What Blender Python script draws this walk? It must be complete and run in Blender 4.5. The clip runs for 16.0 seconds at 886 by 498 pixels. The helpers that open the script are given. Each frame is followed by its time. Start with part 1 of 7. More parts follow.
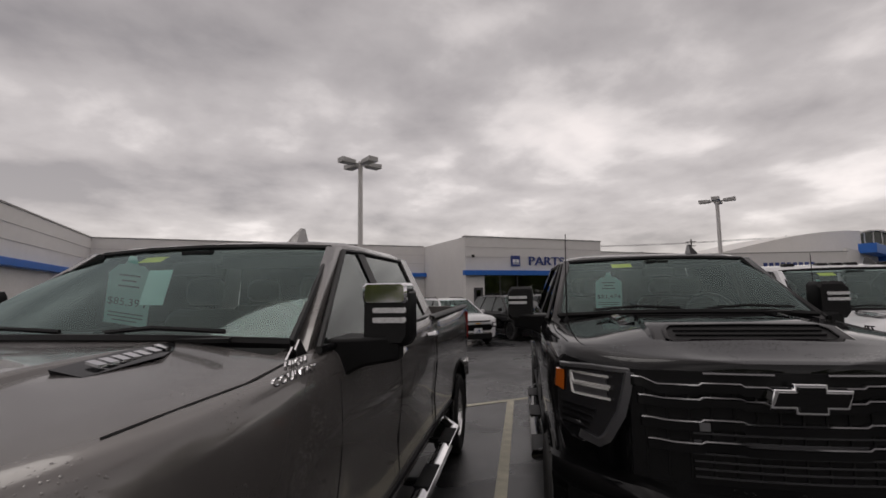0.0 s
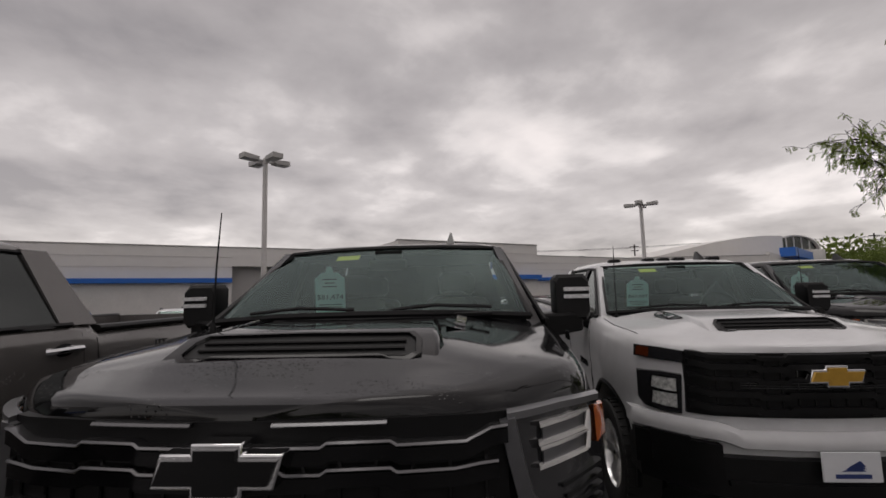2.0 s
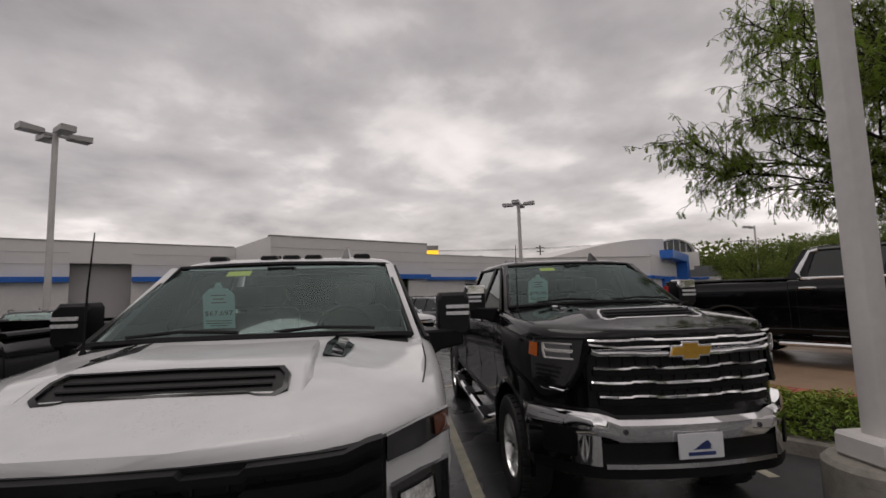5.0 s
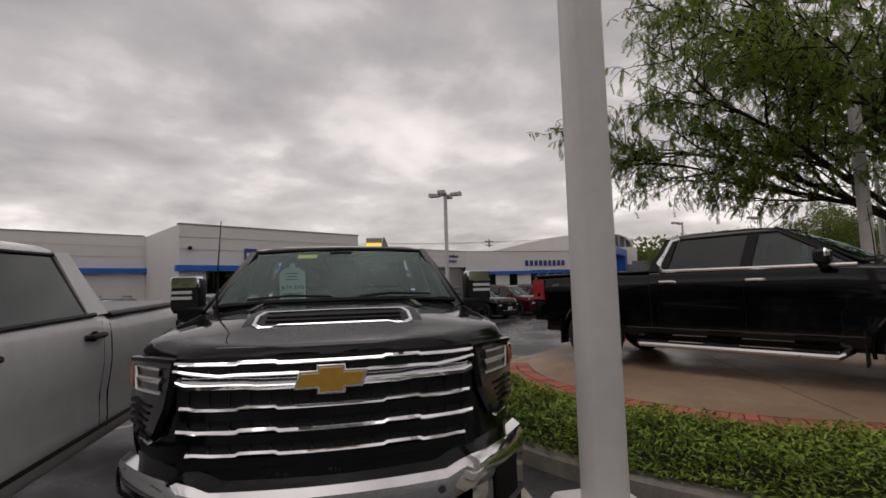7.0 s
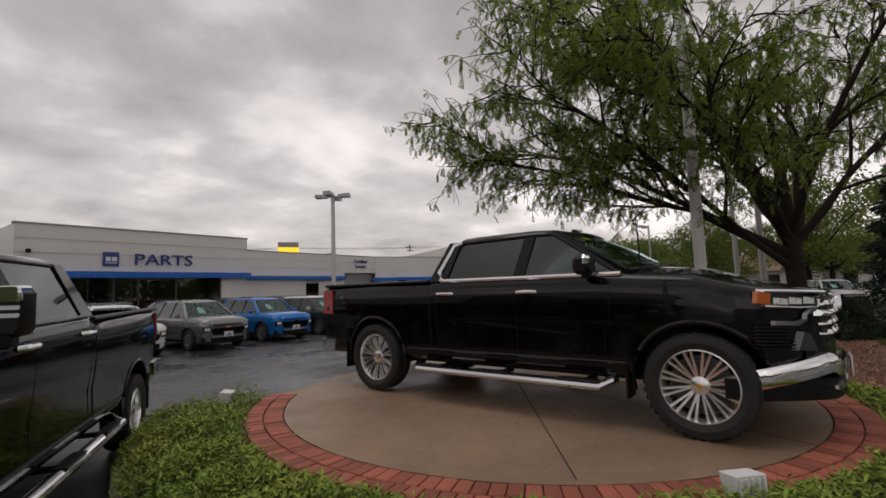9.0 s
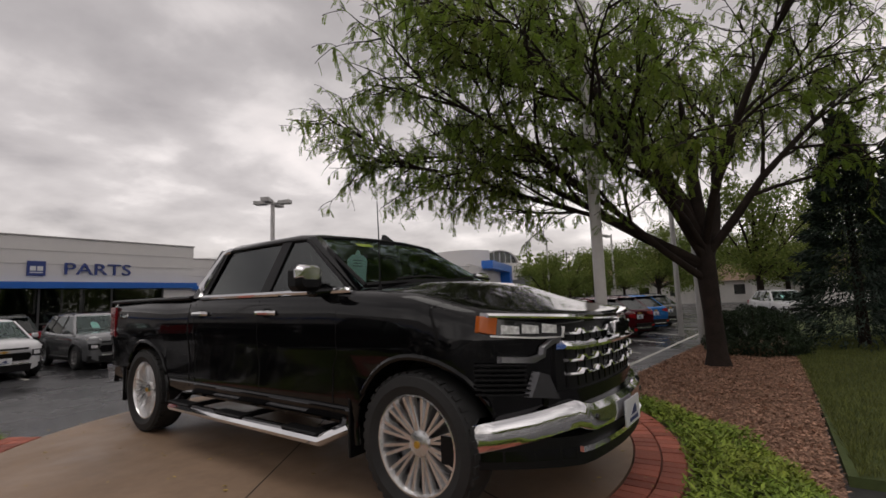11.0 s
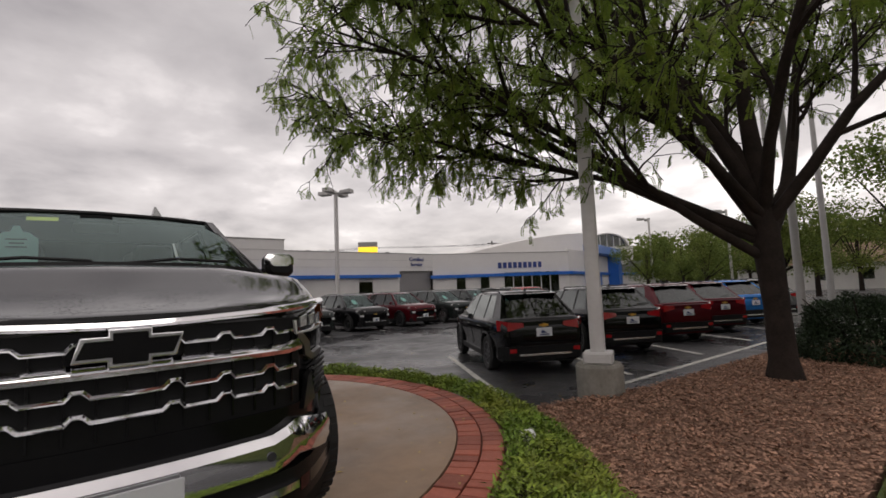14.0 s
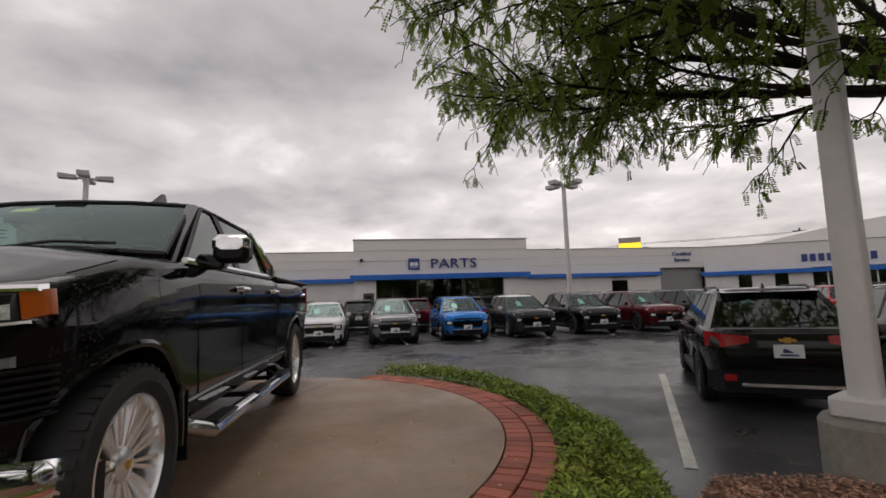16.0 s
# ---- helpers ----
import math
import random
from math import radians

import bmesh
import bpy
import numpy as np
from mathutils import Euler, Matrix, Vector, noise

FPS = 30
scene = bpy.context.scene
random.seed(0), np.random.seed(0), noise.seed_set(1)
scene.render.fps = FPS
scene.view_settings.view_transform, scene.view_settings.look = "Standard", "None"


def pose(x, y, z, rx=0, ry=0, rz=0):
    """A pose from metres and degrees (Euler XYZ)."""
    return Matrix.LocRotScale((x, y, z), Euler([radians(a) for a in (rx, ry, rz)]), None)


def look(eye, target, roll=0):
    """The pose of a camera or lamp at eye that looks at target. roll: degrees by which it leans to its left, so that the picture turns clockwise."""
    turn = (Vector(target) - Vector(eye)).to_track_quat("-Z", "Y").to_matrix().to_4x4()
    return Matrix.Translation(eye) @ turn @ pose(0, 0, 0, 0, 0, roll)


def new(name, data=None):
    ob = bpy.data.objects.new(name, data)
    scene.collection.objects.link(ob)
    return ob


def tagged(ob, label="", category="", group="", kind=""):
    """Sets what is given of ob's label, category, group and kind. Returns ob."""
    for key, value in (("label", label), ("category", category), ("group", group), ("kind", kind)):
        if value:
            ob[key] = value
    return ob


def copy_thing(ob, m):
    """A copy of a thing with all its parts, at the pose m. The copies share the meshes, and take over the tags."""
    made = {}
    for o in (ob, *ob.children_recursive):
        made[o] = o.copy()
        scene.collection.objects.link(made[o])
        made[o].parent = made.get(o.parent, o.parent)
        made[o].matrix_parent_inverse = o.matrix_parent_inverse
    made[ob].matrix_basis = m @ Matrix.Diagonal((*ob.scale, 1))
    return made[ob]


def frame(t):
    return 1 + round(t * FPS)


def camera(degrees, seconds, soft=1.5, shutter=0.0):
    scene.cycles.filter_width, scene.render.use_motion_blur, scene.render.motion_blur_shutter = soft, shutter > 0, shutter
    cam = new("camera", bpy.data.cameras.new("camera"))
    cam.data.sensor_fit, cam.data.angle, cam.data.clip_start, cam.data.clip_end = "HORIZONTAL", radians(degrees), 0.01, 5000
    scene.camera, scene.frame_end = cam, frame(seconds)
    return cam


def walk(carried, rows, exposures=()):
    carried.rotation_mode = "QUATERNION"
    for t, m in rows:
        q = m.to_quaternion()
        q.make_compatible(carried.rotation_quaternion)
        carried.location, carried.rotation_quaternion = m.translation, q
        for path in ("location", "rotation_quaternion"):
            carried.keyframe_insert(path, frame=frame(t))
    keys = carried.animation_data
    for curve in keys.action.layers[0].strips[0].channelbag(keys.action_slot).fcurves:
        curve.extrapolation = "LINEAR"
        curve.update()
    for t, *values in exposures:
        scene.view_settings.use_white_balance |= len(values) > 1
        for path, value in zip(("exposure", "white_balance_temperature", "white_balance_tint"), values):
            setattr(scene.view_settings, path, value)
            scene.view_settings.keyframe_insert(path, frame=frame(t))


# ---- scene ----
cam = camera(87.4, 16.0, 1.6)
PATH = [
    (0, (2.603, 1.046, 1.771), (3.411, 2.866, 1.96), -0.9),
    (0.5, (3.119, 1.004, 1.764), (3.898, 2.835, 1.964), -1.0),
    (1, (3.575, 1.057, 1.718), (4.425, 2.855, 1.929), -1.3),
    (1.5, (4.095, 1.01, 1.725), (4.997, 2.783, 1.931), -1.3),
    (2, (4.639, 1.001, 1.696), (5.611, 2.737, 1.904), -1.5),
    (2.5, (5.18, 1.075, 1.7), (6.215, 2.773, 1.913), -1.5),
    (3, (5.704, 0.979, 1.7), (6.784, 2.649, 1.916), -1.4),
    (3.5, (6.266, 1.014, 1.69), (7.431, 2.624, 1.912), -1.6),
    (6, (8.98, 0.705, 1.765), (10.279, 2.215, 1.942), -1.6),
    (6.5, (9.544, 0.669, 1.744), (10.895, 2.134, 1.918), -1.6),
    (7, (10.078, 0.471, 1.694), (11.48, 1.888, 1.854), -1.6),
    (7.5, (10.69, 0.317, 1.717), (12.169, 1.656, 1.858), -1.7),
    (8, (11.261, 0.135, 1.739), (12.778, 1.432, 1.869), -1.6),
    (8.5, (11.848, -0.142, 1.732), (13.407, 1.104, 1.872), -1.8),
    (9, (12.465, -0.303, 1.721), (14.072, 0.875, 1.895), -1.9),
    (9.5, (12.96, -0.573, 1.723), (14.592, 0.564, 1.924), -2.0),
    (10, (13.5, -0.849, 1.733), (15.164, 0.237, 1.961), -2.0),
    (12.5, (15.932, -2.145, 1.735), (17.448, -0.857, 1.933), -2.3),
    (13, (16.456, -2.264, 1.718), (17.894, -0.89, 1.929), -2.5),
    (13.5, (16.961, -2.45, 1.666), (18.327, -1.002, 1.859), -2.5),
    (14, (17.446, -2.519, 1.657), (18.773, -1.032, 1.833), -2.4),
    (14.5, (18.004, -2.486, 1.647), (19.202, -0.893, 1.815), -2.1),
    (15, (18.636, -2.422, 1.604), (19.623, -0.693, 1.794), -2.1),
    (15.5, (19.283, -2.173, 1.596), (19.983, -0.311, 1.807), -2.2),
    (16, (19.735, -2.046, 1.545), (20.066, -0.085, 1.76), -1.8),
]
walk(cam, [(t, look(eye, target, roll)) for t, eye, target, roll in PATH],
     [(0.0, 0.0), (8.0, 0.05), (10.0, 0.1), (12.5, 0.22), (14.5, 0.36), (16.0, 0.35)])

# ---- sky and light ----
world = bpy.data.worlds.new("overcast_sky")
scene.world = world
world.use_nodes = True


def build_sky():
    nt = world.node_tree
    n, l = nt.nodes, nt.links
    n.clear()
    out = n.new("ShaderNodeOutputWorld")
    bg = n.new("ShaderNodeBackground")
    add = n.new("ShaderNodeAddShader")
    bg2 = n.new("ShaderNodeBackground")
    sky = n.new("ShaderNodeTexSky")
    sky.sky_type, sky.sun_disc = "NISHITA", False
    sky.sun_elevation, sky.sun_rotation = radians(75), radians(0)
    l.new(sky.outputs[0], bg2.inputs[0])
    bg2.inputs[1].default_value = 0.012
    co = n.new("ShaderNodeTexCoord")
    sep = n.new("ShaderNodeSeparateXYZ")
    l.new(co.outputs["Generated"], sep.inputs[0])

    def mth(op, a, b=None, c=None):
        m = n.new("ShaderNodeMath")
        m.operation = op
        for i, v in enumerate((a, b, c)):
            if v is None:
                continue
            if isinstance(v, (int, float)):
                m.inputs[i].default_value = v
            else:
                l.new(v, m.inputs[i])
        return m.outputs[0]
    up = mth("MAXIMUM", sep.outputs[2], 0.0)
    low = mth("ADD", up, 0.22)
    cx = mth("DIVIDE", sep.outputs[0], low)
    cy = mth("DIVIDE", sep.outputs[1], low)
    cmb = n.new("ShaderNodeCombineXYZ")
    l.new(cx, cmb.inputs[0])
    l.new(cy, cmb.inputs[1])

    def cloud(scale, detail, rough, seed, dist=0.0):
        t = n.new("ShaderNodeTexNoise")
        t.noise_dimensions = "4D"
        l.new(cmb.outputs[0], t.inputs["Vector"])
        t.inputs["W"].default_value = seed
        t.inputs["Scale"].default_value = scale
        t.inputs["Detail"].default_value = detail
        t.inputs["Roughness"].default_value = rough
        t.inputs["Distortion"].default_value = dist
        return t.outputs[0]
    big = cloud(0.55, 4, 0.5, 3.1, 0.15)
    fine = cloud(2.1, 6, 0.52, 7.4, 0.15)
    mixv = mth("ADD", mth("MULTIPLY", big, 0.5), mth("MULTIPLY", fine, 0.5))
    ramp = n.new("ShaderNodeValToRGB")
    l.new(mixv, ramp.inputs[0])
    el = ramp.color_ramp.elements
    el[0].position, el[0].color = 0.40, (0.270, 0.239, 0.229, 1)
    el[1].position, el[1].color = 0.65, (0.760, 0.688, 0.656, 1)
    for p, c in ((0.465, (0.370, 0.331, 0.316, 1)), (0.53, (0.460, 0.416, 0.398, 1)), (0.58, (0.620, 0.565, 0.541, 1))):
        e = el.new(p)
        e.color = c
    # overcast sky: bright towards the zenith, a lighter belt above the horizon
    high = n.new("ShaderNodeMapRange")
    l.new(sep.outputs[2], high.inputs[0])
    high.inputs[1].default_value, high.inputs[2].default_value = 0.55, 1.0
    high.inputs[3].default_value, high.inputs[4].default_value = 1.0, 1.9
    belt = n.new("ShaderNodeMapRange")
    l.new(sep.outputs[2], belt.inputs[0])
    belt.inputs[1].default_value, belt.inputs[2].default_value = 0.0, 0.45
    belt.inputs[3].default_value, belt.inputs[4].default_value = 1.62, 0.96
    strength = mth("MULTIPLY", high.outputs[0], belt.outputs[0])
    l.new(ramp.outputs[0], bg.inputs[0])
    l.new(strength, bg.inputs[1])
    l.new(bg.outputs[0], add.inputs[0])
    l.new(bg2.outputs[0], add.inputs[1])
    l.new(add.outputs[0], out.inputs[0])


build_sky()
sun_data = bpy.data.lights.new("sun", "SUN")
sun_data.energy, sun_data.angle, sun_data.color = 0.5, radians(35), (1.0, 0.96, 0.92)
sun_lamp = new("sun", sun_data)
sun_lamp.matrix_world = look((0, 0, 30), (3, -7, 0))

# ---- materials ----
MATS = {}


def mat(name, color, rough=0.5, metal=0.0, vary=0.0, scale=6.0, bump=0.0, bscale=40.0, coat=0.0, rvary=0.0, color2=None, rand=0.0, emit=0.0, spec=0.5, drops=0.0):
    """A principled material with colour variation at two scales, relief and uneven gloss."""
    m = bpy.data.materials.new(name)
    m.use_nodes = True
    nt = m.node_tree
    n, l = nt.nodes, nt.links
    b = n["Principled BSDF"]
    c = (*color, 1.0)
    b.inputs["Base Color"].default_value = c
    b.inputs["Roughness"].default_value = rough
    b.inputs["Metallic"].default_value = metal
    b.inputs["Coat Weight"].default_value = coat
    b.inputs["Coat Roughness"].default_value = 0.04
    b.inputs["Specular IOR Level"].default_value = spec
    if emit:
        b.inputs["Emission Color"].default_value = c
        b.inputs["Emission Strength"].default_value = emit
    co = n.new("ShaderNodeTexCoord")
    geo = n.new("ShaderNodeNewGeometry")
    src = geo.outputs["Position"] if drops < 0 else co.outputs["Object"]

    def tex(s, d=5, r=0.6):
        t = n.new("ShaderNodeTexNoise")
        l.new(src, t.inputs["Vector"])
        t.inputs["Scale"].default_value = s
        t.inputs["Detail"].default_value = d
        t.inputs["Roughness"].default_value = r
        return t.outputs[0]
    sock = None
    if vary or color2:
        a = tex(scale)
        f = tex(scale * 9, 3)
        mx = n.new("ShaderNodeMath")
        mx.operation = "MULTIPLY_ADD"
        l.new(f, mx.inputs[0])
        mx.inputs[1].default_value = 0.45
        l.new(a, mx.inputs[2])
        r = n.new("ShaderNodeMapRange")
        l.new(mx.outputs[0], r.inputs[0])
        r.inputs[1].default_value, r.inputs[2].default_value = 0.48, 0.98
        mix = n.new("ShaderNodeMix")
        mix.data_type = "RGBA"
        l.new(r.outputs[0], mix.inputs[0])
        c2 = color2 or tuple(v * (1 + vary) for v in color)
        c1 = color if color2 else tuple(v * (1 - vary) for v in color)
        mix.inputs[6].default_value = (*c1, 1)
        mix.inputs[7].default_value = (*c2, 1)
        sock = mix.outputs[2]
    if rand:
        oi = n.new("ShaderNodeObjectInfo")
        gi = n.new("ShaderNodeMath")
        gi.operation = "ADD"
        l.new(oi.outputs["Random"], gi.inputs[0])
        l.new(geo.outputs["Random Per Island"], gi.inputs[1])
        fr = n.new("ShaderNodeMath")
        fr.operation = "FRACT"
        l.new(gi.outputs[0], fr.inputs[0])
        rr = n.new("ShaderNodeMapRange")
        l.new(fr.outputs[0], rr.inputs[0])
        rr.inputs[3].default_value, rr.inputs[4].default_value = 1 - rand, 1 + rand
        hs = n.new("ShaderNodeHueSaturation")
        l.new(rr.outputs[0], hs.inputs["Value"])
        if sock:
            l.new(sock, hs.inputs["Color"])
        else:
            hs.inputs["Color"].default_value = c
        sock = hs.outputs[0]
    if sock:
        l.new(sock, b.inputs["Base Color"])
    if rvary:
        r2 = n.new("ShaderNodeMapRange")
        l.new(tex(scale * 0.6, 4), r2.inputs[0])
        r2.inputs[1].default_value, r2.inputs[2].default_value = 0.35, 0.65
        r2.inputs[3].default_value, r2.inputs[4].default_value = max(0.02, rough - rvary), min(1, rough + rvary)
        l.new(r2.outputs[0], b.inputs["Roughness"])
    if bump:
        bp = n.new("ShaderNodeBump")
        bp.inputs["Strength"].default_value = bump
        bp.inputs["Distance"].default_value = 0.01
        l.new(tex(bscale, 4), bp.inputs["Height"])
        l.new(bp.outputs[0], b.inputs["Normal"])
    if drops > 0:
        # raindrops standing on the paint
        v = n.new("ShaderNodeTexVoronoi")
        v.feature = "F1"
        l.new(co.outputs["Object"], v.inputs["Vector"])
        v.inputs["Scale"].default_value = 75
        dr = n.new("ShaderNodeMapRange")
        l.new(v.outputs["Distance"], dr.inputs[0])
        dr.inputs[1].default_value, dr.inputs[2].default_value = 0.10, 0.30
        dr.inputs[3].default_value, dr.inputs[4].default_value = 1, 0
        big = n.new("ShaderNodeMapRange")
        l.new(tex(3.5, 3), big.inputs[0])
        big.inputs[1].default_value, big.inputs[2].default_value = 0.50, 0.62
        mul = n.new("ShaderNodeMath")
        mul.operation = "MULTIPLY"
        l.new(dr.outputs[0], mul.inputs[0])
        l.new(big.outputs[0], mul.inputs[1])
        bp = n.new("ShaderNodeBump")
        bp.inputs["Strength"].default_value = drops
        bp.inputs["Distance"].default_value = 0.003
        l.new(mul.outputs[0], bp.inputs["Height"])
        l.new(bp.outputs[0], b.inputs["Normal"])
        l.new(bp.outputs[0], b.inputs["Coat Normal"])
    MATS[name] = m
    return m


def glass(name, tint, gloss=0.03, ior=1.75, skin=(0.95, 1.0, 0.98)):
    """A thin pane: tinted see-through with a mirror-like skin."""
    m = bpy.data.materials.new(name)
    m.use_nodes = True
    nt = m.node_tree
    n, l = nt.nodes, nt.links
    n.remove(n["Principled BSDF"])
    tr = n.new("ShaderNodeBsdfTransparent")
    tr.inputs[0].default_value = (*tint, 1)
    gl = n.new("ShaderNodeBsdfGlossy")
    gl.inputs["Roughness"].default_value = gloss
    gl.inputs["Color"].default_value = (*skin, 1)
    fr = n.new("ShaderNodeFresnel")
    fr.inputs[0].default_value = ior
    mx = n.new("ShaderNodeMixShader")
    l.new(fr.outputs[0], mx.inputs[0])
    l.new(tr.outputs[0], mx.inputs[1])
    l.new(gl.outputs[0], mx.inputs[2])
    l.new(mx.outputs[0], n["Material Output"].inputs[0])
    MATS[name] = m
    return m


def paint(name, color, metal=0.0, drops=0.6):
    return mat(name, color, 0.07 if metal < 0.35 else 0.26, metal, 0.10, 0.8, coat=0.0 if metal < 0.35 else 0.8, drops=drops, spec=0.38)


GREY_PAINT = paint("grey_metallic_paint", (0.165, 0.155, 0.15), 0.5)
BLACK_PAINT = paint("black_paint", (0.003, 0.003, 0.0035))
WHITE_PAINT = paint("white_paint", (0.65, 0.65, 0.66))
SILVER_PAINT = paint("grey_car_paint", (0.16, 0.165, 0.17), 0.4)
BLUE_PAINT = paint("blue_car_paint", (0.02, 0.17, 0.52), 0.3)
RED_PAINT = paint("red_car_paint", (0.085, 0.005, 0.010), 0.3)
BRIGHT_RED_PAINT = paint("bright_red_paint", (0.33, 0.02, 0.02), 0.1)
DARK_GREEN_PAINT = paint("dark_green_grey_paint", (0.025, 0.032, 0.03), 0.3)
CHROME = mat("chrome", (0.82, 0.82, 0.83), 0.06, 1.0)
POLISHED = mat("polished_alloy", (0.86, 0.86, 0.86), 0.24, 0.9, 0.08, 9)
DARK_ALLOY = mat("dark_alloy", (0.12, 0.12, 0.125), 0.35, 0.8)
GLOSS_BLACK = mat("gloss_black_plastic", (0.004, 0.004, 0.0045), 0.12, 0, spec=0.36)
MATT_BLACK = mat("matt_black_plastic", (0.007, 0.007, 0.0075), 0.45, 0, 0.2, 12, 0.1, 300, spec=0.22)
GRAPHITE = mat("graphite_trim", (0.11, 0.11, 0.115), 0.25, 0.8)
RUBBER = mat("tyre_rubber", (0.018, 0.018, 0.018), 0.75, 0, 0.25, 10, 0.2, 120)
GOLD = mat("gold_badge", (0.62, 0.36, 0.06), 0.3, 0.5, 0.1, 20)
LENS = mat("lamp_lens", (0.72, 0.72, 0.73), 0.15, 0.0, 0.3, 60, coat=1.0)
LENS_DARK = mat("lamp_housing", (0.03, 0.03, 0.033), 0.1, 0.2, coat=1.0)
LED_BAR = mat("led_bar", (0.78, 0.77, 0.75), 0.2, 0.2, coat=1.0)
# lighter metal that draws the reflected highlight along the grille bars
BRIGHT_EDGE = mat("bar_edge_highlight", (0.17, 0.17, 0.175), 0.22, 0.9)
REFLECTOR = mat("lamp_reflector", (0.78, 0.79, 0.77), 0.25, 0.25, 0.6, 45, 0.6, 50, coat=0.6)
SATIN = mat("satin_silver_trim", (0.26, 0.26, 0.27), 0.3, 0.8, 0.06, 20)
AMBER = mat("amber_lens", (0.55, 0.12, 0.01), 0.15, 0, coat=1.0)
AMBER_DARK = mat("dark_amber_lens", (0.12, 0.025, 0.008), 0.15, 0, coat=1.0)
RED_LENS = mat("red_lens", (0.35, 0.008, 0.012), 0.12, 0, coat=1.0)
CABIN = mat("cabin_trim", (0.035, 0.034, 0.034), 0.7, 0, 0.2, 9)
SEAT_CLOTH = mat("seat_leather", (0.05, 0.047, 0.045), 0.55, 0, 0.2, 14)
TAG = mat("price_tag_paper", (0.60, 0.90, 0.85), 0.6, 0, 0.04, 8)
TAG_INK = mat("tag_ink", (0.05, 0.10, 0.10), 0.6)
YELLOW = mat("yellow_sticker", (0.65, 0.68, 0.05), 0.5)
PLATE_WHITE = mat("plate_white", (0.72, 0.73, 0.75), 0.35, 0, 0.03, 20)
NAVY = mat("navy_ink", (0.03, 0.05, 0.17), 0.4)
GLASS = glass("window_glass", (0.38, 0.45, 0.43))
WINDSCREEN = glass("windscreen_glass", (0.80, 0.93, 0.90), 0.02, 1.60, (0.74, 0.92, 0.89))
GLASS_DARK = glass("privacy_glass", (0.10, 0.11, 0.11))

# ---- mesh tools ----


class Geo:
    """Points and faces gathered into one mesh."""

    def __init__(self):
        self.v, self.f = [], []

    def add(self, v, f):
        k = len(self.v)
        self.v += [tuple(p) for p in v]
        self.f += [tuple(i + k for i in q) for q in f]
        return self

    def box(self, x0, x1, y0, y1, z0, z1, m=None, c=0.0):
        """A box; c chamfers its upright and level edges."""
        if c:
            return self.prism([(x0 + c, z0), (x1 - c, z0), (x1, z0 + c), (x1, z1 - c), (x1 - c, z1), (x0 + c, z1), (x0, z1 - c), (x0, z0 + c)], y0, y1, "y", m, c)
        p = [Vector((x, y, z)) for z in (z0, z1) for x, y in ((x0, y0), (x1, y0), (x1, y1), (x0, y1))]
        if m:
            p = [m @ q for q in p]
        return self.add(p, [(3, 2, 1, 0), (4, 5, 6, 7), (0, 1, 5, 4), (1, 2, 6, 5), (2, 3, 7, 6), (3, 0, 4, 7)])

    def prism(self, outline, a, b, axis="z", m=None, c=0.0):
        """An outline pushed from a to b along an axis; c chamfers the two ends."""
        n = len(outline)
        cx, cy = sum(p[0] for p in outline) / n, sum(p[1] for p in outline) / n
        layers = [(a, 0.0), (b, 0.0)] if not c else [(a, c), (a + c, 0.0), (b - c, 0.0), (b, c)]
        pts = []
        for h, s in layers:
            for p, q in outline:
                if s:
                    d = math.hypot(p - cx, q - cy) or 1
                    p, q = p - (p - cx) / d * s, q - (q - cy) / d * s
                pts.append({"z": (p, q, h), "y": (p, h, q), "x": (h, p, q)}[axis])
        if m:
            pts = [m @ Vector(p) for p in pts]
        k = len(layers)
        f = [tuple(range(n))[::-1], tuple(range((k - 1) * n, k * n))]
        for j in range(k - 1):
            f += [(j * n + i, j * n + (i + 1) % n, (j + 1) * n + (i + 1) % n, (j + 1) * n + i) for i in range(n)]
        return self.add(pts, f)

    def loft(self, rings, closed=True, caps=True):
        n = len(rings[0])
        f = []
        for j in range(len(rings) - 1):
            for i in range(n if closed else n - 1):
                f.append((j * n + i, j * n + (i + 1) % n, (j + 1) * n + (i + 1) % n, (j + 1) * n + i))
        if caps and closed:
            f += [tuple(range(n))[::-1], tuple(range((len(rings) - 1) * n, len(rings) * n))]
        return self.add([p for r in rings for p in r], f)

    def lathe(self, profile, n=24, m=None, axis="x", close=False):
        """A profile of (radius, along) turned about an axis."""
        rings = []
        for r, h in profile:
            ring = []
            for i in range(n):
                a = 2 * math.pi * i / n
                p, q = r * math.cos(a), r * math.sin(a)
                pt = Vector({"x": (h, p, q), "y": (p, h, q), "z": (p, q, h)}[axis])
                ring.append(m @ pt if m else pt)
            rings.append(ring)
        if close:
            rings.append(rings[0])
        return self.loft(rings, True, not close)

    def tube(self, path, r, n=8, flat=1.0):
        """A round bar along a path; r may be a list."""
        path = [Vector(p) for p in path]
        rings = []
        for i, p in enumerate(path):
            d = (path[min(i + 1, len(path) - 1)] - path[max(i - 1, 0)]).normalized()
            up = Vector((0, 0, 1)) if abs(d.z) < 0.9 else Vector((1, 0, 0))
            s = d.cross(up).normalized()
            u = s.cross(d)
            rr = r[i] if isinstance(r, (list, tuple)) else r
            rings.append([p + (s * math.cos(2 * math.pi * k / n) + u * flat * math.sin(2 * math.pi * k / n)) * rr for k in range(n)])
        return self.loft(rings)

    def bar(self, a, b, wa, wb, t):
        """A pillar from a to b, wa by t at the foot and wb by t at the head, its width along y."""
        r = []
        for p, w in ((a, wa), (b, wb)):
            x, y, z = p
            r.append([(x - t / 2, y - w / 2, z), (x + t / 2, y - w / 2, z), (x + t / 2, y + w / 2, z), (x - t / 2, y + w / 2, z)])
        return self.loft(r)

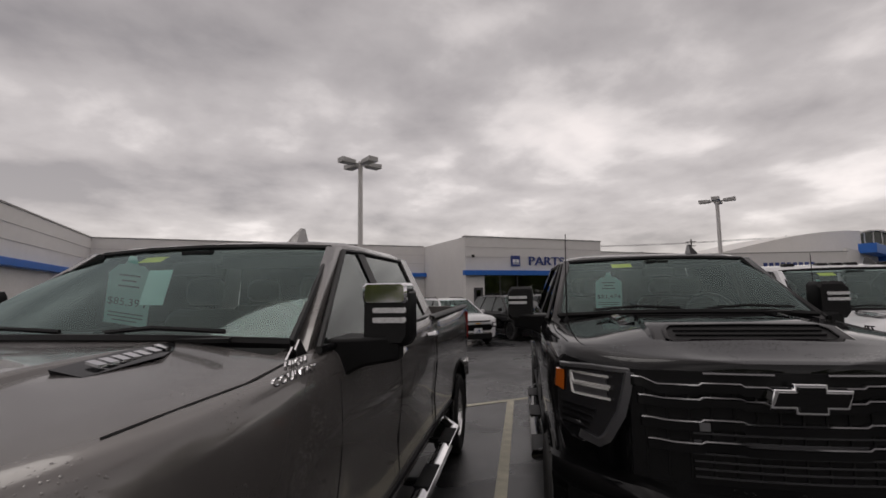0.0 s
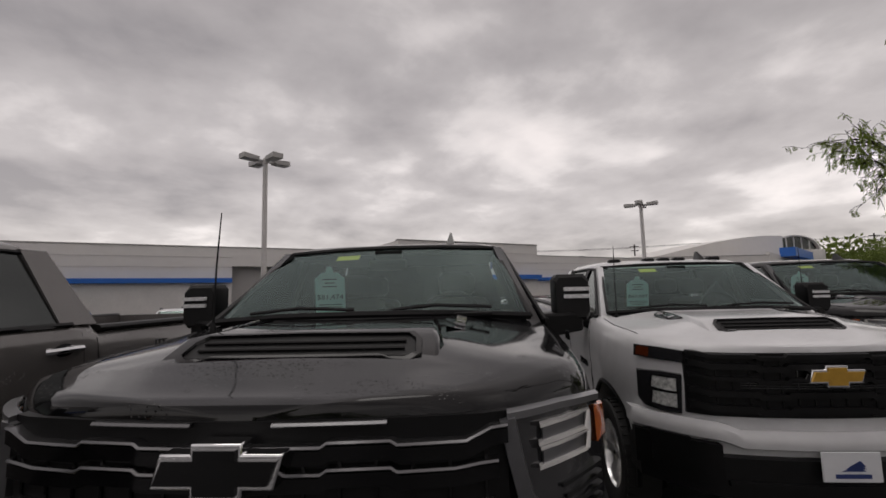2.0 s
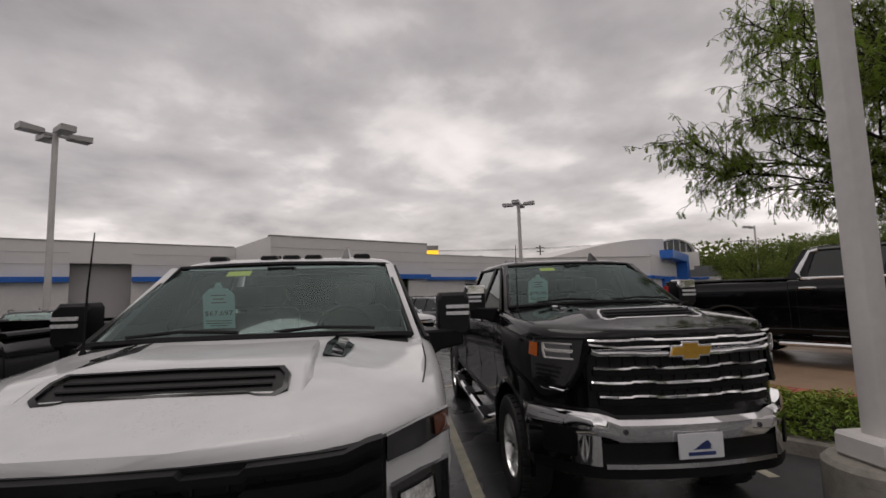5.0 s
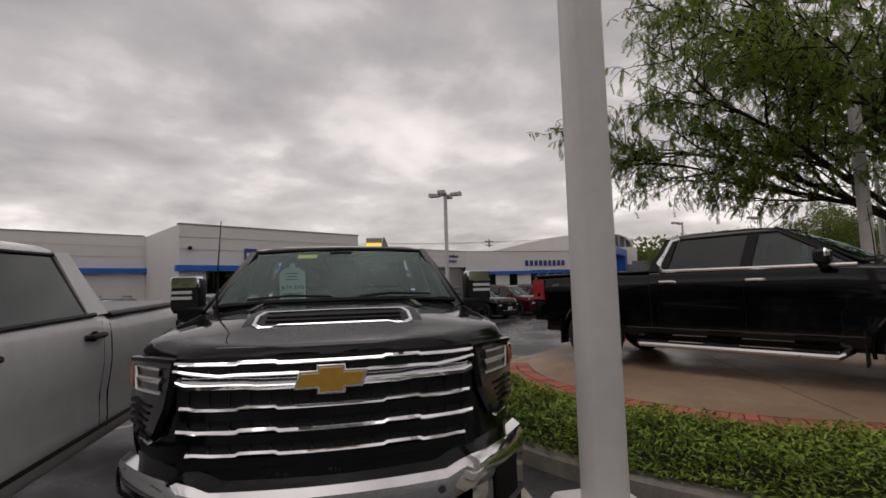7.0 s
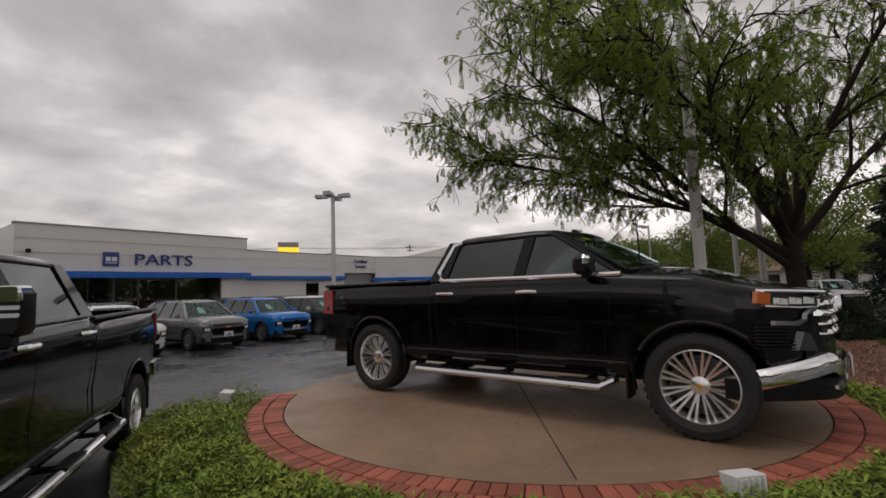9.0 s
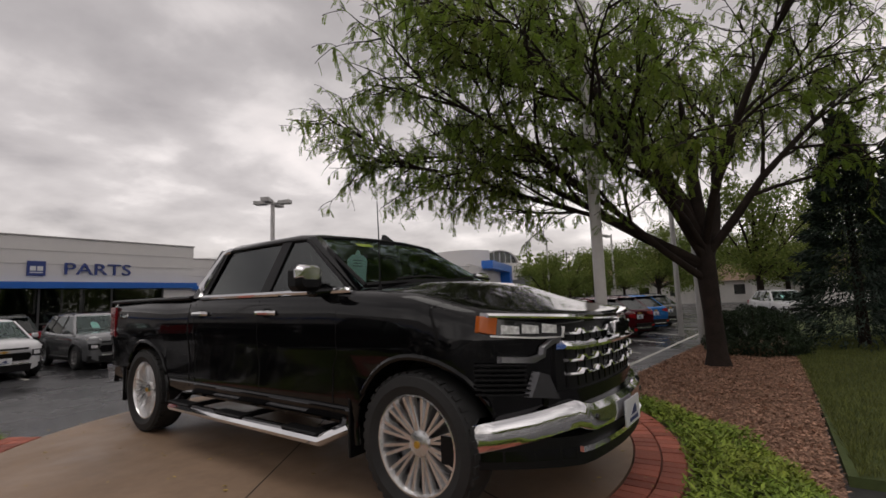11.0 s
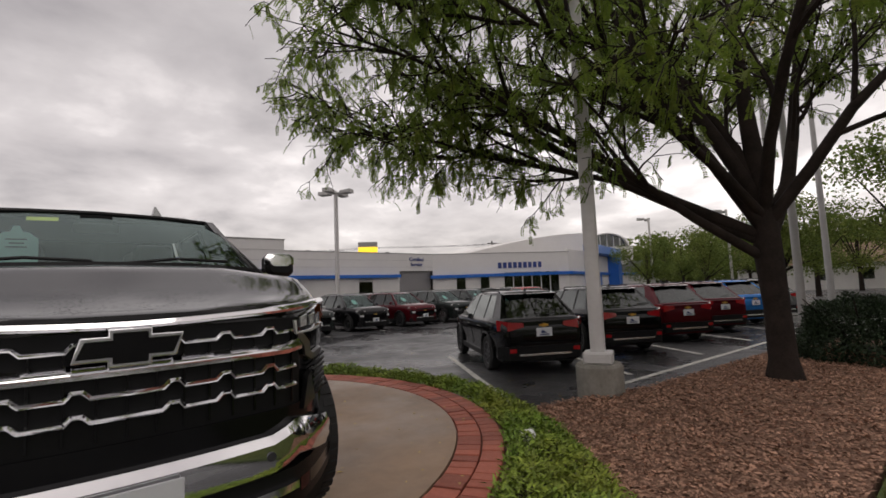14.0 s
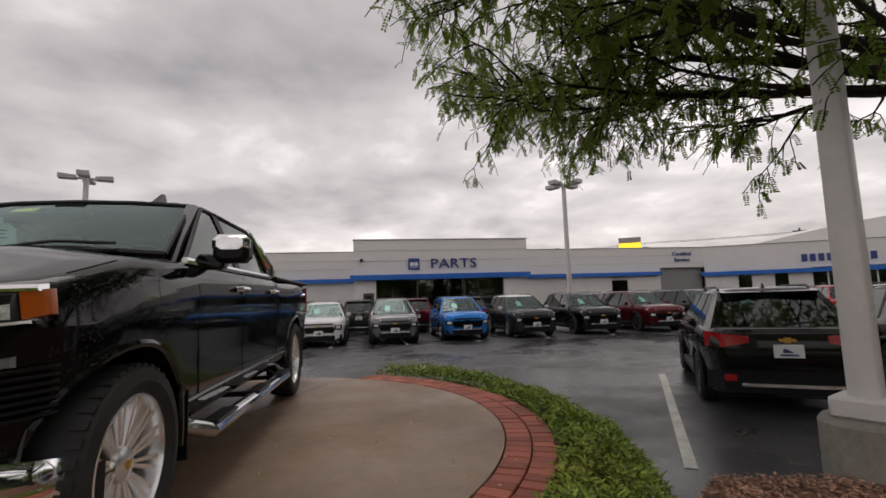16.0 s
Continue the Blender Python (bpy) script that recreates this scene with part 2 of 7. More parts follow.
    def pane(self, pts, t=0.006):
        """A thin plate on corner points, thickened along its normal."""
        p = [Vector(q) for q in pts]
        nrm = (p[1] - p[0]).cross(p[2] - p[0]).normalized() * t
        n = len(p)
        return self.loft([p, [q + nrm for q in p]])

    def flip(self):
        """The same again, mirrored across x."""
        k = len(self.v)
        v, f = list(self.v), list(self.f)
        self.v += [(-x, y, z) for x, y, z in v]
        self.f += [tuple(i + k for i in reversed(q)) for q in f]
        return self

    def moved(self, m):
        g = Geo()
        g.v = [tuple(m @ Vector(p)) for p in self.v]
        g.f = list(self.f)
        return g

    def mirror(self):
        g = Geo()
        g.v = [(-x, y, z) for x, y, z in self.v]
        g.f = [tuple(reversed(q)) for q in self.f]
        return g


def mesh_of(name, geo, material, smooth=35):
    me = bpy.data.meshes.new(name)
    me.from_pydata(geo.v, [], geo.f)
    bm = bmesh.new()
    bm.from_mesh(me)
    bmesh.ops.recalc_face_normals(bm, faces=bm.faces)
    bm.to_mesh(me)
    bm.free()
    if material:
        me.materials.append(material)
    if smooth:
        me.polygons.foreach_set("use_smooth", [True] * len(me.polygons))
        me.set_sharp_from_angle(angle=radians(smooth))
    return me


def thing(name, label, category, group="", m=None, kind=""):
    ob = new(name)
    ob.empty_display_size = 0.2
    if m:
        ob.matrix_world = m
    return tagged(ob, label, category, group, kind)


def part(name, geo, material, parent=None, label="", smooth=35, bevel=0.0):
    ob = new(name, mesh_of(name, geo, material, smooth))
    if parent:
        ob.parent = parent
    if label:
        tagged(ob, label)
    if bevel:
        b = ob.modifiers.new("edges", "BEVEL")
        b.width, b.segments, b.limit_method, b.angle_limit = bevel, 2, "ANGLE", radians(40)
    return ob


def structure(name, geo, material, label, category, smooth=0):
    return tagged(part(name, geo, material, None, "", smooth), label, category, "", "structure")


def lettering(name, text, size, depth, material, m, parent=None):
    """Raised letters; they stand in the xz plane before the matrix m."""
    cu = bpy.data.curves.new(name, "FONT")
    cu.body, cu.size, cu.extrude, cu.align_x, cu.align_y = text, size, depth, "CENTER", "CENTER"
    cu.resolution_u = 3
    tmp = new(name, cu)
    me = bpy.data.meshes.new_from_object(tmp.evaluated_get(bpy.context.evaluated_depsgraph_get()))
    bpy.data.objects.remove(tmp)
    bpy.data.curves.remove(cu)
    me.materials.clear()
    me.materials.append(material)
    ob = new(name, me)
    me.name = name
    me.transform(m @ pose(0, 0, 0, 90, 0, 0))
    if parent:
        ob.parent = parent
    return ob

# ---- setting materials ----
ASPHALT = mat("wet_asphalt", (0.040, 0.040, 0.042), 0.32, 0, 0.30, 0.7, 0.35, 55, rvary=0.27, spec=0.5)
LINE_PAINT = mat("road_line_paint", (0.55, 0.54, 0.50), 0.6, 0, 0.28, 5, 0.2, 60)
YELLOW_LINE = mat("faded_yellow_line", (0.40, 0.375, 0.29), 0.55, 0, 0.25, 5, 0.2, 60)
CONCRETE = mat("damp_concrete", (0.31, 0.208, 0.135), 0.5, 0, 0.0, 1.1, 0.25, 70, rvary=0.2, color2=(0.19, 0.128, 0.084))
KERB_CONCRETE = mat("kerb_concrete", (0.24, 0.22, 0.19), 0.8, 0, 0.3, 3, 0.5, 60)
FOOT_CONCRETE = mat("pedestal_concrete", (0.33, 0.31, 0.27), 0.85, 0, 0.0, 2.2, 0.6, 40, color2=(0.16, 0.15, 0.13))
BRICK = mat("red_paving_brick", (0.33, 0.095, 0.06), 0.7, 0, 0.22, 5, 0.5, 90, rand=0.3)
MORTAR = mat("dark_joint_sand", (0.15, 0.075, 0.055), 0.9, 0, 0.3, 20, 0.4, 120)
WALL_GREY = mat("light_grey_wall_panel", (0.72, 0.70, 0.68), 0.6, 0, 0.05, 0.25, 0.05, 30)
WALL_BAND = mat("grey_wall_stripe", (0.52, 0.505, 0.495), 0.6, 0, 0.05, 0.25)
BLOCK_WHITE = mat("painted_block_wall", (0.76, 0.74, 0.715), 0.75, 0, 0.08, 0.6, 0.2, 20)
BLUE_BAND = mat("blue_canopy", (0.012, 0.13, 0.52), 0.4, 0, 0.08, 0.5)
ROOF_GREY = mat("roof_membrane", (0.33, 0.32, 0.31), 0.8, 0, 0.1, 0.4)
FRAME_DARK = mat("dark_window_frame", (0.05, 0.05, 0.052), 0.5)
FRAME_WHITE = mat("white_frame", (0.7, 0.7, 0.7), 0.5)
SHUTTER = mat("grey_shutter", (0.30, 0.29, 0.29), 0.5, 0.2, 0.06, 1)
# near-black base colour carries the shade of the unlit rooms behind glass
SHOP_DARK = mat("shop_interior_painted_dim", (0.035, 0.035, 0.035), 0.8, 0, 0.3, 1.5)
SHOP_GLASS = glass("shop_glass", (0.35, 0.36, 0.36), 0.02)
SIGN_NAVY = mat("navy_sign_letters", (0.03, 0.055, 0.22), 0.4, 0, 0.05, 2)
POLE_WHITE = mat("white_pole_paint", (0.62, 0.60, 0.585), 0.45, 0, 0.10, 1.2, 0.05, 40)
POLE_GREY = mat("grey_lamp_head", (0.42, 0.41, 0.40), 0.5, 0.2, 0.1, 3)
END_GREY = mat("grey_end_wall", (0.20, 0.205, 0.21), 0.7, 0, 0.08, 2.0)
LAMP_GLASS = mat("lamp_lens_flat", (0.55, 0.55, 0.53), 0.25)
BARK = mat("tree_bark", (0.040, 0.029, 0.024), 0.9, 0, 0.0, 3, 1.0, 22, color2=(0.016, 0.012, 0.010), spec=0.2)
MULCH = mat("bark_mulch", (0.37, 0.215, 0.145), 0.9, 0, 0.4, 5, 0.9, 55, rand=0.5)
MULCH_BED = mat("mulch_bed", (0.22, 0.12, 0.08), 0.95, 0, 0.35, 9, 1.0, 60)
LAWN = mat("lawn_soil", (0.075, 0.10, 0.03), 0.95, 0, 0.3, 2.5, 0.8, 80)
GRASS = mat("grass_blades", (0.135, 0.155, 0.035), 0.7, 0, 0.25, 2, rand=0.4)
LEAF = mat("locust_leaf", (0.080, 0.150, 0.034), 0.5, 0, 0.0, 0.35, rand=0.4, color2=(0.19, 0.165, 0.025), spec=0.3)
LEAF_FAR = mat("far_leaf", (0.085, 0.135, 0.035), 0.7, 0, 0.0, 0.2, rand=0.45, color2=(0.20, 0.19, 0.045), spec=0.2)


def let_through(m, color, share):
    """Thin leaves pass part of the light that falls on their far side."""
    n, l = m.node_tree.nodes, m.node_tree.links
    tr = n.new("ShaderNodeBsdfTranslucent")
    tr.inputs[0].default_value = (*color, 1)
    mx = n.new("ShaderNodeMixShader")
    mx.inputs[0].default_value = share
    l.new(n["Principled BSDF"].outputs[0], mx.inputs[1])
    l.new(tr.outputs[0], mx.inputs[2])
    l.new(mx.outputs[0], n["Material Output"].inputs[0])


let_through(LEAF, (0.20, 0.30, 0.045), 0.55)
let_through(LEAF_FAR, (0.16, 0.24, 0.05), 0.35)
SPRUCE = mat("spruce_needles", (0.012, 0.028, 0.016), 0.7, 0, 0.3, 1, rand=0.4)
SHRUB = mat("shrub_leaf", (0.025, 0.045, 0.018), 0.6, 0, 0.3, 2, rand=0.4)
COVER = mat("ground_cover_leaf", (0.125, 0.235, 0.03), 0.55, 0, 0.0, 1.0, rand=0.45, color2=(0.25, 0.27, 0.04), spec=0.25)
SOIL = mat("dark_soil", (0.03, 0.025, 0.015), 0.95, 0, 0.3, 8, 0.6, 40)
ORANGE_ROOF = mat("brown_roof", (0.22, 0.15, 0.10), 0.85, 0, 0.15, 2)

PAD = (17.95, 2.42)          # centre of the display pad
PAD_Z = 0.45
PAD_R, RING_R = 2.96, 3.335

# ---- ground ----
g = Geo()
g.add([(-1500, -1500, 0), (1500, -1500, 0), (1500, 1500, 0), (-1500, 1500, 0)], [(0, 1, 2, 3)])
structure("ground", g, ASPHALT, "wet dark asphalt of the dealership lot", "ground")

EDGE = [(0, 4.02), (15, 4.11), (30, 4.46), (45, 4.81), (60, 4.91), (75, 4.84), (105, 4.8), (120, 4.81), (135, 4.56), (150, 4.27), (165, 4.11), (180, 4.05), (195, 4.04), (210, 4.1), (225, 4.2), (240, 4.27), (255, 4.27), (270, 4.24), (285, 4.16), (300, 4.08), (315, 4.0), (330, 3.95), (345, 3.97), (360, 4.02)]


def hedge_edge(a):
    """Outer radius of the planted ring at a bearing in degrees."""
    a %= 360
    for (a0, r0), (a1, r1) in zip(EDGE, EDGE[1:]):
        if a0 <= a <= a1:
            return r0 + (r1 - r0) * (a - a0) / (a1 - a0)
    return 4.0


def polar(a, r, z=0.0):
    return (PAD[0] + r * math.cos(radians(a)), PAD[1] + r * math.sin(radians(a)), z)


# concrete disc with its drive-up apron
pts = [polar(a, PAD_R) for a in range(0, 360, 4)]
g = Geo().prism([(x, y) for x, y, _ in pts], 0.0, PAD_Z)
ax0, ax1 = 16.0, 19.7
ring = [[(ax0, 4.0, 0.0), (ax1, 4.0, 0.0), (ax1, 4.0, PAD_Z - 0.004), (ax0, 4.0, PAD_Z - 0.004)],
        [(ax0, 4.9, 0.0), (ax1, 4.9, 0.0), (ax1, 4.9, PAD_Z - 0.02), (ax0, 4.9, PAD_Z - 0.02)],
        [(ax0 - 0.2, 6.9, -0.05), (ax1 + 0.5, 6.9, -0.05), (ax1 + 0.5, 6.9, 0.03), (ax0 - 0.2, 6.9, 0.03)]]
g.loft(ring)
structure("display_pad", g, CONCRETE, "round damp tan concrete display pad with a drive-up apron", "pad", 30)
g = Geo()
for a, b in (((15.5, 0.9), (18.6, 3.0)), ((17.0, -0.5), (19.2, 4.6))):
    d = Vector((b[0] - a[0], b[1] - a[1], 0)).normalized() * 0.006
    n_ = Vector((-d.y, d.x, 0))
    g.add([(a[0] - n_.x, a[1] - n_.y, PAD_Z + 0.002), (b[0] - n_.x, b[1] - n_.y, PAD_Z + 0.002), (b[0] + n_.x, b[1] + n_.y, PAD_Z + 0.002), (a[0] + n_.x, a[1] + n_.y, PAD_Z + 0.002)], [(0, 1, 2, 3)])
structure("pad_joint", g, SOIL, "thin dark joint lines in the concrete pad", "joint")

# bed under the bricks and the planting
ARC = [a for a in range(124, 417, 4)]
g = Geo().loft([[polar(a, PAD_R + 0.003, 0.0), polar(a, RING_R + 0.05, 0.0), polar(a, RING_R + 0.05, PAD_Z - 0.03), polar(a, PAD_R + 0.003, PAD_Z - 0.03)] for a in ARC])
ring_base = structure("brick_ring", g, MORTAR, "ring of red paving bricks round the display pad", "paving", 30)
g = Geo().loft([[polar(a, RING_R + 0.05, 0.0), polar(a, hedge_edge(a), 0.0), polar(a, hedge_edge(a), 0.14), polar(a, RING_R + 0.05, PAD_Z - 0.04)] for a in ARC])
structure("planting_soil", g, SOIL, "dark soil of the planted ring", "soil", 30)
# kerb round the planting
g = Geo()
KA = [a for a in range(124, 301, 4)]
g.loft([[polar(a, hedge_edge(a) - 0.02, 0.0), polar(a, hedge_edge(a) + 0.17, -0.02), polar(a, hedge_edge(a) + 0.15, 0.13), polar(a, hedge_edge(a) + 0.12, 0.155), polar(a, hedge_edge(a) + 0.02, 0.16), polar(a, hedge_edge(a) - 0.02, 0.15)] for a in KA])
structure("kerb", g, KERB_CONCRETE, "worn concrete kerb round the planted ring", "kerb", 30)

# mulch bed and lawn beside the walk
g = Geo().prism([(19.0, -1.85), (27.5, -2.05), (34, -2.2), (33, -0.6), (30.5, 0.15), (27.5, 0.45), (24.4, 0.75), (22.4, 1.35), (21.5, 0.6), (20.6, -0.6)], 0.0, 0.10)
structure("mulch_bed", g, MULCH_BED, "bed of brown wood-chip mulch under the tree", "mulch")
g = Geo().prism([(19.9, -9.0), (60, -9.0), (60, -2.3), (34, -2.2), (27.5, -2.06), (19.9, -1.92)], 0.0, 0.09)
structure("lawn", g, LAWN, "green lawn strip beside the mulch bed", "lawn")

# ---- parking lines ----


def strip(g, a, b, w, z=0.005):
    d = Vector((b[0] - a[0], b[1] - a[1])).normalized() * (w / 2)
    g.add([(a[0] + d.y, a[1] - d.x, z), (b[0] + d.y, b[1] - d.x, z), (b[0] - d.y, b[1] + d.x, z), (a[0] - d.y, a[1] + d.x, z)], [(0, 1, 2, 3)])


def line(a, b, w=0.11, material=None):
    g = Geo()
    strip(g, a, b, w)
    structure("parking_line", g, material or LINE_PAINT, "worn painted parking line on the wet asphalt", "line")


SLANT = radians(33.5)
UX, UY = math.sin(SLANT), math.cos(SLANT)
NOSE = [(1.26, 2.15), (4.698, 2.17), (7.88, 2.25), (11.125, 2.217)]
for i in range(-2, 4):
    x = 4.70 - 1.62 + (i - 1) * 3.245 + 3.245
    line((x + 0.2 * UX, 2.2 + 0.2 * UY), (x + 6.6 * UX, 2.2 + 6.6 * UY), 0.11, YELLOW_LINE)
line((-4, 7.75), (14.4, 7.75), 0.11, YELLOW_LINE)
for i in range(7):
    x, y = 22.527 + i * 3.03, 1.79 - i * 0.14
    line((x, y), (x + 5.2 * 0.53, y + 5.2 * 0.848))
line((24.3, 1.42), (42, 0.35))
for i in range(12):
    x = 15.9 + i * 2.62
    line((x, 14.4), (x, 19.0))

# ---- the dealership building ----
MY, PY = 42.0, 33.36
TOP = 6.15


def wall(name, x0, x1, y0, y1, z0, z1, material=None, label="light grey metal-panelled dealership wall"):
    return structure(name, Geo().box(x0, x1, y0, y1, z0, z1), material or WALL_GREY, label, "wall")


wall("wall_back_a", -7.2, 8.0, MY, MY + 0.4, 3.6, TOP)
wall("wall_back_b", 11.6, 50.1, MY, MY + 0.4, 3.6, TOP)
wall("wall_back_c", 8.0, 11.6, MY, MY + 0.4, 4.65, TOP)
wall("wall_back_low_a", -7.2, 8.0, MY + 0.05, MY + 0.4, 0, 3.6, BLOCK_WHITE, "white painted block wall under the canopy")
wall("wall_back_low_b", 11.6, 44.6, MY + 0.05, MY + 0.4, 0, 3.6, BLOCK_WHITE, "white painted block wall under the canopy")
wall("wall_back_low_c", 46.4, 50.1, MY + 0.05, MY + 0.4, 0, 3.6, BLOCK_WHITE, "white painted block wall under the canopy")
wall("wall_recess", 7.6, 12.0, MY + 1.2, MY + 1.5, 0, 5.0, WALL_BAND, "recessed grey wall in shadow")
wall("wall_service_head", 50.1, 55.3, MY, MY + 0.4, 4.1, TOP)
wall("wall_parts_front", 18.85, 32.5, PY, PY + 0.4, 3.45, TOP)
wall("wall_parts_left", 18.85, 19.25, PY + 0.4, MY, 0, TOP)
wall("wall_parts_right", 32.1, 32.5, PY + 0.4, MY, 0, TOP)
wall("wall_parts_low_a", 18.87, 20.5, PY + 0.03, PY + 0.4, 0, 3.45, BLOCK_WHITE, "white painted wall beside the shop window")
wall("wall_parts_low_b", 30.5, 32.48, PY + 0.03, PY + 0.4, 0, 3.45, BLOCK_WHITE, "white painted wall beside the shop window")
wall("wall_left_wing", -7.6, -7.2, 4.0, MY, 3.6, TOP)
wall("wall_left_wing_low", -7.6, -7.25, 4.0, MY, 0, 3.6, BLOCK_WHITE, "white painted block wall under the canopy")


def stripe(name, x0, x1, y, z):
    structure(name, Geo().box(x0, x1, y - 0.03, y - 0.004, z, z + 0.03), WALL_BAND, "shallow shadow joint along the wall panels", "joint")


for z in (4.55, 5.35):
    stripe("trim", 18.85, 32.5, PY, z)
    stripe("trim", 11.6, 18.8, MY, z)
    stripe("trim", 32.5, 55.2, MY, z)
    stripe("trim", -7.1, 8.0, MY, z)
    structure("trim", Geo().box(-7.196, -7.17, 4.0, MY, z, z + 0.03), WALL_BAND, "shallow shadow joint along the wall panels", "joint")


def coping(name, x0, x1, y0, y1, z):
    structure(name, Geo().box(x0 - 0.05, x1 + 0.05, y0 - 0.05, y1 + 0.05, z, z + 0.09), ROOF_GREY, "grey metal coping along the roof edge", "coping")


coping("coping", -7.2, 18.7, MY, MY + 0.4, TOP)
coping("coping", 32.7, 55.3, MY, MY + 0.4, TOP)
coping("coping", 18.85, 32.5, PY, PY + 0.4, TOP)
coping("coping", -7.6, -7.2, 4.0, MY, TOP)
structure("roof", Geo().box(-7.2, 55.3, MY + 0.4, 60, 5.6, 5.9), ROOF_GREY, "flat grey roof behind the parapet", "roof")
structure("roof", Geo().box(19.25, 32.1, PY + 0.4, MY + 0.4, 5.62, 5.92), ROOF_GREY, "flat grey roof of the parts shop", "roof")
structure("roof", Geo().box(-20, -7.6, 4.0, 60, 5.6, 5.9), ROOF_GREY, "flat grey roof of the side wing", "roof")
wall("wall_rear", -20, 110, 60, 60.4, 0, 5.9)


def canopy(x0, x1, y, z0, z1, depth):
    g = Geo().box(x0, x1, y - depth, y + 0.02, z0, z1, None, 0.02)
    structure("canopy", g, BLUE_BAND, "bright blue canopy band along the wall", "canopy")


canopy(-4.6, 8.0, MY, 3.32, 3.68, 0.5)
canopy(11.6, 18.85, MY, 3.32, 3.68, 0.5)
canopy(32.5, 50.0, MY, 3.32, 3.68, 0.5)
canopy(18.6, 32.6, PY, 3.12, 3.5, 0.45)
structure("canopy", Geo().box(-7.22, -6.7, 4.0, 41.0, 3.3, 3.66, None, 0.02), BLUE_BAND, "bright blue canopy band along the wall", "canopy")

# parts shop window: frame, panes and the room behind, its dimness put into the colour
win = tagged(new("window_1"), "wide dark shop window in a dark metal frame", "window", "", "structure")
g = Geo()
for x in (20.5, 23.6, 27.3, 30.4):
    g.box(x, x + 0.1, PY + 0.12, PY + 0.24, 0.2, 3.45)
g.box(20.5, 30.5, PY + 0.12, PY + 0.24, 0.1, 0.25).box(20.5, 30.5, PY + 0.125, PY + 0.235, 3.35, 3.45).box(20.5, 30.5, PY + 0.125, PY + 0.235, 1.0, 1.08)
part("window_frame", g, FRAME_DARK, win)
for a, b in ((20.6, 23.6), (23.7, 27.3), (27.4, 30.4)):
    part("pane", Geo().box(a, b, PY + 0.17, PY + 0.18, 0.25, 3.35), SHOP_GLASS, win)
structure("shop_floor", Geo().box(19.25, 32.1, PY + 0.4, MY, 0.0, 0.03), SHOP_DARK, "floor inside the parts shop, coloured near-black for the unlit room", "floor")
structure("shop_partition", Geo().box(19.25, 32.1, PY + 5, PY + 5.2, 0.03, 5.6), SHOP_DARK, "back partition inside the parts shop, coloured near-black for the unlit room", "wall")
d1 = tagged(new("door_1"), "grey metal service door with a small window", "door", "", "structure")
part("door_leaf", Geo().box(19.55, 20.35, PY - 0.01, PY + 0.03, 0.02, 2.15), FRAME_DARK, d1)
part("pane", Geo().box(19.75, 20.15, PY - 0.02, PY - 0.012, 1.2, 1.95), SHOP_GLASS, d1)
part("door_handle", Geo().box(20.2, 20.28, PY - 0.06, PY - 0.012, 1.0, 1.12), CHROME, d1)
# small windows and shutters of the rear wall
for i, (a, b) in enumerate(((44.6, 46.4),)):
    w = tagged(new("window_2"), "small dark window in the white block wall", "window", "", "structure")
    part("pane", Geo().box(a, b, MY + 0.16, MY + 0.17, 1.2, 2.9), SHOP_GLASS, w)
    part("window_frame", Geo().box(a, b, MY + 0.1, MY + 0.2, 2.9, 3.6).box(a, b, MY + 0.1, MY + 0.2, 0.0, 1.2), WALL_BAND, w)
d2 = tagged(new("door_2"), "closed grey slatted roller door of the service bay", "door", "", "structure")
for i in range(26):
    part("slat", Geo().box(50.1, 55.3, MY + 0.5 + 0.0, MY + 0.55 + 0.012 * (i % 2), 0.16 * i, 0.16 * i + 0.15), SHUTTER, d2)
wall("wall_service_side", 49.9, 50.1, MY + 0.4, MY + 0.9, 0, 4.1, WALL_BAND)

# signs
sign = thing("wall_sign", "navy raised letters on the parts shop wall", "sign")
lettering("letters", "PARTS", 1.02, 0.06, SIGN_NAVY, pose(26.5, PY - 0.07, 4.28), sign)
for o in sign.children:
    o.data.transform(Matrix.Translation((26.5, 0, 4.28)) @ Matrix.Diagonal((1.28, 1, 1, 1)) @ Matrix.Translation((-26.5, 0, -4.28)))
logo = thing("square_sign", "square navy blue sign with a pale emblem", "sign")
part("panel", Geo().box(22.97, 23.83, PY - 0.12, PY - 0.004, 3.86, 4.72, None, 0.02), SIGN_NAVY, logo)
part("emblem", Geo().box(23.1, 23.37, PY - 0.135, PY - 0.122, 4.15, 4.42).box(23.43, 23.7, PY - 0.135, PY - 0.122, 4.15, 4.42).box(23.1, 23.7, PY - 0.135, PY - 0.122, 4.02, 4.08), PLATE_WHITE, logo)
serv = thing("wall_sign", "navy slanted lettering over the service door", "sign")
lettering("letters", "Certified\nService", 0.62, 0.04, SIGN_NAVY, pose(52.7, MY - 0.05, 5.2), serv)
camv = thing("security_camera", "small dark security camera on the wall", "camera")
part("body", Geo().lathe([(0.0, -0.12), (0.11, -0.1), (0.13, 0), (0.11, 0.1), (0.0, 0.12)], 12, pose(19.45, PY - 0.16, 4.62), "z"), MATT_BLACK, camv)
part("bracket", Geo().box(19.38, 19.52, PY - 0.16, PY - 0.003, 4.68, 4.76), POLE_WHITE, camv)

# ---- showroom wing with its arched roof ----
WA, WB, WC = Vector((55.3, 42.0, 0)), Vector((72.5, 33.5, 0)), Vector((99.0, 41.0, 0))


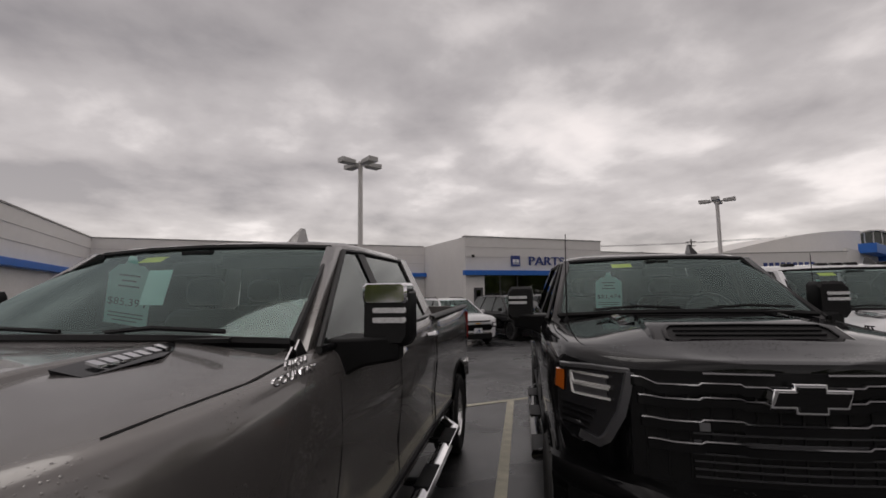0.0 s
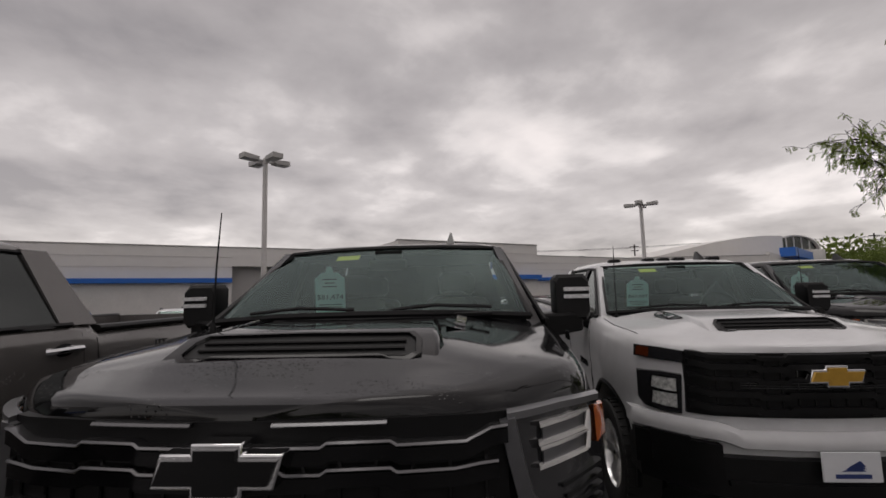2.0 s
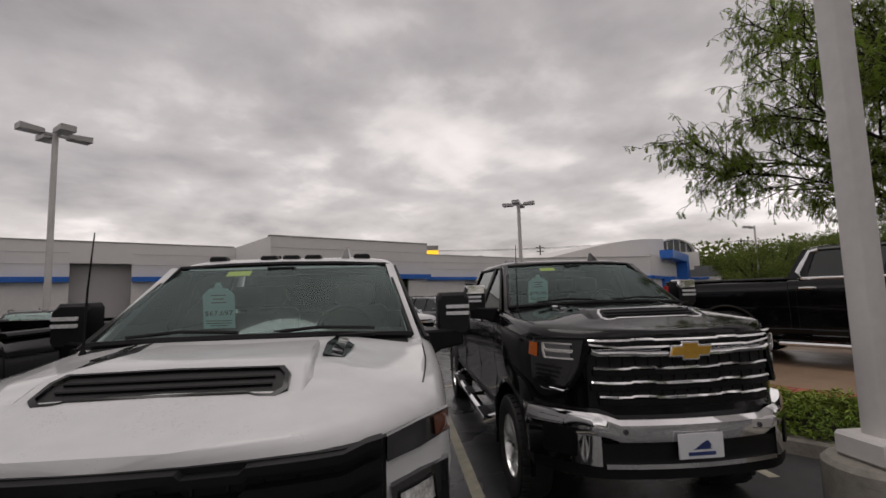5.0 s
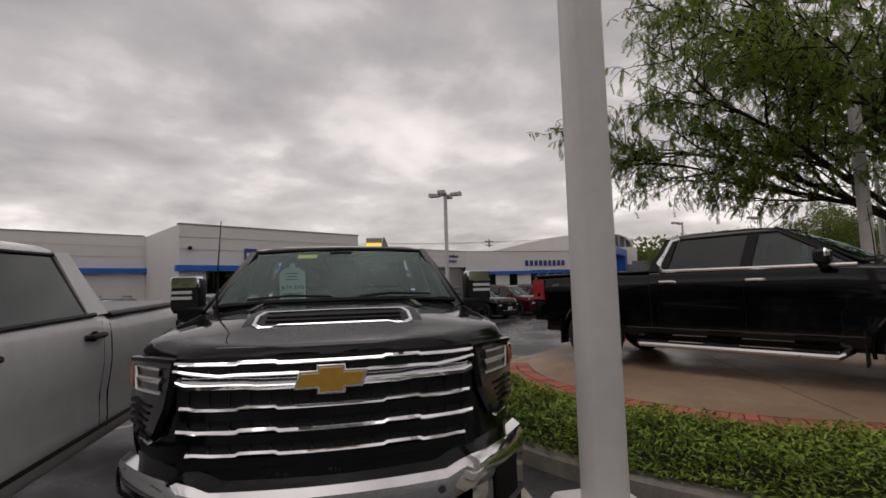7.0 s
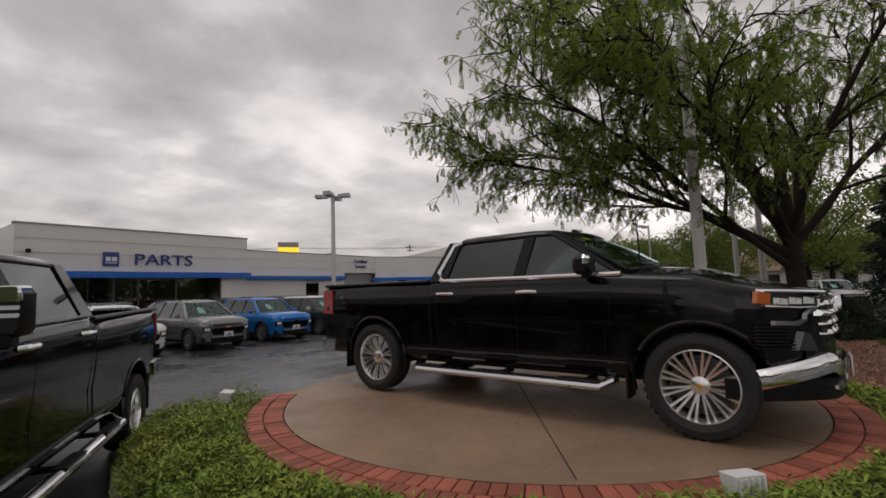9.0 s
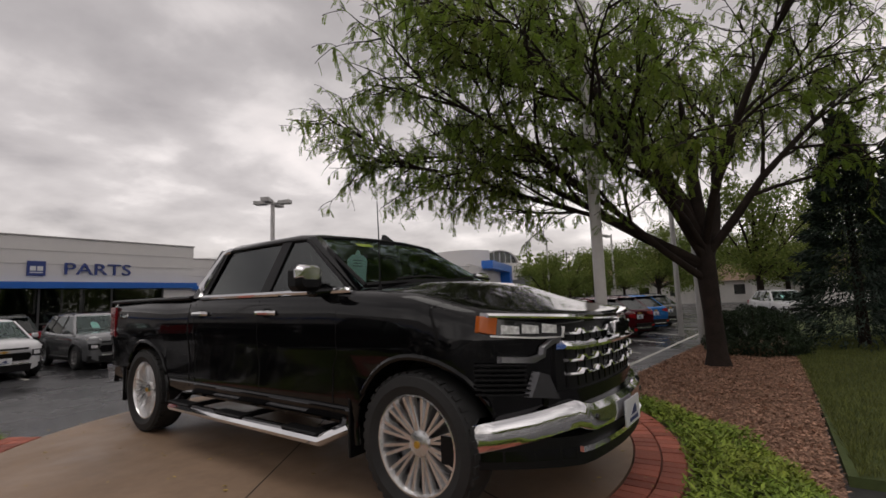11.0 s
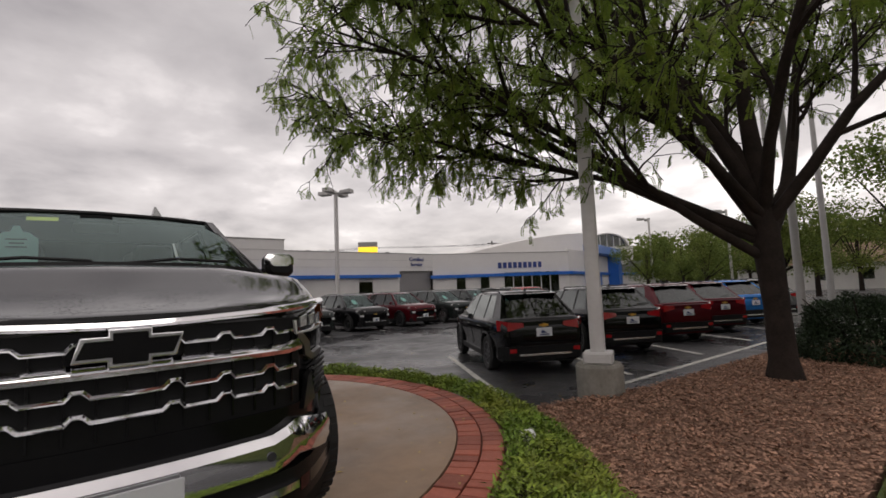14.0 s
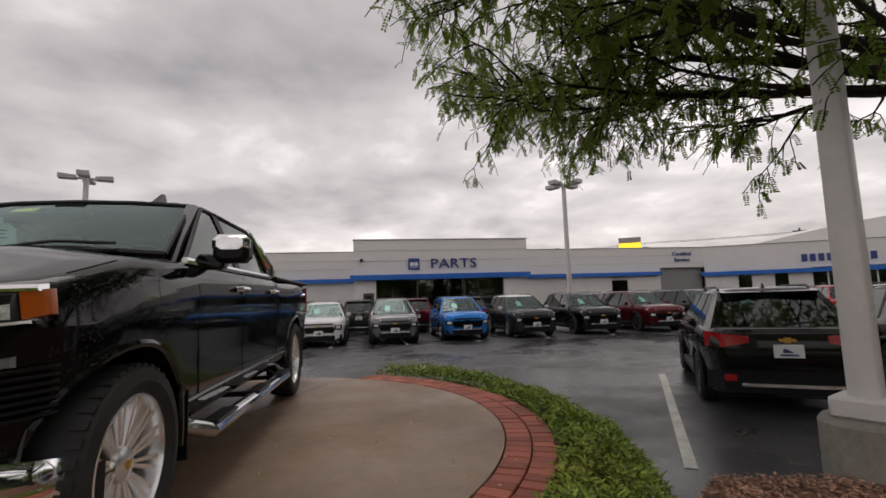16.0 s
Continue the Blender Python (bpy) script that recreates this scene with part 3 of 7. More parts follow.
def face(a, b, u0, u1, z0, z1, off, thick):
    """A slab on the wall from a to b: u along it, off outwards from its face."""
    d = (b - a).normalized()
    n_ = Vector((d.y, -d.x, 0))
    p = [a + d * u0 + n_ * off, a + d * u1 + n_ * off, a + d * u1 + n_ * (off - thick), a + d * u0 + n_ * (off - thick)]
    return Geo().loft([[Vector((q.x, q.y, z0)) for q in p], [Vector((q.x, q.y, z1)) for q in p]])


def curved_face(a, b, tops, z0, off, thick):
    d = (b - a).normalized()
    n_ = Vector((d.y, -d.x, 0))
    rings = []
    for u, z in tops:
        p = a + d * u + n_ * off
        q = p - n_ * thick
        rings.append([(p.x, p.y, z0), (p.x, p.y, z), (q.x, q.y, z), (q.x, q.y, z0)])
    return Geo().loft(rings)


LAB = (WB - WA).length
LBC = (WC - WB).length
structure("wall_wing_side", face(WA, WB, 0, LAB, 3.6, 6.15, 0, 0.4), WALL_GREY, "grey panelled showroom wall above the canopy", "wall")
structure("coping", face(WA, WB, 0, LAB + 0.1, 6.15, 6.24, 0.05, 0.5), ROOF_GREY, "grey metal coping along the roof edge", "coping")
RA_, RB_ = Vector((60.0, 44.6, 0)), Vector((92.0, 40.6, 0))
LR = (RB_ - RA_).length
tops = [(LR * i / 16, 6.1 + 4.4 * math.sin(math.pi / 2 * i / 16) ** 1.15) for i in range(17)]
structure("curved_roof", curved_face(RA_, RB_, tops, 5.6, 0, 9.0), WALL_GREY, "pale curved showroom roof rising towards the arched end", "roof", 20)
structure("wall_wing_low", face(WA, WB, 0, LAB * 0.50, 0, 3.6, -0.02, 0.3), BLOCK_WHITE, "white painted wall under the canopy", "wall")
structure("wall_wing_low", face(WA, WB, LAB * 0.92, LAB, 0, 3.6, -0.02, 0.3), BLOCK_WHITE, "white painted wall under the canopy", "wall")
structure("canopy", face(WA, WB, -0.4, LAB, 3.1, 3.5, 0.5, 0.5), BLUE_BAND, "bright blue canopy band along the showroom wall", "canopy")
wing_win = tagged(new("window_3"), "dark showroom windows with pale frames", "window", "", "structure")
for i in range(6):
    u0 = LAB * (0.50 + 0.07 * i)
    part("pane", face(WA, WB, u0 + 0.06, u0 + LAB * 0.07 - 0.06, 0.15, 3.5, -0.1, 0.02), SHOP_GLASS, wing_win)
    part("window_frame", face(WA, WB, u0 - 0.06, u0 + 0.06, 0.0, 3.55, -0.04, 0.14), FRAME_WHITE, wing_win)
for u in (0.16, 0.33):
    w = tagged(new("window_4"), "narrow dark window in the showroom wall", "window", "", "structure")
    part("pane", face(WA, WB, LAB * u, LAB * u + 1.2, 0.9, 3.1, 0.01, 0.02), SHOP_GLASS, w)
    part("window_frame", face(WA, WB, LAB * u - 0.1, LAB * u, 0.8, 3.1, 0.03, 0.04), FRAME_WHITE, w)
structure("wall_wing_front", face(WB, WC, 0, LBC, 3.6, 6.6, 0, 0.4), WALL_GREY, "grey front wall of the showroom", "wall")
structure("wall_wing_front_low", face(WB, WC, 0, LBC, 0, 3.6, -0.02, 0.3), BLOCK_WHITE, "pale front wall of the showroom", "wall")
structure("canopy", face(WB, WC, 0.2, LBC, 3.1, 3.5, 0.4, 0.4), BLUE_BAND, "bright blue canopy band along the showroom front", "canopy")
dirc = (WC - WB).normalized()
nout = Vector((dirc.y, -dirc.x, 0))
sg = thing("wall_sign", "row of navy raised sign blocks on the showroom wall", "sign")
dab = (WB - WA).normalized()
mid = WA + dab * LAB * 0.62 + Vector((dab.y, -dab.x, 0)) * 0.05
m_sign = Matrix.Translation((mid.x, mid.y, 4.55)) @ pose(0, 0, 0, 0, 0, math.degrees(math.atan2(dab.y, dab.x)))
for k in range(9):
    x = -3.1 + 0.72 * k
    part("letter_bar", Geo().box(x, x + 0.5, -0.05, 0.0, -0.38, 0.38, m_sign, 0.02), SIGN_NAVY, sg)
# blue entrance portal
por = tagged(new("entrance_portal"), "tall bright blue entrance portal", "portal", "", "structure")
part("beam", face(WB, WC, 8.0, 25.2, 6.3, 7.6, 1.8, 1.9), BLUE_BAND, por)
part("leg", face(WB, WC, 22.6, 25.2, 0.0, 6.296, 1.8, 1.9), BLUE_BAND, por)
part("leg", face(WB, WC, 8.0, 10.5, 0.0, 3.4, 1.8, 1.9), BLUE_BAND, por)
# arched clerestory
AR = 5.0
AD = Vector((0.94, -0.34, 0)).normalized()
AN = Vector((AD.y, -AD.x, 0))
ac = Vector((97.9, 41.2, 0))
WD = Vector((106.6, 37.0, 0))
structure("wall_arch_base", face(ac - AD * 5, ac + AD * 5, 0.0, 10.4, 5.0, 8.4, 0.3, 3.0), BLOCK_WHITE, "grey wall below the arched window", "wall")
arch = tagged(new("arched_roof"), "barrel-vaulted roof with a glazed arched end", "roof", "", "structure")


def arch_ring(depth, r, z0, lift):
    c = ac - AN * depth
    return [(c.x + AD.x * AR * r * math.cos(t), c.y + AD.y * AR * r * math.cos(t), z0 + lift * r * math.sin(t)) for t in [math.pi * i / 14 for i in range(15)]]


g = Geo()
rings = []
for dp in (0.0, 14.0):
    rings.append(arch_ring(dp, 1.0, 8.4, 2.6) + list(reversed(arch_ring(dp, 0.93, 8.4, 2.6))))
g.loft(rings)
part("vault", g, WALL_GREY, arch)
part("pane", Geo().loft([arch_ring(0.5, 0.93, 8.4, 2.6), arch_ring(0.52, 0.93, 8.4, 2.6)]), SHOP_GLASS, arch)
# the dim space behind the arch glazing is painted as a near-black panel
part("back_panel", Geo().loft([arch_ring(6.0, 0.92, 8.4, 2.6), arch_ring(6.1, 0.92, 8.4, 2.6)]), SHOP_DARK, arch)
for i in range(1, 6):
    x = -AR * 0.93 + AR * 1.86 * i / 6
    h = 2.5 * 0.93 * math.sqrt(max(0.02, 1 - (x / (AR * 0.93)) ** 2))
    c = ac + AD * x - AN * 0.45
    part("mullion", Geo().box(-0.09, 0.09, -0.06, 0.06, 8.4, 8.4 + h, Matrix.Translation((c.x, c.y, 0))), FRAME_WHITE, arch)
structure("wall_wing_end", face(WC, WD, 0, (WD - WC).length, 3.6, 5.7, 0.1, 0.4), END_GREY, "dark grey end wall of the showroom", "wall")
structure("wall_wing_end_low", face(WC, WD, 0, (WD - WC).length, 0, 3.6, 0.08, 0.3), BLOCK_WHITE, "white lower end wall of the showroom", "wall")
structure("canopy", face(WC, WD, 0.2, (WD - WC).length * 0.66, 3.1, 3.5, 0.5, 0.4), BLUE_BAND, "bright blue canopy band along the showroom end", "canopy")
we = tagged(new("window_5"), "dark end window of the showroom", "window", "", "structure")
part("pane", face(WC, WD, 8.6, 10.9, 0.9, 3.3, 0.13, 0.02), SHOP_GLASS, we)
part("window_frame", face(WC, WD, 8.45, 8.6, 0.8, 3.3, 0.15, 0.04), FRAME_WHITE, we)
structure("roof", Geo().prism([(WA.x, WA.y + 0.5), (WB.x + 0.2, WB.y + 0.5), (WC.x, WC.y + 0.5), (99, 60), (55.3, 60)], 5.6, 6.0), ROOF_GREY, "flat grey showroom roof", "roof")

# ---- pickups ----


def lerp_table(table, y):
    if y <= table[0][0]:
        return table[0][1:]
    for p, q in zip(table, table[1:]):
        if p[0] <= y <= q[0]:
            k = (y - p[0]) / ((q[0] - p[0]) or 1)
            return tuple(a + (b - a) * k for a, b in zip(p[1:], q[1:]))
    return table[-1][1:]


def wheel(parent, x, y, r, width, style, rim_mat, name="wheel"):
    """A wheel whose outer face looks along the sign of x."""
    s = 1 if x > 0 else -1
    w = tagged(new(name), "")
    w.parent = parent
    w.location = (x, y, r)
    rr = r * 0.69 if style == "multi" else r * 0.60
    h = width / 2
    prof = [(rr, -h * 0.8), (r * 0.82, -h), (r * 0.95, -h * 0.93), (r * 0.99, -h * 0.7), (r, -h * 0.35), (r, h * 0.35), (r * 0.99, h * 0.7), (r * 0.95, h * 0.93), (r * 0.82, h), (rr, h * 0.8)]
    g = Geo().lathe([(a, b * s) for a, b in prof], 40, close=True)
    for k in range(40):
        a = 2 * math.pi * k / 40
        m = Matrix.Rotation(a, 4, "X")
        g.box(h * 0.62 * s - 0.03, h * 0.62 * s + 0.03, -0.018, 0.018, r * 0.975, r * 1.006, m)
    part("tyre", g, RUBBER, w)
    o = h * 0.72 * s
    g = Geo()
    # rim barrel and lip
    g.lathe([(rr, o), (rr * 1.02, o + 0.012 * s), (rr * 0.97, o + 0.014 * s), (rr * 0.94, o - 0.01 * s), (rr * 0.9, -h * 0.7 * s), (rr, -h * 0.75 * s)], 40, close=True)
    if style == "multi":
        n, split = 12, True
    elif style == "six":
        n, split = 6, True
    else:
        n, split = 5, False
    for k in range(n):
        a = 2 * math.pi * (k + 0.5) / n
        for da, wd in (((-0.10, 0.018), (0.10, 0.018)) if style == "multi" else (((-0.12, 0.035), (0.12, 0.035)) if split else ((0, 0.06),))):
            m = Matrix.Rotation(a, 4, "X")
            ri, ro = rr * 0.2, rr * 0.95
            yo = math.tan(da) * ro if split else 0
            zf = o - 0.02 * s
            zb = o - 0.05 * s
            hub = zf - 0.018 * s
            pts = [[(zb, -wd * 0.6 + yo * 0.15, ri), (zb, wd * 0.6 + yo * 0.15, ri), (hub, wd * 0.45 + yo * 0.15, ri), (hub, -wd * 0.45 + yo * 0.15, ri)],
                   [(zb, -wd + yo, ro), (zb, wd + yo, ro), (zf + 0.012 * s, wd * 0.55 + yo, ro), (zf + 0.012 * s, -wd * 0.55 + yo, ro)]]
            g.loft([[m @ Vector(p) for p in q] for q in pts])
    g.lathe([(0.0, o - 0.06 * s), (rr * 0.27, o - 0.05 * s), (rr * 0.25, o - 0.025 * s), (rr * 0.12, o - 0.012 * s), (0.0, o - 0.01 * s)], 20)
    part("rim", g, rim_mat, w)
    part("brake_disc", Geo().lathe([(0.0, o - 0.11 * s), (rr * 0.8, o - 0.11 * s), (rr * 0.8, o - 0.13 * s), (0.0, o - 0.13 * s)], 24), DARK_ALLOY, w)
    part("hub_cap", Geo().lathe([(0.0, o + 0.0 * s), (rr * 0.07, o - 0.004 * s), (rr * 0.08, o - 0.02 * s), (0.0, o - 0.021 * s)], 14), GOLD if style == "multi" else GLOSS_BLACK, w)
    return w


def bowtie(cx, z, w, h, y0, y1, grow=0.0):
    """A cross-shaped badge with slanted arm ends."""
    a, b, s = w / 2 + grow, h / 2 + grow, h * 0.22
    c = w * 0.17 + grow
    t = h * 0.27 + grow
    o = [(-a, -t), (-c, -t), (-c, -b), (c, -b), (c, -t), (a - s, -t), (a, t), (c, t), (c, b), (-c, b), (-c, t), (-a + s, t)]
    return Geo().prism([(cx + p, z + q) for p, q in o], y0, y1, "y")


def plate(parent, y, z, w=0.31, h=0.16, face=-1):
    p = part("licence_plate", Geo().box(-w / 2, w / 2, y - 0.006, y + 0.006, z - h / 2, z + h / 2, None, 0.004), PLATE_WHITE, parent, "white dealer plate with a blue emblem")
    g = Geo()
    f = y + 0.008 * face
    a, b = sorted((f, f + 0.002 * face))
    for k in range(3):
        g.prism([(-0.06 + 0.02 * k, z - 0.02 + 0.012 * k), (0.07, z - 0.02 + 0.012 * k), (0.05, z - 0.008 + 0.018 * k), (0.0 + 0.02 * k, z + 0.0 + 0.018 * k)], a, b, "y")
    g.box(-w * 0.3, w * 0.3, a, b, z - h * 0.36, z - h * 0.22)
    part("emblem", g, NAVY, p)
    return p


def tag_card(parent, pts_fn, price):
    """A mint paper tag behind the windscreen; pts_fn maps (u, v) of the card to the screen's plane."""
    o = [(-0.105, -0.18), (0.105, -0.18), (0.105, 0.10), (0.06, 0.15), (0.03, 0.155), (0.015, 0.2), (-0.015, 0.2), (-0.03, 0.155), (-0.06, 0.15), (-0.105, 0.10)]
    n = len(o)
    v = [pts_fn(u, w, 0.0) for u, w in o] + [pts_fn(u, w, 0.003) for u, w in o]
    g = Geo().add(v, [tuple(range(n)), tuple(range(n, 2 * n))[::-1]] + [(i, (i + 1) % n, n + (i + 1) % n, n + i) for i in range(n)])
    card = part("price_tag", g, TAG, parent, "mint green paper price tag", 0)
    g = Geo()
    for w, u, h in ((0.09, 0.05, 0.008), (0.06, 0.035, 0.008), (0.03, 0.05, 0.008), (-0.12, 0.085, 0.006), (-0.14, 0.085, 0.006), (-0.16, 0.06, 0.006)):
        g.add([pts_fn(-u, w, -0.003), pts_fn(u, w, -0.003), pts_fn(u, w + h, -0.003), pts_fn(-u, w + h, -0.003)], [(0, 1, 2, 3)])
    tagged(part("print", g, TAG_INK, card, "", 0), kind="stuff")
    if price:
        tmp = lettering("price", price, 0.058, 0.0, TAG_INK, Matrix.Identity(4), card)
        me = tmp.data
        for vert in me.vertices:
            vert.co = Vector(pts_fn(vert.co.x, vert.co.z - 0.055, -0.004))


def pickup(name, label, m, heavy, body_mat, grille, rim_mat, price, wheel_style="six", trim_mat=None, mirror_mat=None, tag=True, badge=None, boards=True, antenna=True, clearance=False, up=None, rake=0.012):
    """A crew-cab pickup: nose at y = 0, tail towards +y, standing on z = 0."""
    truck = thing(name, label, "pickup truck", "", m)
    up = up if up is not None else (0.18 if heavy else 0.0)
    L = 6.35 if heavy else 5.86
    FA, RA = (1.15, 5.18) if heavy else (0.95, 4.70)
    R = 0.42 if heavy else 0.425
    trim_mat = trim_mat or GLOSS_BLACK
    HF, HC = (1.262 + up if heavy else 1.16), 1.395 + up      # hood: front lip, cowl
    BELT, BED = 1.375 + up, 1.36 + up * 0.8
    ROOF = 1.89 + up
    BOT = 0.50 if heavy else 0.44
    # half width, height of the upper edge, crown in the middle
    T = [(FA, 1.02, 1.322 + up, 0.055), (1.5, 1.015, HC - 0.035, 0.06), (1.72, 1.005, HC - 0.02, 0.03), (1.95, 1.0, BELT, 0.02), (2.6, 1.0, BELT, 0.0), (3.6, 1.0, BELT, 0.0), (3.74, 1.0, BELT - 0.002, 0.0), (3.80, 1.0, BED + 0.002, 0.0),
         (RA - 0.6, 1.005, BED, 0.0), (RA, 1.03, BED, 0.0), (RA + 0.6, 1.005, BED, 0.0), (L - 0.2, 0.99, BED, 0.0), (L - 0.06, 0.965, BED, 0.0)]
    # the bowed nose: its half width at each station, the hood rising behind the lip
    bow = nose_bow(heavy)
    nose = [(0.08, -0.030), (0.26, -0.006), (0.45, 0.0), (0.60, 0.004), (0.68, 0.008), (0.75, 0.012), (0.82, 0.016), (0.88, 0.022), (0.93, 0.028)]
    rise = 0.0 if heavy else 0.9
    N = [(bow(x) + 0.004, x, HF + dz + rise * max(0.0, dz), max(0.0, (bow(x) - 0.2) * 0.11)) for x, dz in nose]
    if heavy:
        N += [(0.62, 0.975, HF + 0.036, 0.048), (0.85, 1.0, HF + 0.05, 0.055)]
    else:
        N += [(0.68, 0.975, HF + 0.085, 0.045), (0.82, 1.0, HF + 0.125, 0.05)]
    T = N + T

    def sect(y):
        w, top, crown = lerp_table(T, y)
        fl = 0.012
        k = min(1.0, w / 0.62)
        return [(0.0, BOT), (w * 0.8, BOT), (w - 0.07 * k, BOT + 0.01), (w - 0.03 * k, BOT + 0.07), (w - 0.022, BOT + 0.2), (w - 0.03, 0.80 + up * 0.5), (w - fl, 0.93 + up * 0.6), (w, 1.04 + up * 0.8), (w - 0.006, top - 0.19), (w - 0.014 * k, top - 0.11), (w - 0.032 * k, top - 0.045), (w - 0.065 * k, top - 0.010), (w - 0.12 * k, top + 0.007),
                (w * 0.74, top + 0.012 + crown * 0.25), (w * 0.52, top + 0.012 + crown * 0.85), (w * 0.44, top + 0.012 + crown), (0.0, top + 0.012 + crown * 1.15)]

    def side(y, z):
        s = sect(y)[3:12]
        for p, q in zip(s, s[1:]):
            if p[1] <= z <= q[1]:
                return p[0] + (q[0] - p[0]) * (z - p[1]) / ((q[1] - p[1]) or 1)
        return s[0][0] if z < s[0][1] else s[-1][0]
    stations = sorted(y for y in set([t[0] for t in T] + [1.25, 2.2, 3.1, 4.2, L - 0.4, L - 0.12]) if y >= T[0][0])
    rings = []
    for y in stations:
        s = sect(y)
        rings.append([(x, y, z) for x, z in s] + [(-x, y, z) for x, z in reversed(s[1:-1])])
    body = part("body", Geo().loft(rings), body_mat, truck, "", 32)
    cut = Geo()
    for ya in (FA, RA):
        for sx in (1, -1):
            ra = R * (1.22 if heavy else 1.17)
            prof = [(ya + ra * math.cos(a) * 1.02, R + 0.02 + ra * math.sin(a) * (1.0 if math.sin(a) > 0 else 1.4)) for a in [2 * math.pi * k / 28 for k in range(28)]]
            cut.prism(prof, 0.62 * sx, 1.4 * sx, "x")
    cut.box(-0.83, 0.83, 3.92, L - 0.17, 0.85, 2.2)
    cut.prism([(1.385, BELT - 0.13), (1.74, BELT - 0.13), (1.74, 0.66), (3.64, 0.66), (3.64, 2.2), (1.385, 2.2)], -0.84, 0.84, "x")
    cutter = new("cutter", mesh_of("cutter", cut, MATT_BLACK, 0))
    cutter.matrix_world = body.matrix_world
    bo = body.modifiers.new("cut", "BOOLEAN")
    bo.operation, bo.object, bo.solver = "DIFFERENCE", cutter, "EXACT"
    cutter.parent = truck
    bpy.context.view_layer.update()
    me = bpy.data.meshes.new_from_object(body.evaluated_get(bpy.context.evaluated_depsgraph_get()))
    body.modifiers.clear()
    body.data = me
    me.name = "body"
    me.polygons.foreach_set("use_smooth", [True] * len(me.polygons))
    me.set_sharp_from_angle(angle=radians(32))
    bpy.data.objects.remove(cutter)
    # wheel housings, chassis, arch lips
    g = Geo().box(-0.6, 0.6, 0.5, L - 0.4, 0.36, BOT + 0.05).box(-0.7, 0.7, FA - 0.12, FA + 0.12, R - 0.09, R + 0.09).box(-0.7, 0.7, RA - 0.14, RA + 0.14, R - 0.12, R + 0.12)
    g.box(-0.62, 0.62, FA - 0.6, FA + 0.6, 0.4, 1.0).box(-0.62, 0.62, RA - 0.6, RA + 0.6, 0.4, 0.95)
    part("chassis", g, MATT_BLACK, truck)
    for ya in (FA, RA):
        for sx in (1, -1):
            ra = R * (1.22 if heavy else 1.17)
            path = []
            for k in range(21):
                a = math.pi * (-0.06 + 1.12 * k / 20)
                y, z = ya + ra * 1.02 * math.cos(a), R + 0.02 + ra * math.sin(a)
                path.append((sx * (side(y, z) - 0.004), y, z))
            part("arch_lip", Geo().tube(path, 0.02, 6), trim_mat if trim_mat != CHROME else body_mat, truck)
            wheel(truck, sx * (0.875 if heavy else 0.885), ya, R, 0.28, wheel_style, rim_mat)
    # cab: header, pillars, glass
    xb, xr = 0.925, 0.745
    za, zr = BELT - 0.01, ROOF - 0.085

    def roof_ring(z, w, y0, y1, c):
        return [(-w + c, y0 + 0.03, z), (-w * 0.5, y0, z), (0, y0 - 0.02, z), (w * 0.5, y0, z), (w - c, y0 + 0.03, z), (w, y0 + c + 0.05, z), (w, (y0 + y1) / 2, z), (w, y1 - c, z), (w - c, y1, z), (0, y1 + 0.02, z), (-w + c, y1, z), (-w, y1 - c, z), (-w, (y0 + y1) / 2, z), (-w, y0 + c + 0.05, z)]
    y0, y1 = 2.13, 3.50
    g = Geo().loft([roof_ring(zr, xr + 0.015, y0, y1 + 0.07, 0.12), roof_ring(zr + 0.035, xr, y0 + 0.05, y1 + 0.05, 0.12), roof_ring(zr + 0.062, xr - 0.05, y0 + 0.12, y1, 0.12), roof_ring(zr + 0.085, xr - 0.16, y0 + 0.3, y1 - 0.1, 0.12), roof_ring(zr + 0.092, xr - 0.45, y0 + 0.5, y1 - 0.3, 0.08)])
    part("roof", g, body_mat, truck, "", 40)
    A0, A1 = (xb, 1.50, za), (xr - 0.02, 2.20, zr + 0.01)
    B0, B1 = (xb, 2.58, za), (xr, 2.50, zr + 0.01)
    C0, C1 = (xb, 3.62, za), (xr, 3.50, zr + 0.01)
    for sx in (1, -1):
        def fl(p):
            return (p[0] * sx, p[1], p[2])
        part("pillar", Geo().loft([[fl((xb + 0.01, 1.42, za - 0.06)), fl((xb + 0.01, 1.57, za - 0.06)), fl((xb - 0.05, 1.55, za - 0.06)), fl((xb - 0.06, 1.42, za - 0.06))],
                                   [fl((xr + 0.01, 2.16, zr + 0.02)), fl((xr + 0.01, 2.25, zr + 0.02)), fl((xr - 0.03, 2.23, zr + 0.02)), fl((xr - 0.04, 2.15, zr + 0.02))]]), body_mat, truck)
        part("pillar", Geo().bar(fl(B0), fl(B1), 0.13, 0.12, 0.05), MATT_BLACK, truck)
        part("pillar", Geo().bar(fl((C0[0], 3.66, za)), fl((C1[0], 3.50, zr + 0.02)), 0.26, 0.17, 0.06), body_mat, truck)
        part("door_window", Geo().pane([fl((xb + 0.012, 1.54, za)), fl((xb + 0.012, 2.53, za)), fl((xr + 0.012, 2.46, zr)), fl((xr + 0.012, 2.24, zr))]), GLASS, truck)
        part("door_window", Geo().pane([fl((xb + 0.012, 2.63, za)), fl((xb + 0.012, 3.55, za)), fl((xr + 0.012, 3.43, zr)), fl((xr + 0.012, 2.55, zr))]), GLASS_DARK, truck, "dark tinted rear door window")
        # window trim and seal
        tr = Geo().tube([fl((xb + 0.03, 1.52, za + 0.0)), fl((xb + 0.03, 2.6, za)), fl((xb + 0.03, 3.60, za + 0.005))], 0.016 if trim_mat != CHROME else 0.021, 6)
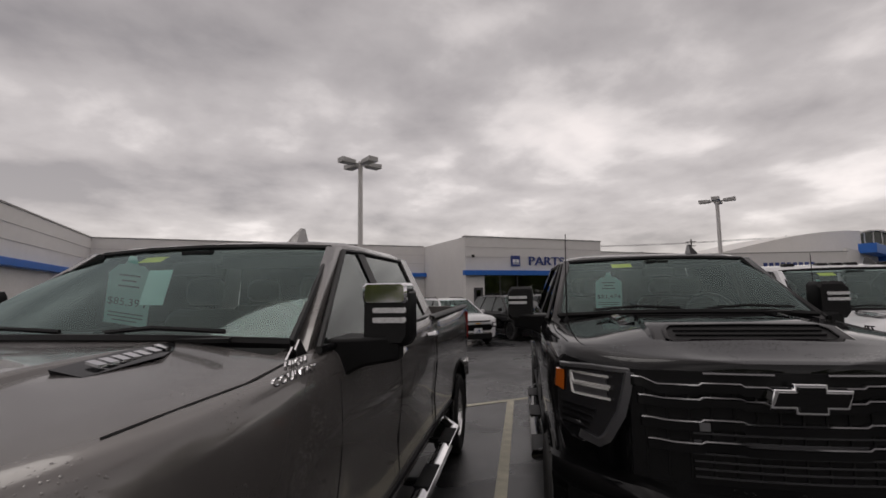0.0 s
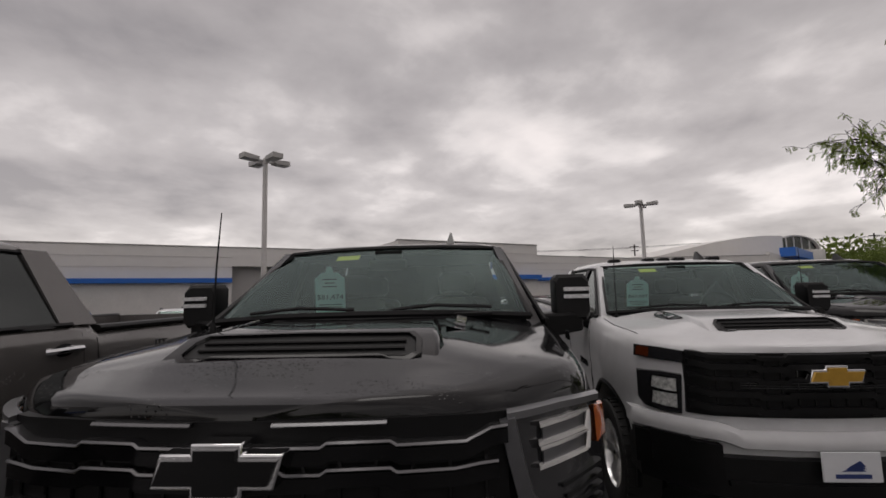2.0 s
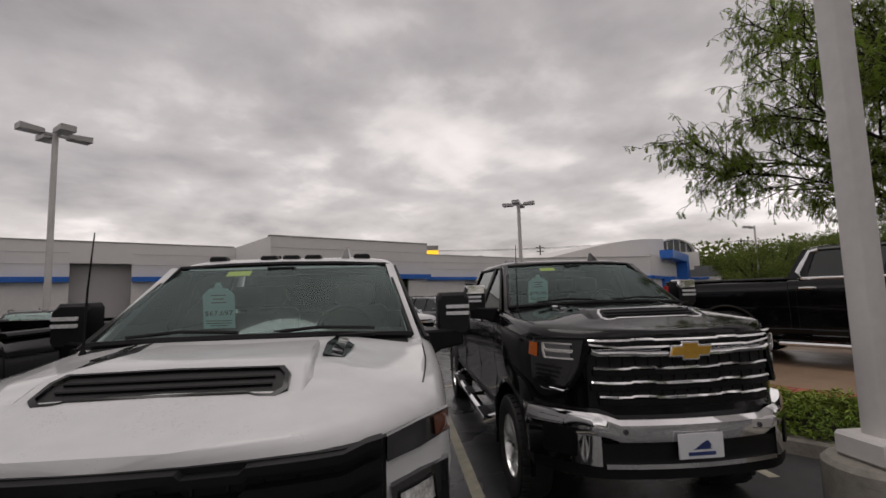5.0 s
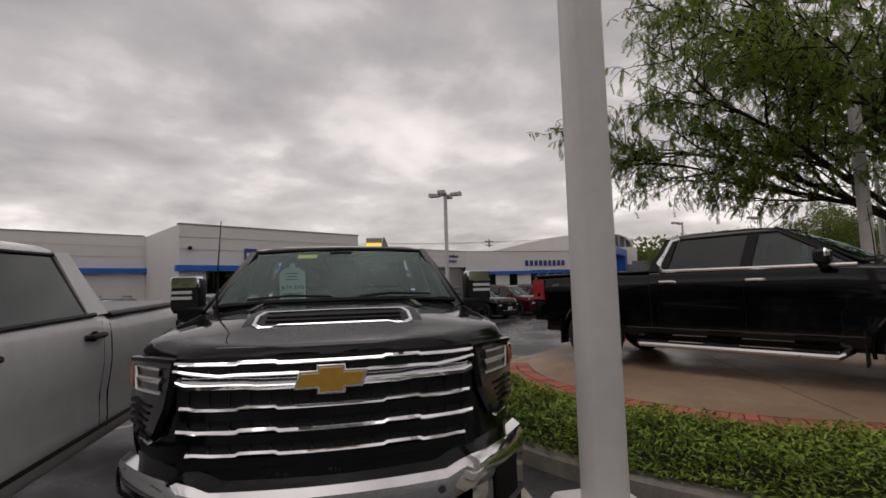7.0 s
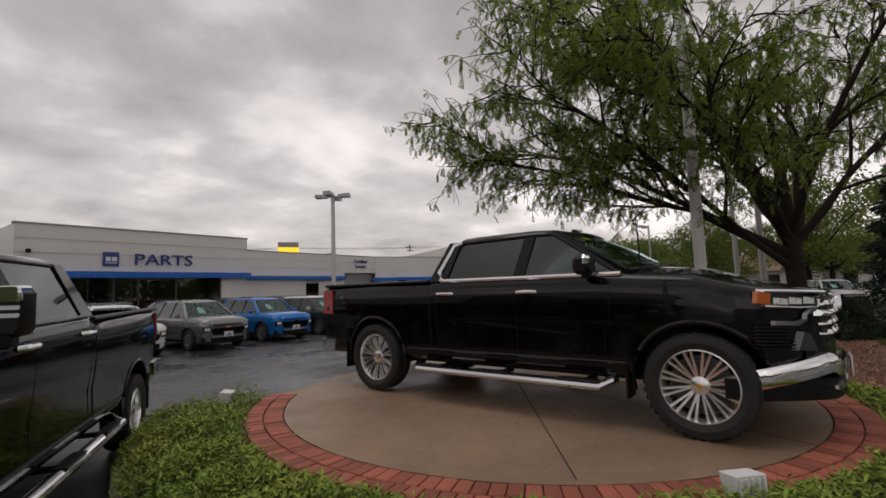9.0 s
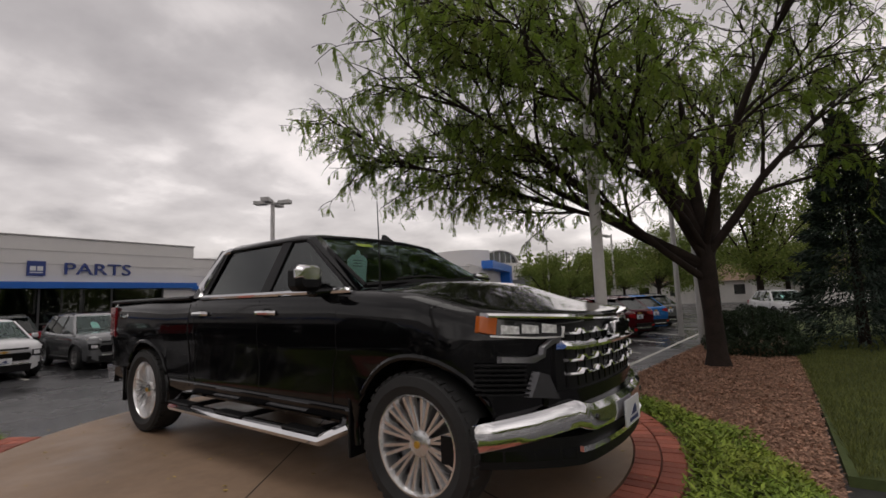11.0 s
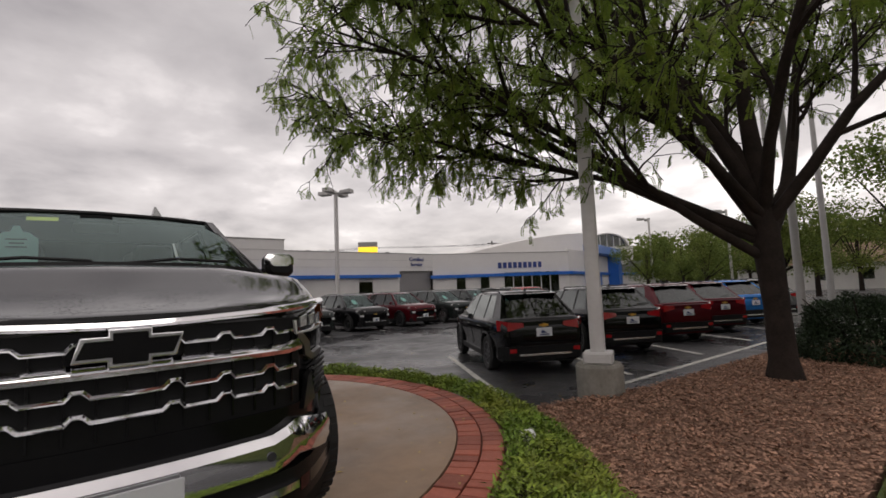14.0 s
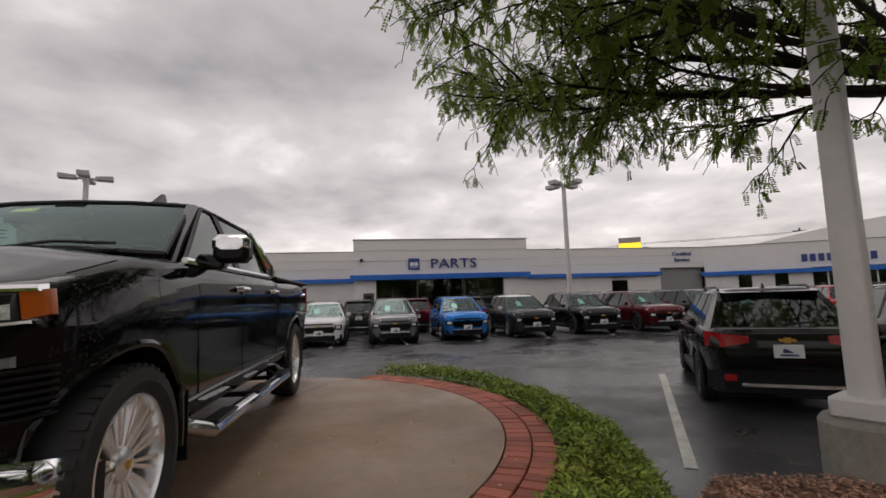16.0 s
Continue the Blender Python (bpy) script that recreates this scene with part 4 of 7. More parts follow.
        if trim_mat == CHROME:
            tr.tube([fl((xb + 0.03, 3.60, za + 0.005)), fl((xb + 0.015, 3.63, za + 0.10)), fl((xr + 0.03, 3.50, zr - 0.02)), fl((xr + 0.028, 3.38, zr - 0.002))], 0.036, 6)
        part("window_trim", tr, trim_mat, truck)
        part("window_seal", Geo().tube([fl((xb + 0.02, 1.54, za)), fl((xr + 0.02, 2.24, zr)), fl((xr + 0.02, 2.5, zr + 0.01)), fl((xr + 0.022, 3.42, zr))], 0.014, 6), MATT_BLACK, truck)
        # door seams
        g = Geo()
        for y in (1.63, 2.60, 3.66, 3.77):
            zt = BELT - 0.06 if y < 3.7 else BED - 0.05
            path = [(sx * (side(y, z) - 0.001), y + (0.06 if y == 1.63 and z < 0.9 else 0), z) for z in np.linspace(BOT + 0.1, zt, 9)]
            part("door_seam", Geo().tube(path, 0.004 if y != 3.77 else 0.007, 4), MATT_BLACK, truck)
        for y in (2.47, 3.52):
            z = 1.215 + up * 1.05
            x = side(y, z)
            g = Geo().tube([(sx * (x + 0.0), y - 0.11, z), (sx * (x + 0.035), y - 0.085, z + 0.004), (sx * (x + 0.04), y, z + 0.006), (sx * (x + 0.035), y + 0.085, z + 0.004), (sx * (x + 0.0), y + 0.11, z)], 0.021, 8)
            part("door_handle", g, CHROME if trim_mat == CHROME or mirror_mat == CHROME else trim_mat, truck, "chrome door handle" if trim_mat == CHROME else "")
            part("handle_cup", Geo().lathe([(0.0, 0.001), (0.055, 0.001), (0.055, 0.004), (0.0, 0.004)], 14, Matrix.Translation((sx * x, y, z)) @ Matrix.Diagonal((sx, 1.2, 0.7, 1))), GLOSS_BLACK, truck)
        # lower body moulding
        part("rocker_trim", Geo().tube([(sx * (side(y, BOT + 0.13) + 0.002), y, BOT + 0.13) for y in np.linspace(FA + R * 1.3, RA - R * 1.35, 8)], 0.016, 6), GLOSS_BLACK if trim_mat == CHROME else MATT_BLACK, truck)
        # mirror
        mm = mirror_mat or MATT_BLACK
        if heavy:
            mir = part("mirror_arm", Geo().loft([[fl(p) for p in ((0.93, 1.66, BELT - 0.17), (0.93, 1.88, BELT - 0.17), (0.93, 1.90, BELT + 0.02), (0.93, 1.64, BELT + 0.02))],
                                                 [fl(p) for p in ((1.05, 1.72, BELT - 0.11), (1.05, 1.88, BELT - 0.11), (1.05, 1.89, BELT + 0.015), (1.05, 1.71, BELT + 0.015))],
                                                 [fl(p) for p in ((1.20, 1.78, BELT - 0.09), (1.20, 1.88, BELT - 0.09), (1.20, 1.88, BELT + 0.02), (1.20, 1.78, BELT + 0.02))]]), MATT_BLACK, truck, "", 35, 0.015)
            hx0, hx1, hz0, hz1 = 1.04, 1.245, BELT - 0.03, BELT + 0.24
            mb = Geo().loft([[fl(p) for p in ((hx0 + 0.03, 1.76, hz0 + 0.02), (hx1 - 0.03, 1.76, hz0 + 0.02), (hx1 - 0.01, 1.76, hz0 + 0.05), (hx1 - 0.01, 1.77, hz1 - 0.05), (hx1 - 0.04, 1.78, hz1 - 0.02), (hx0 + 0.03, 1.78, hz1 - 0.02), (hx0 + 0.01, 1.77, hz1 - 0.05), (hx0 + 0.01, 1.76, hz0 + 0.04))],
                             [fl(p) for p in ((hx0 + 0.02, 1.80, hz0), (hx1 - 0.02, 1.80, hz0), (hx1, 1.80, hz0 + 0.03), (hx1, 1.80, hz1 - 0.04), (hx1 - 0.03, 1.80, hz1), (hx0 + 0.02, 1.80, hz1), (hx0, 1.80, hz1 - 0.03), (hx0, 1.80, hz0 + 0.03))],
                             [fl(p) for p in ((hx0 + 0.02, 1.93, hz0), (hx1 - 0.02, 1.93, hz0), (hx1, 1.93, hz0 + 0.03), (hx1, 1.93, hz1 - 0.04), (hx1 - 0.03, 1.93, hz1), (hx0 + 0.02, 1.93, hz1), (hx0, 1.93, hz1 - 0.03), (hx0, 1.93, hz0 + 0.03))]])
            mirror = part("mirror", mb, MATT_BLACK, truck, "large black towing mirror", 35)
            if mm == CHROME:
                part("mirror_cap", Geo().box(hx0 + 0.004, hx1 - 0.004, 1.755, 1.90, hz1 - 0.085, hz1 + 0.004, Matrix.Diagonal((sx, 1, 1, 1)), 0.012), CHROME, mirror, "chrome mirror cap", 35)
            for k in (0, 1):
                z = hz1 - (0.125 if mm == CHROME else 0.10) - 0.042 * k
                part("turn_signal", Geo().box(hx0 + 0.05, hx1 - 0.008, 1.752, 1.79, z, z + 0.024, Matrix.Diagonal((sx, 1, 1, 1)), 0.005), LENS, mirror)
            part("mirror_glass", Geo().box(hx0 + 0.02, hx1 - 0.02, 1.931, 1.936, hz0 + 0.02, hz1 - 0.02, Matrix.Diagonal((sx, 1, 1, 1))), CHROME, mirror)
        else:
            mir = part("mirror_arm", Geo().box(0.93, 1.10, 1.74, 1.84, BELT - 0.05, BELT + 0.05, Matrix.Diagonal((sx, 1, 1, 1)), 0.02), GLOSS_BLACK, truck)
            mb = Geo().box(1.03, 1.25, 1.71, 1.86, BELT - 0.01, BELT + 0.165, Matrix.Diagonal((sx, 1, 1, 1)), 0.035)
            mirror = part("mirror", mb, MATT_BLACK, truck, "", 35)
            part("mirror_cap", Geo().box(1.026, 1.254, 1.705, 1.79, BELT + 0.05, BELT + 0.17, Matrix.Diagonal((sx, 1, 1, 1)), 0.035), mm, mirror, "chrome mirror cap" if mm == CHROME else "", 35)
        # running board
        if boards:
            bx, bz = 1.035, BOT - 0.085
            g = Geo().tube([(sx * 0.9, FA + R + 0.28, bz + 0.06), (sx * bx, FA + R + 0.36, bz), (sx * bx, (FA + RA) / 2, bz), (sx * bx, RA - R - 0.36, bz), (sx * 0.9, RA - R - 0.28, bz + 0.06)], 0.062, 10, 0.75)
            rb = part("running_board", g, CHROME if trim_mat == CHROME or mirror_mat == CHROME else GLOSS_BLACK, truck, "chrome tubular running board" if trim_mat == CHROME or mirror_mat == CHROME else "")
            for y in (2.1, 3.15, 4.05) if heavy else (1.95, 2.9, 3.75):
                part("step_pad", Geo().box(bx - 0.06, bx + 0.05, y - 0.2, y + 0.2, bz + 0.035, bz + 0.052, Matrix.Diagonal((sx, 1, 1, 1)), 0.006), MATT_BLACK, rb)
                part("bracket", Geo().box(0.6, bx, y - 0.03, y + 0.03, bz - 0.02, bz + 0.015, Matrix.Diagonal((sx, 1, 1, 1))), MATT_BLACK, rb)
        part("mud_flap", Geo().box(0.78, 1.0, FA + R * 1.30, FA + R * 1.30 + 0.02, 0.26, BOT + 0.2, Matrix.Diagonal((sx, 1, 1, 1)), 0.004), MATT_BLACK, truck)
        part("mud_flap", Geo().box(0.78, 1.0, RA + R * 1.30, RA + R * 1.30 + 0.02, 0.26, BOT + 0.2, Matrix.Diagonal((sx, 1, 1, 1)), 0.004), MATT_BLACK, truck)
        part("tail_lamp", Geo().loft([[fl((0.985, L - 0.30, BED - 0.40)), fl((1.003, L - 0.30, BED - 0.38)), fl((1.003, L - 0.30, BED - 0.05)), fl((0.98, L - 0.30, BED - 0.05))], [fl((0.80, L - 0.045, BED - 0.40)), fl((0.965, L - 0.05, BED - 0.38)), fl((0.965, L - 0.05, BED - 0.05)), fl((0.80, L - 0.045, BED - 0.05))]]), RED_LENS, truck)
        part("bed_rail", Geo().tube([(sx * 0.93, y, BED + 0.012) for y in (3.80, 4.6, 5.4, L - 0.1)], 0.05, 8, 0.45), MATT_BLACK, truck)
        if badge:
            b = lettering("badge", badge, (0.088 if body_mat == WHITE_PAINT else 0.058) if heavy else 0.085, 0.004, CHROME if trim_mat == CHROME or body_mat == GREY_PAINT else GLOSS_BLACK, Matrix.Identity(4), truck)
            yb = 1.24 if heavy else 1.42
            zb = 1.24 + up * 1.4
            if body_mat == GREY_PAINT:
                pk = part("badge_peak", Geo().prism([(1.26, zb + 0.055), (1.30, zb + 0.092), (1.318, zb + 0.078), (1.35, zb + 0.112), (1.41, zb + 0.055)], sx * (side(1.32, zb + 0.05) + 0.002), sx * (side(1.32, zb + 0.05) + 0.009), "x"), CHROME, truck, "chrome mountain-shaped emblem", 0)
            if body_mat == WHITE_PAINT:
                yb, zb = 1.95, 0.98
            if not heavy:
                yb, zb = L - 0.55, BED - 0.16
            xx = side(yb, zb - 0.06) + (0.014 if body_mat == WHITE_PAINT else 0.008)
            if heavy and "\n" in badge:
                b.data.transform(Matrix.Diagonal((1.05, 1, 0.64, 1)))
                zb += 0.03
            b.data.transform(Matrix.Translation((sx * xx, yb, zb)) @ Matrix.Rotation(radians(90 * sx), 4, "Z"))
    # windscreen and rear window
    ws = [(-0.86, 1.48, za + 0.03), (-0.44, 1.37, za + 0.055), (0.0, 1.335, za + 0.06), (0.44, 1.37, za + 0.055), (0.86, 1.48, za + 0.03)]
    wt = [(-0.71, 2.20, zr + 0.015), (-0.36, 2.155, zr + 0.03), (0.0, 2.14, zr + 0.035), (0.36, 2.155, zr + 0.03), (0.71, 2.20, zr + 0.015)]
    part("windscreen", Geo().loft([ws, [tuple(a * 0.5 + b * 0.5 + (0.0 if i == 0 else (-0.02 if i == 1 else 0.012)) for i, (a, b) in enumerate(zip(p, q))) for p, q in zip(ws, wt)], wt], False, False), WINDSCREEN, truck, "", 60).visible_shadow = False
    part("rear_window", Geo().pane([(-0.82, 3.70, za + 0.02), (0.82, 3.70, za + 0.02), (0.70, 3.56, zr), (-0.70, 3.56, zr)]), GLASS_DARK, truck)
    part("rear_panel", Geo().box(-0.92, 0.92, 3.68, 3.74, BED - 0.1, za + 0.03), body_mat, truck)
    part("screen_border", Geo().tube([ws[0], ws[1], ws[2], ws[3], ws[4]], 0.022, 6).tube([wt[0], wt[1], wt[2], wt[3], wt[4]], 0.018, 6).tube([ws[0], wt[0]], 0.016, 6).tube([ws[4], wt[4]], 0.016, 6), MATT_BLACK, truck)
    part("cowl", Geo().box(-0.86, 0.86, 1.40, 1.50, za - 0.10, za - 0.025), MATT_BLACK, truck)
    # wipers
    for x0, x1 in ((-0.62, -0.05), (0.08, 0.66)):
        part("wiper", Geo().tube([(x0, 1.40, za + 0.075), ((x0 + x1) / 2, 1.36, za + 0.10), (x1, 1.37, za + 0.085)], 0.009, 5).tube([(x1, 1.40, za + 0.05), ((x0 + x1) / 2 + 0.1, 1.36, za + 0.05)], 0.012, 5), MATT_BLACK, truck)
    # cabin
    g = Geo().box(-0.88, 0.88, 1.76, 2.0, 0.8, BELT + 0.02, None, 0.05).box(-0.836, 0.836, 1.389, 1.78, BELT - 0.126, BELT - 0.035).box(-0.9, 0.9, 1.6, 3.66, 0.62, 0.7)
    cab = part("dashboard", g, CABIN, truck)
    for sx in (1, -1):
        part("door_card", Geo().box(0.80, 0.836, 1.79, 3.63, 0.71, BELT - 0.03, Matrix.Diagonal((sx, 1, 1, 1)), 0.01), CABIN, truck)
    part("headliner", Geo().box(-0.70, 0.70, 2.22, 3.46, zr - 0.02, zr - 0.004), CABIN, truck)
    part("steering_wheel", Geo().lathe([(0.19, -0.016), (0.205, 0.0), (0.19, 0.016), (0.175, 0.0)], 20, Matrix.Translation((0.42, 2.1, BELT - 0.02)) @ Matrix.Rotation(radians(-25), 4, "X"), "y", True), CABIN, truck)
    for x in (-0.42, 0.42):
        for y in (2.62, 3.35):
            s = part("seat", Geo().box(x - 0.27, x + 0.27, y - 0.45, y + 0.05, 0.7, 1.0, None, 0.05).box(x - 0.26, x + 0.26, y, y + 0.16, 0.9, BELT + 0.10, None, 0.05).box(x - 0.14, x + 0.14, y + 0.04, y + 0.14, BELT + 0.13, BELT + 0.31, None, 0.04), SEAT_CLOTH, truck)
    part("inner_mirror", Geo().box(-0.13, 0.13, 2.03, 2.06, zr - 0.12, zr - 0.05, None, 0.012).box(-0.09, 0.09, 2.06, 2.16, zr - 0.06, zr + 0.01), MATT_BLACK, truck)

    def on_screen(u, w, d):
        if body_mat == GREY_PAINT:
            u, w = (u * 0.98 + w * 0.17) * 1.45, (w * 0.98 - u * 0.17) * 1.25 + 0.05
        x = -0.40 + u
        e = Vector(ws[2]).lerp(Vector(wt[2]), 0.78)
        return (x, e.y + 0.05 + 0.12 * x * x + d - (w - 0.2) * 0.10, e.z - 0.03 + (w - 0.2) * 0.80)

    def on_glass(u, w):
        e = Vector(ws[2]).lerp(Vector(wt[2]), w)
        return (u, e.y + 0.02 + 0.20 * u * u, e.z - 0.012 - 0.02 * u * u)
    if tag:
        tag_card(truck, on_screen, price)
        if body_mat == GREY_PAINT:
            part("notice_card", Geo().pane([(-0.10, 1.80, BELT + 0.16), (0.03, 1.80, BELT + 0.16), (0.03, 1.86, BELT + 0.33), (-0.10, 1.86, BELT + 0.33)], 0.003), TAG, truck, "small mint notice card behind the screen")
        part("sticker", Geo().add([on_glass(u, w) for u, w in ((-0.36, 0.84), (-0.20, 0.84), (-0.20, 0.92), (-0.36, 0.92))], [(0, 1, 2, 3)]), YELLOW, truck, "small yellow windscreen sticker", 0)
    # fin, antenna
    fx = 0.40
    part("roof_fin", Geo().loft([[(fx - 0.035, 2.33, ROOF - 0.03), (fx + 0.035, 2.33, ROOF - 0.03), (fx + 0.035, 2.52, ROOF - 0.03), (fx - 0.035, 2.52, ROOF - 0.03)], [(fx - 0.02, 2.40, ROOF + 0.03), (fx + 0.02, 2.40, ROOF + 0.03), (fx + 0.02, 2.51, ROOF + 0.03), (fx - 0.02, 2.51, ROOF + 0.03)], [(fx - 0.006, 2.47, ROOF + 0.085), (fx + 0.006, 2.47, ROOF + 0.085), (fx + 0.006, 2.51, ROOF + 0.085), (fx - 0.006, 2.51, ROOF + 0.085)]]), GLOSS_BLACK if body_mat != GREY_PAINT else body_mat, truck)
    if antenna:
        part("antenna", Geo().tube([(-0.815, 1.38, HC - 0.05), (-0.81, 1.39, HC + 0.30), (-0.80, 1.41, HC + 0.60)], [0.007, 0.005, 0.003], 6).lathe([(0.02, HC - 0.05), (0.016, HC - 0.02), (0.008, HC + 0.0)], 8, Matrix.Translation((-0.815, 1.38, 0)), "z"), MATT_BLACK, truck)
    if clearance:
        for x in (-0.52, -0.16, 0.0, 0.16, 0.52):
            part("clearance_lamp", Geo().box(x - 0.06, x + 0.06, 2.34, 2.44, ROOF - 0.025, ROOF + 0.022, None, 0.014), MATT_BLACK, truck)
    # hood scoop and hood creases
    if heavy:
        def hz(y):
            w, top, crown = lerp_table(T, y)
            return top + 0.012 + crown
        sc = 0.47
        g = Geo().loft([[(-sc, 0.44, hz(0.44) - 0.05), (sc, 0.44, hz(0.44) - 0.05), (sc, 0.44, hz(0.44) - 0.012), (-sc, 0.44, hz(0.44) - 0.012)],
                        [(-sc - 0.03, 0.60, hz(0.60) - 0.05), (sc + 0.03, 0.60, hz(0.60) - 0.05), (sc - 0.02, 0.60, hz(0.60) + 0.034), (-sc + 0.02, 0.60, hz(0.60) + 0.034)],
                        [(-sc - 0.02, 0.88, hz(0.88) - 0.05), (sc + 0.02, 0.88, hz(0.88) - 0.05), (sc - 0.05, 0.88, hz(0.88) + 0.022), (-sc + 0.05, 0.88, hz(0.88) + 0.022)],
                        [(-0.40, 1.36, hz(1.36) - 0.06), (0.40, 1.36, hz(1.36) - 0.06), (0.38, 1.36, hz(1.36) - 0.006), (-0.38, 1.36, hz(1.36) - 0.006)]])
        scoop = part("hood_scoop", g, body_mat, truck, "", 30, 0.012)

        for sx in (1, -1):
            hb = part("hood_badge", Geo().loft([[(sx * 0.55, 0.92, hz(0.92) - 0.012), (sx * 0.46, 0.90, hz(0.9) + 0.012), (sx * 0.46, 0.92, hz(0.9) - 0.03)], [(sx * 0.57, 1.18, hz(1.18) - 0.004), (sx * 0.44, 1.16, hz(1.16) + 0.018), (sx * 0.44, 1.18, hz(1.16) - 0.03)], [(sx * 0.50, 1.36, hz(1.36) - 0.012), (sx * 0.46, 1.36, hz(1.36) + 0.0), (sx * 0.46, 1.36, hz(1.36) - 0.03)]]), GLOSS_BLACK, truck, "dark hood badge plate")
            for k in range(7):
                y = 0.98 + 0.042 * k
                part("emblem_bar", Geo().loft([[(sx * 0.535, y, hz(y) + 0.001), (sx * 0.535, y + 0.03, hz(y) + 0.001), (sx * 0.49, y + 0.03, hz(y) + 0.012), (sx * 0.49, y, hz(y) + 0.012)], [(sx * 0.535, y, hz(y) + 0.009), (sx * 0.535, y + 0.03, hz(y) + 0.009), (sx * 0.49, y + 0.03, hz(y) + 0.02), (sx * 0.49, y, hz(y) + 0.02)]]), CHROME, hb)
        rim = [(-0.30, 0.16), (-0.355, 0.14), (-0.385, 0.30), (-0.378, 0.72), (-0.35, 0.93), (0.0, 0.97), (0.35, 0.93), (0.378, 0.72), (0.385, 0.30), (0.355, 0.14), (0.30, 0.16), (0.27, 0.24), (0.0, 0.24), (-0.27, 0.24)]

        def on_mouth(x, v, grow, lift):
            x, v = x * (1 + grow), 0.56 + (v - 0.56) * (1 + grow * 4)
            return (x, 0.44 + 0.16 * v - lift * 0.5, hz(0.44) - 0.012 + v * (hz(0.60) + 0.046 - hz(0.44)) + lift)
        part("scoop_frame", Geo().loft([[on_mouth(x, v, g_, l_) for x, v in rim] for g_, l_ in ((0.075, -0.012), (0.06, 0.010), (0.015, 0.012), (0.0, -0.004))], True, False), CHROME if grille == "chrome" else GLOSS_BLACK, scoop)
        part("scoop_mouth", Geo().add([on_mouth(x, v, 0.01, 0.002) for x, v in rim] + [on_mouth(0, 0.6, 0, 0.002)], [(k, (k + 1) % 14, 14) for k in range(14)]), MATT_BLACK, scoop)
        for v in (0.45, 0.70):
            part("scoop_slat", Geo().tube([on_mouth(x, v, 0, 0.007) for x in (-0.35, 0.0, 0.35)], 0.005, 5), GLOSS_BLACK, scoop)
    g = Geo()
    for sx in (1, -1):
        part("hood_seam", Geo().tube([(sx * (lerp_table(T, y)[0] - 0.10), y, lerp_table(T, y)[1] + 0.002) for y in (0.66, 0.75, 0.9, 1.1, 1.4)], 0.0035, 4), MATT_BLACK, truck)
    front(truck, grille, body_mat, heavy, up, HF, sect)
    # tailgate and rear bumper
    part("tailgate", Geo().box(-0.80, 0.80, L - 0.075, L - 0.035, BOT + 0.35, BED - 0.01, None, 0.012), body_mat, truck)
    part("rear_bumper", Geo().loft([[(-1.0, L - 0.35, 0.62 + up), (-1.0, L - 0.33, 0.45 + up), (-0.95, L - 0.33, 0.45 + up), (-0.95, L - 0.35, 0.62 + up)], [(-0.96, L + 0.02, 0.62 + up), (-0.94, L + 0.0, 0.42 + up), (-0.90, L - 0.08, 0.42 + up), (-0.90, L - 0.08, 0.62 + up)], [(0.96, L + 0.02, 0.62 + up), (0.94, L + 0.0, 0.42 + up), (0.90, L - 0.08, 0.42 + up), (0.90, L - 0.08, 0.62 + up)], [(1.0, L - 0.35, 0.62 + up), (1.0, L - 0.33, 0.45 + up), (0.95, L - 0.33, 0.45 + up), (0.95, L - 0.35, 0.62 + up)]]), CHROME, truck, "chrome rear bumper")
    # the body sits nose-down on its springs
    for ob in truck.children_recursive:
        if ob.type == "MESH" and ob.parent.name.split(".")[0] != "wheel":
            co = np.empty(len(ob.data.vertices) * 3)
            ob.data.vertices.foreach_get("co", co)
            co[2::3] += rake * (co[1::3] - 0.2)
            ob.data.vertices.foreach_set("co", co)
            ob.data.update()
    return truck


def nose_bow(heavy):
    """The plan of the nose: how far its face lies back at a half width."""
    dy, x0, sweep = (0.06, 0.60, 0.26) if heavy else (0.03, 0.55, 0.34)
    return lambda x: 0.04 + dy + 0.12 * (abs(x) / 0.8) ** 2 + sweep * max(0.0, (abs(x) - x0) / 0.4) ** 1.5


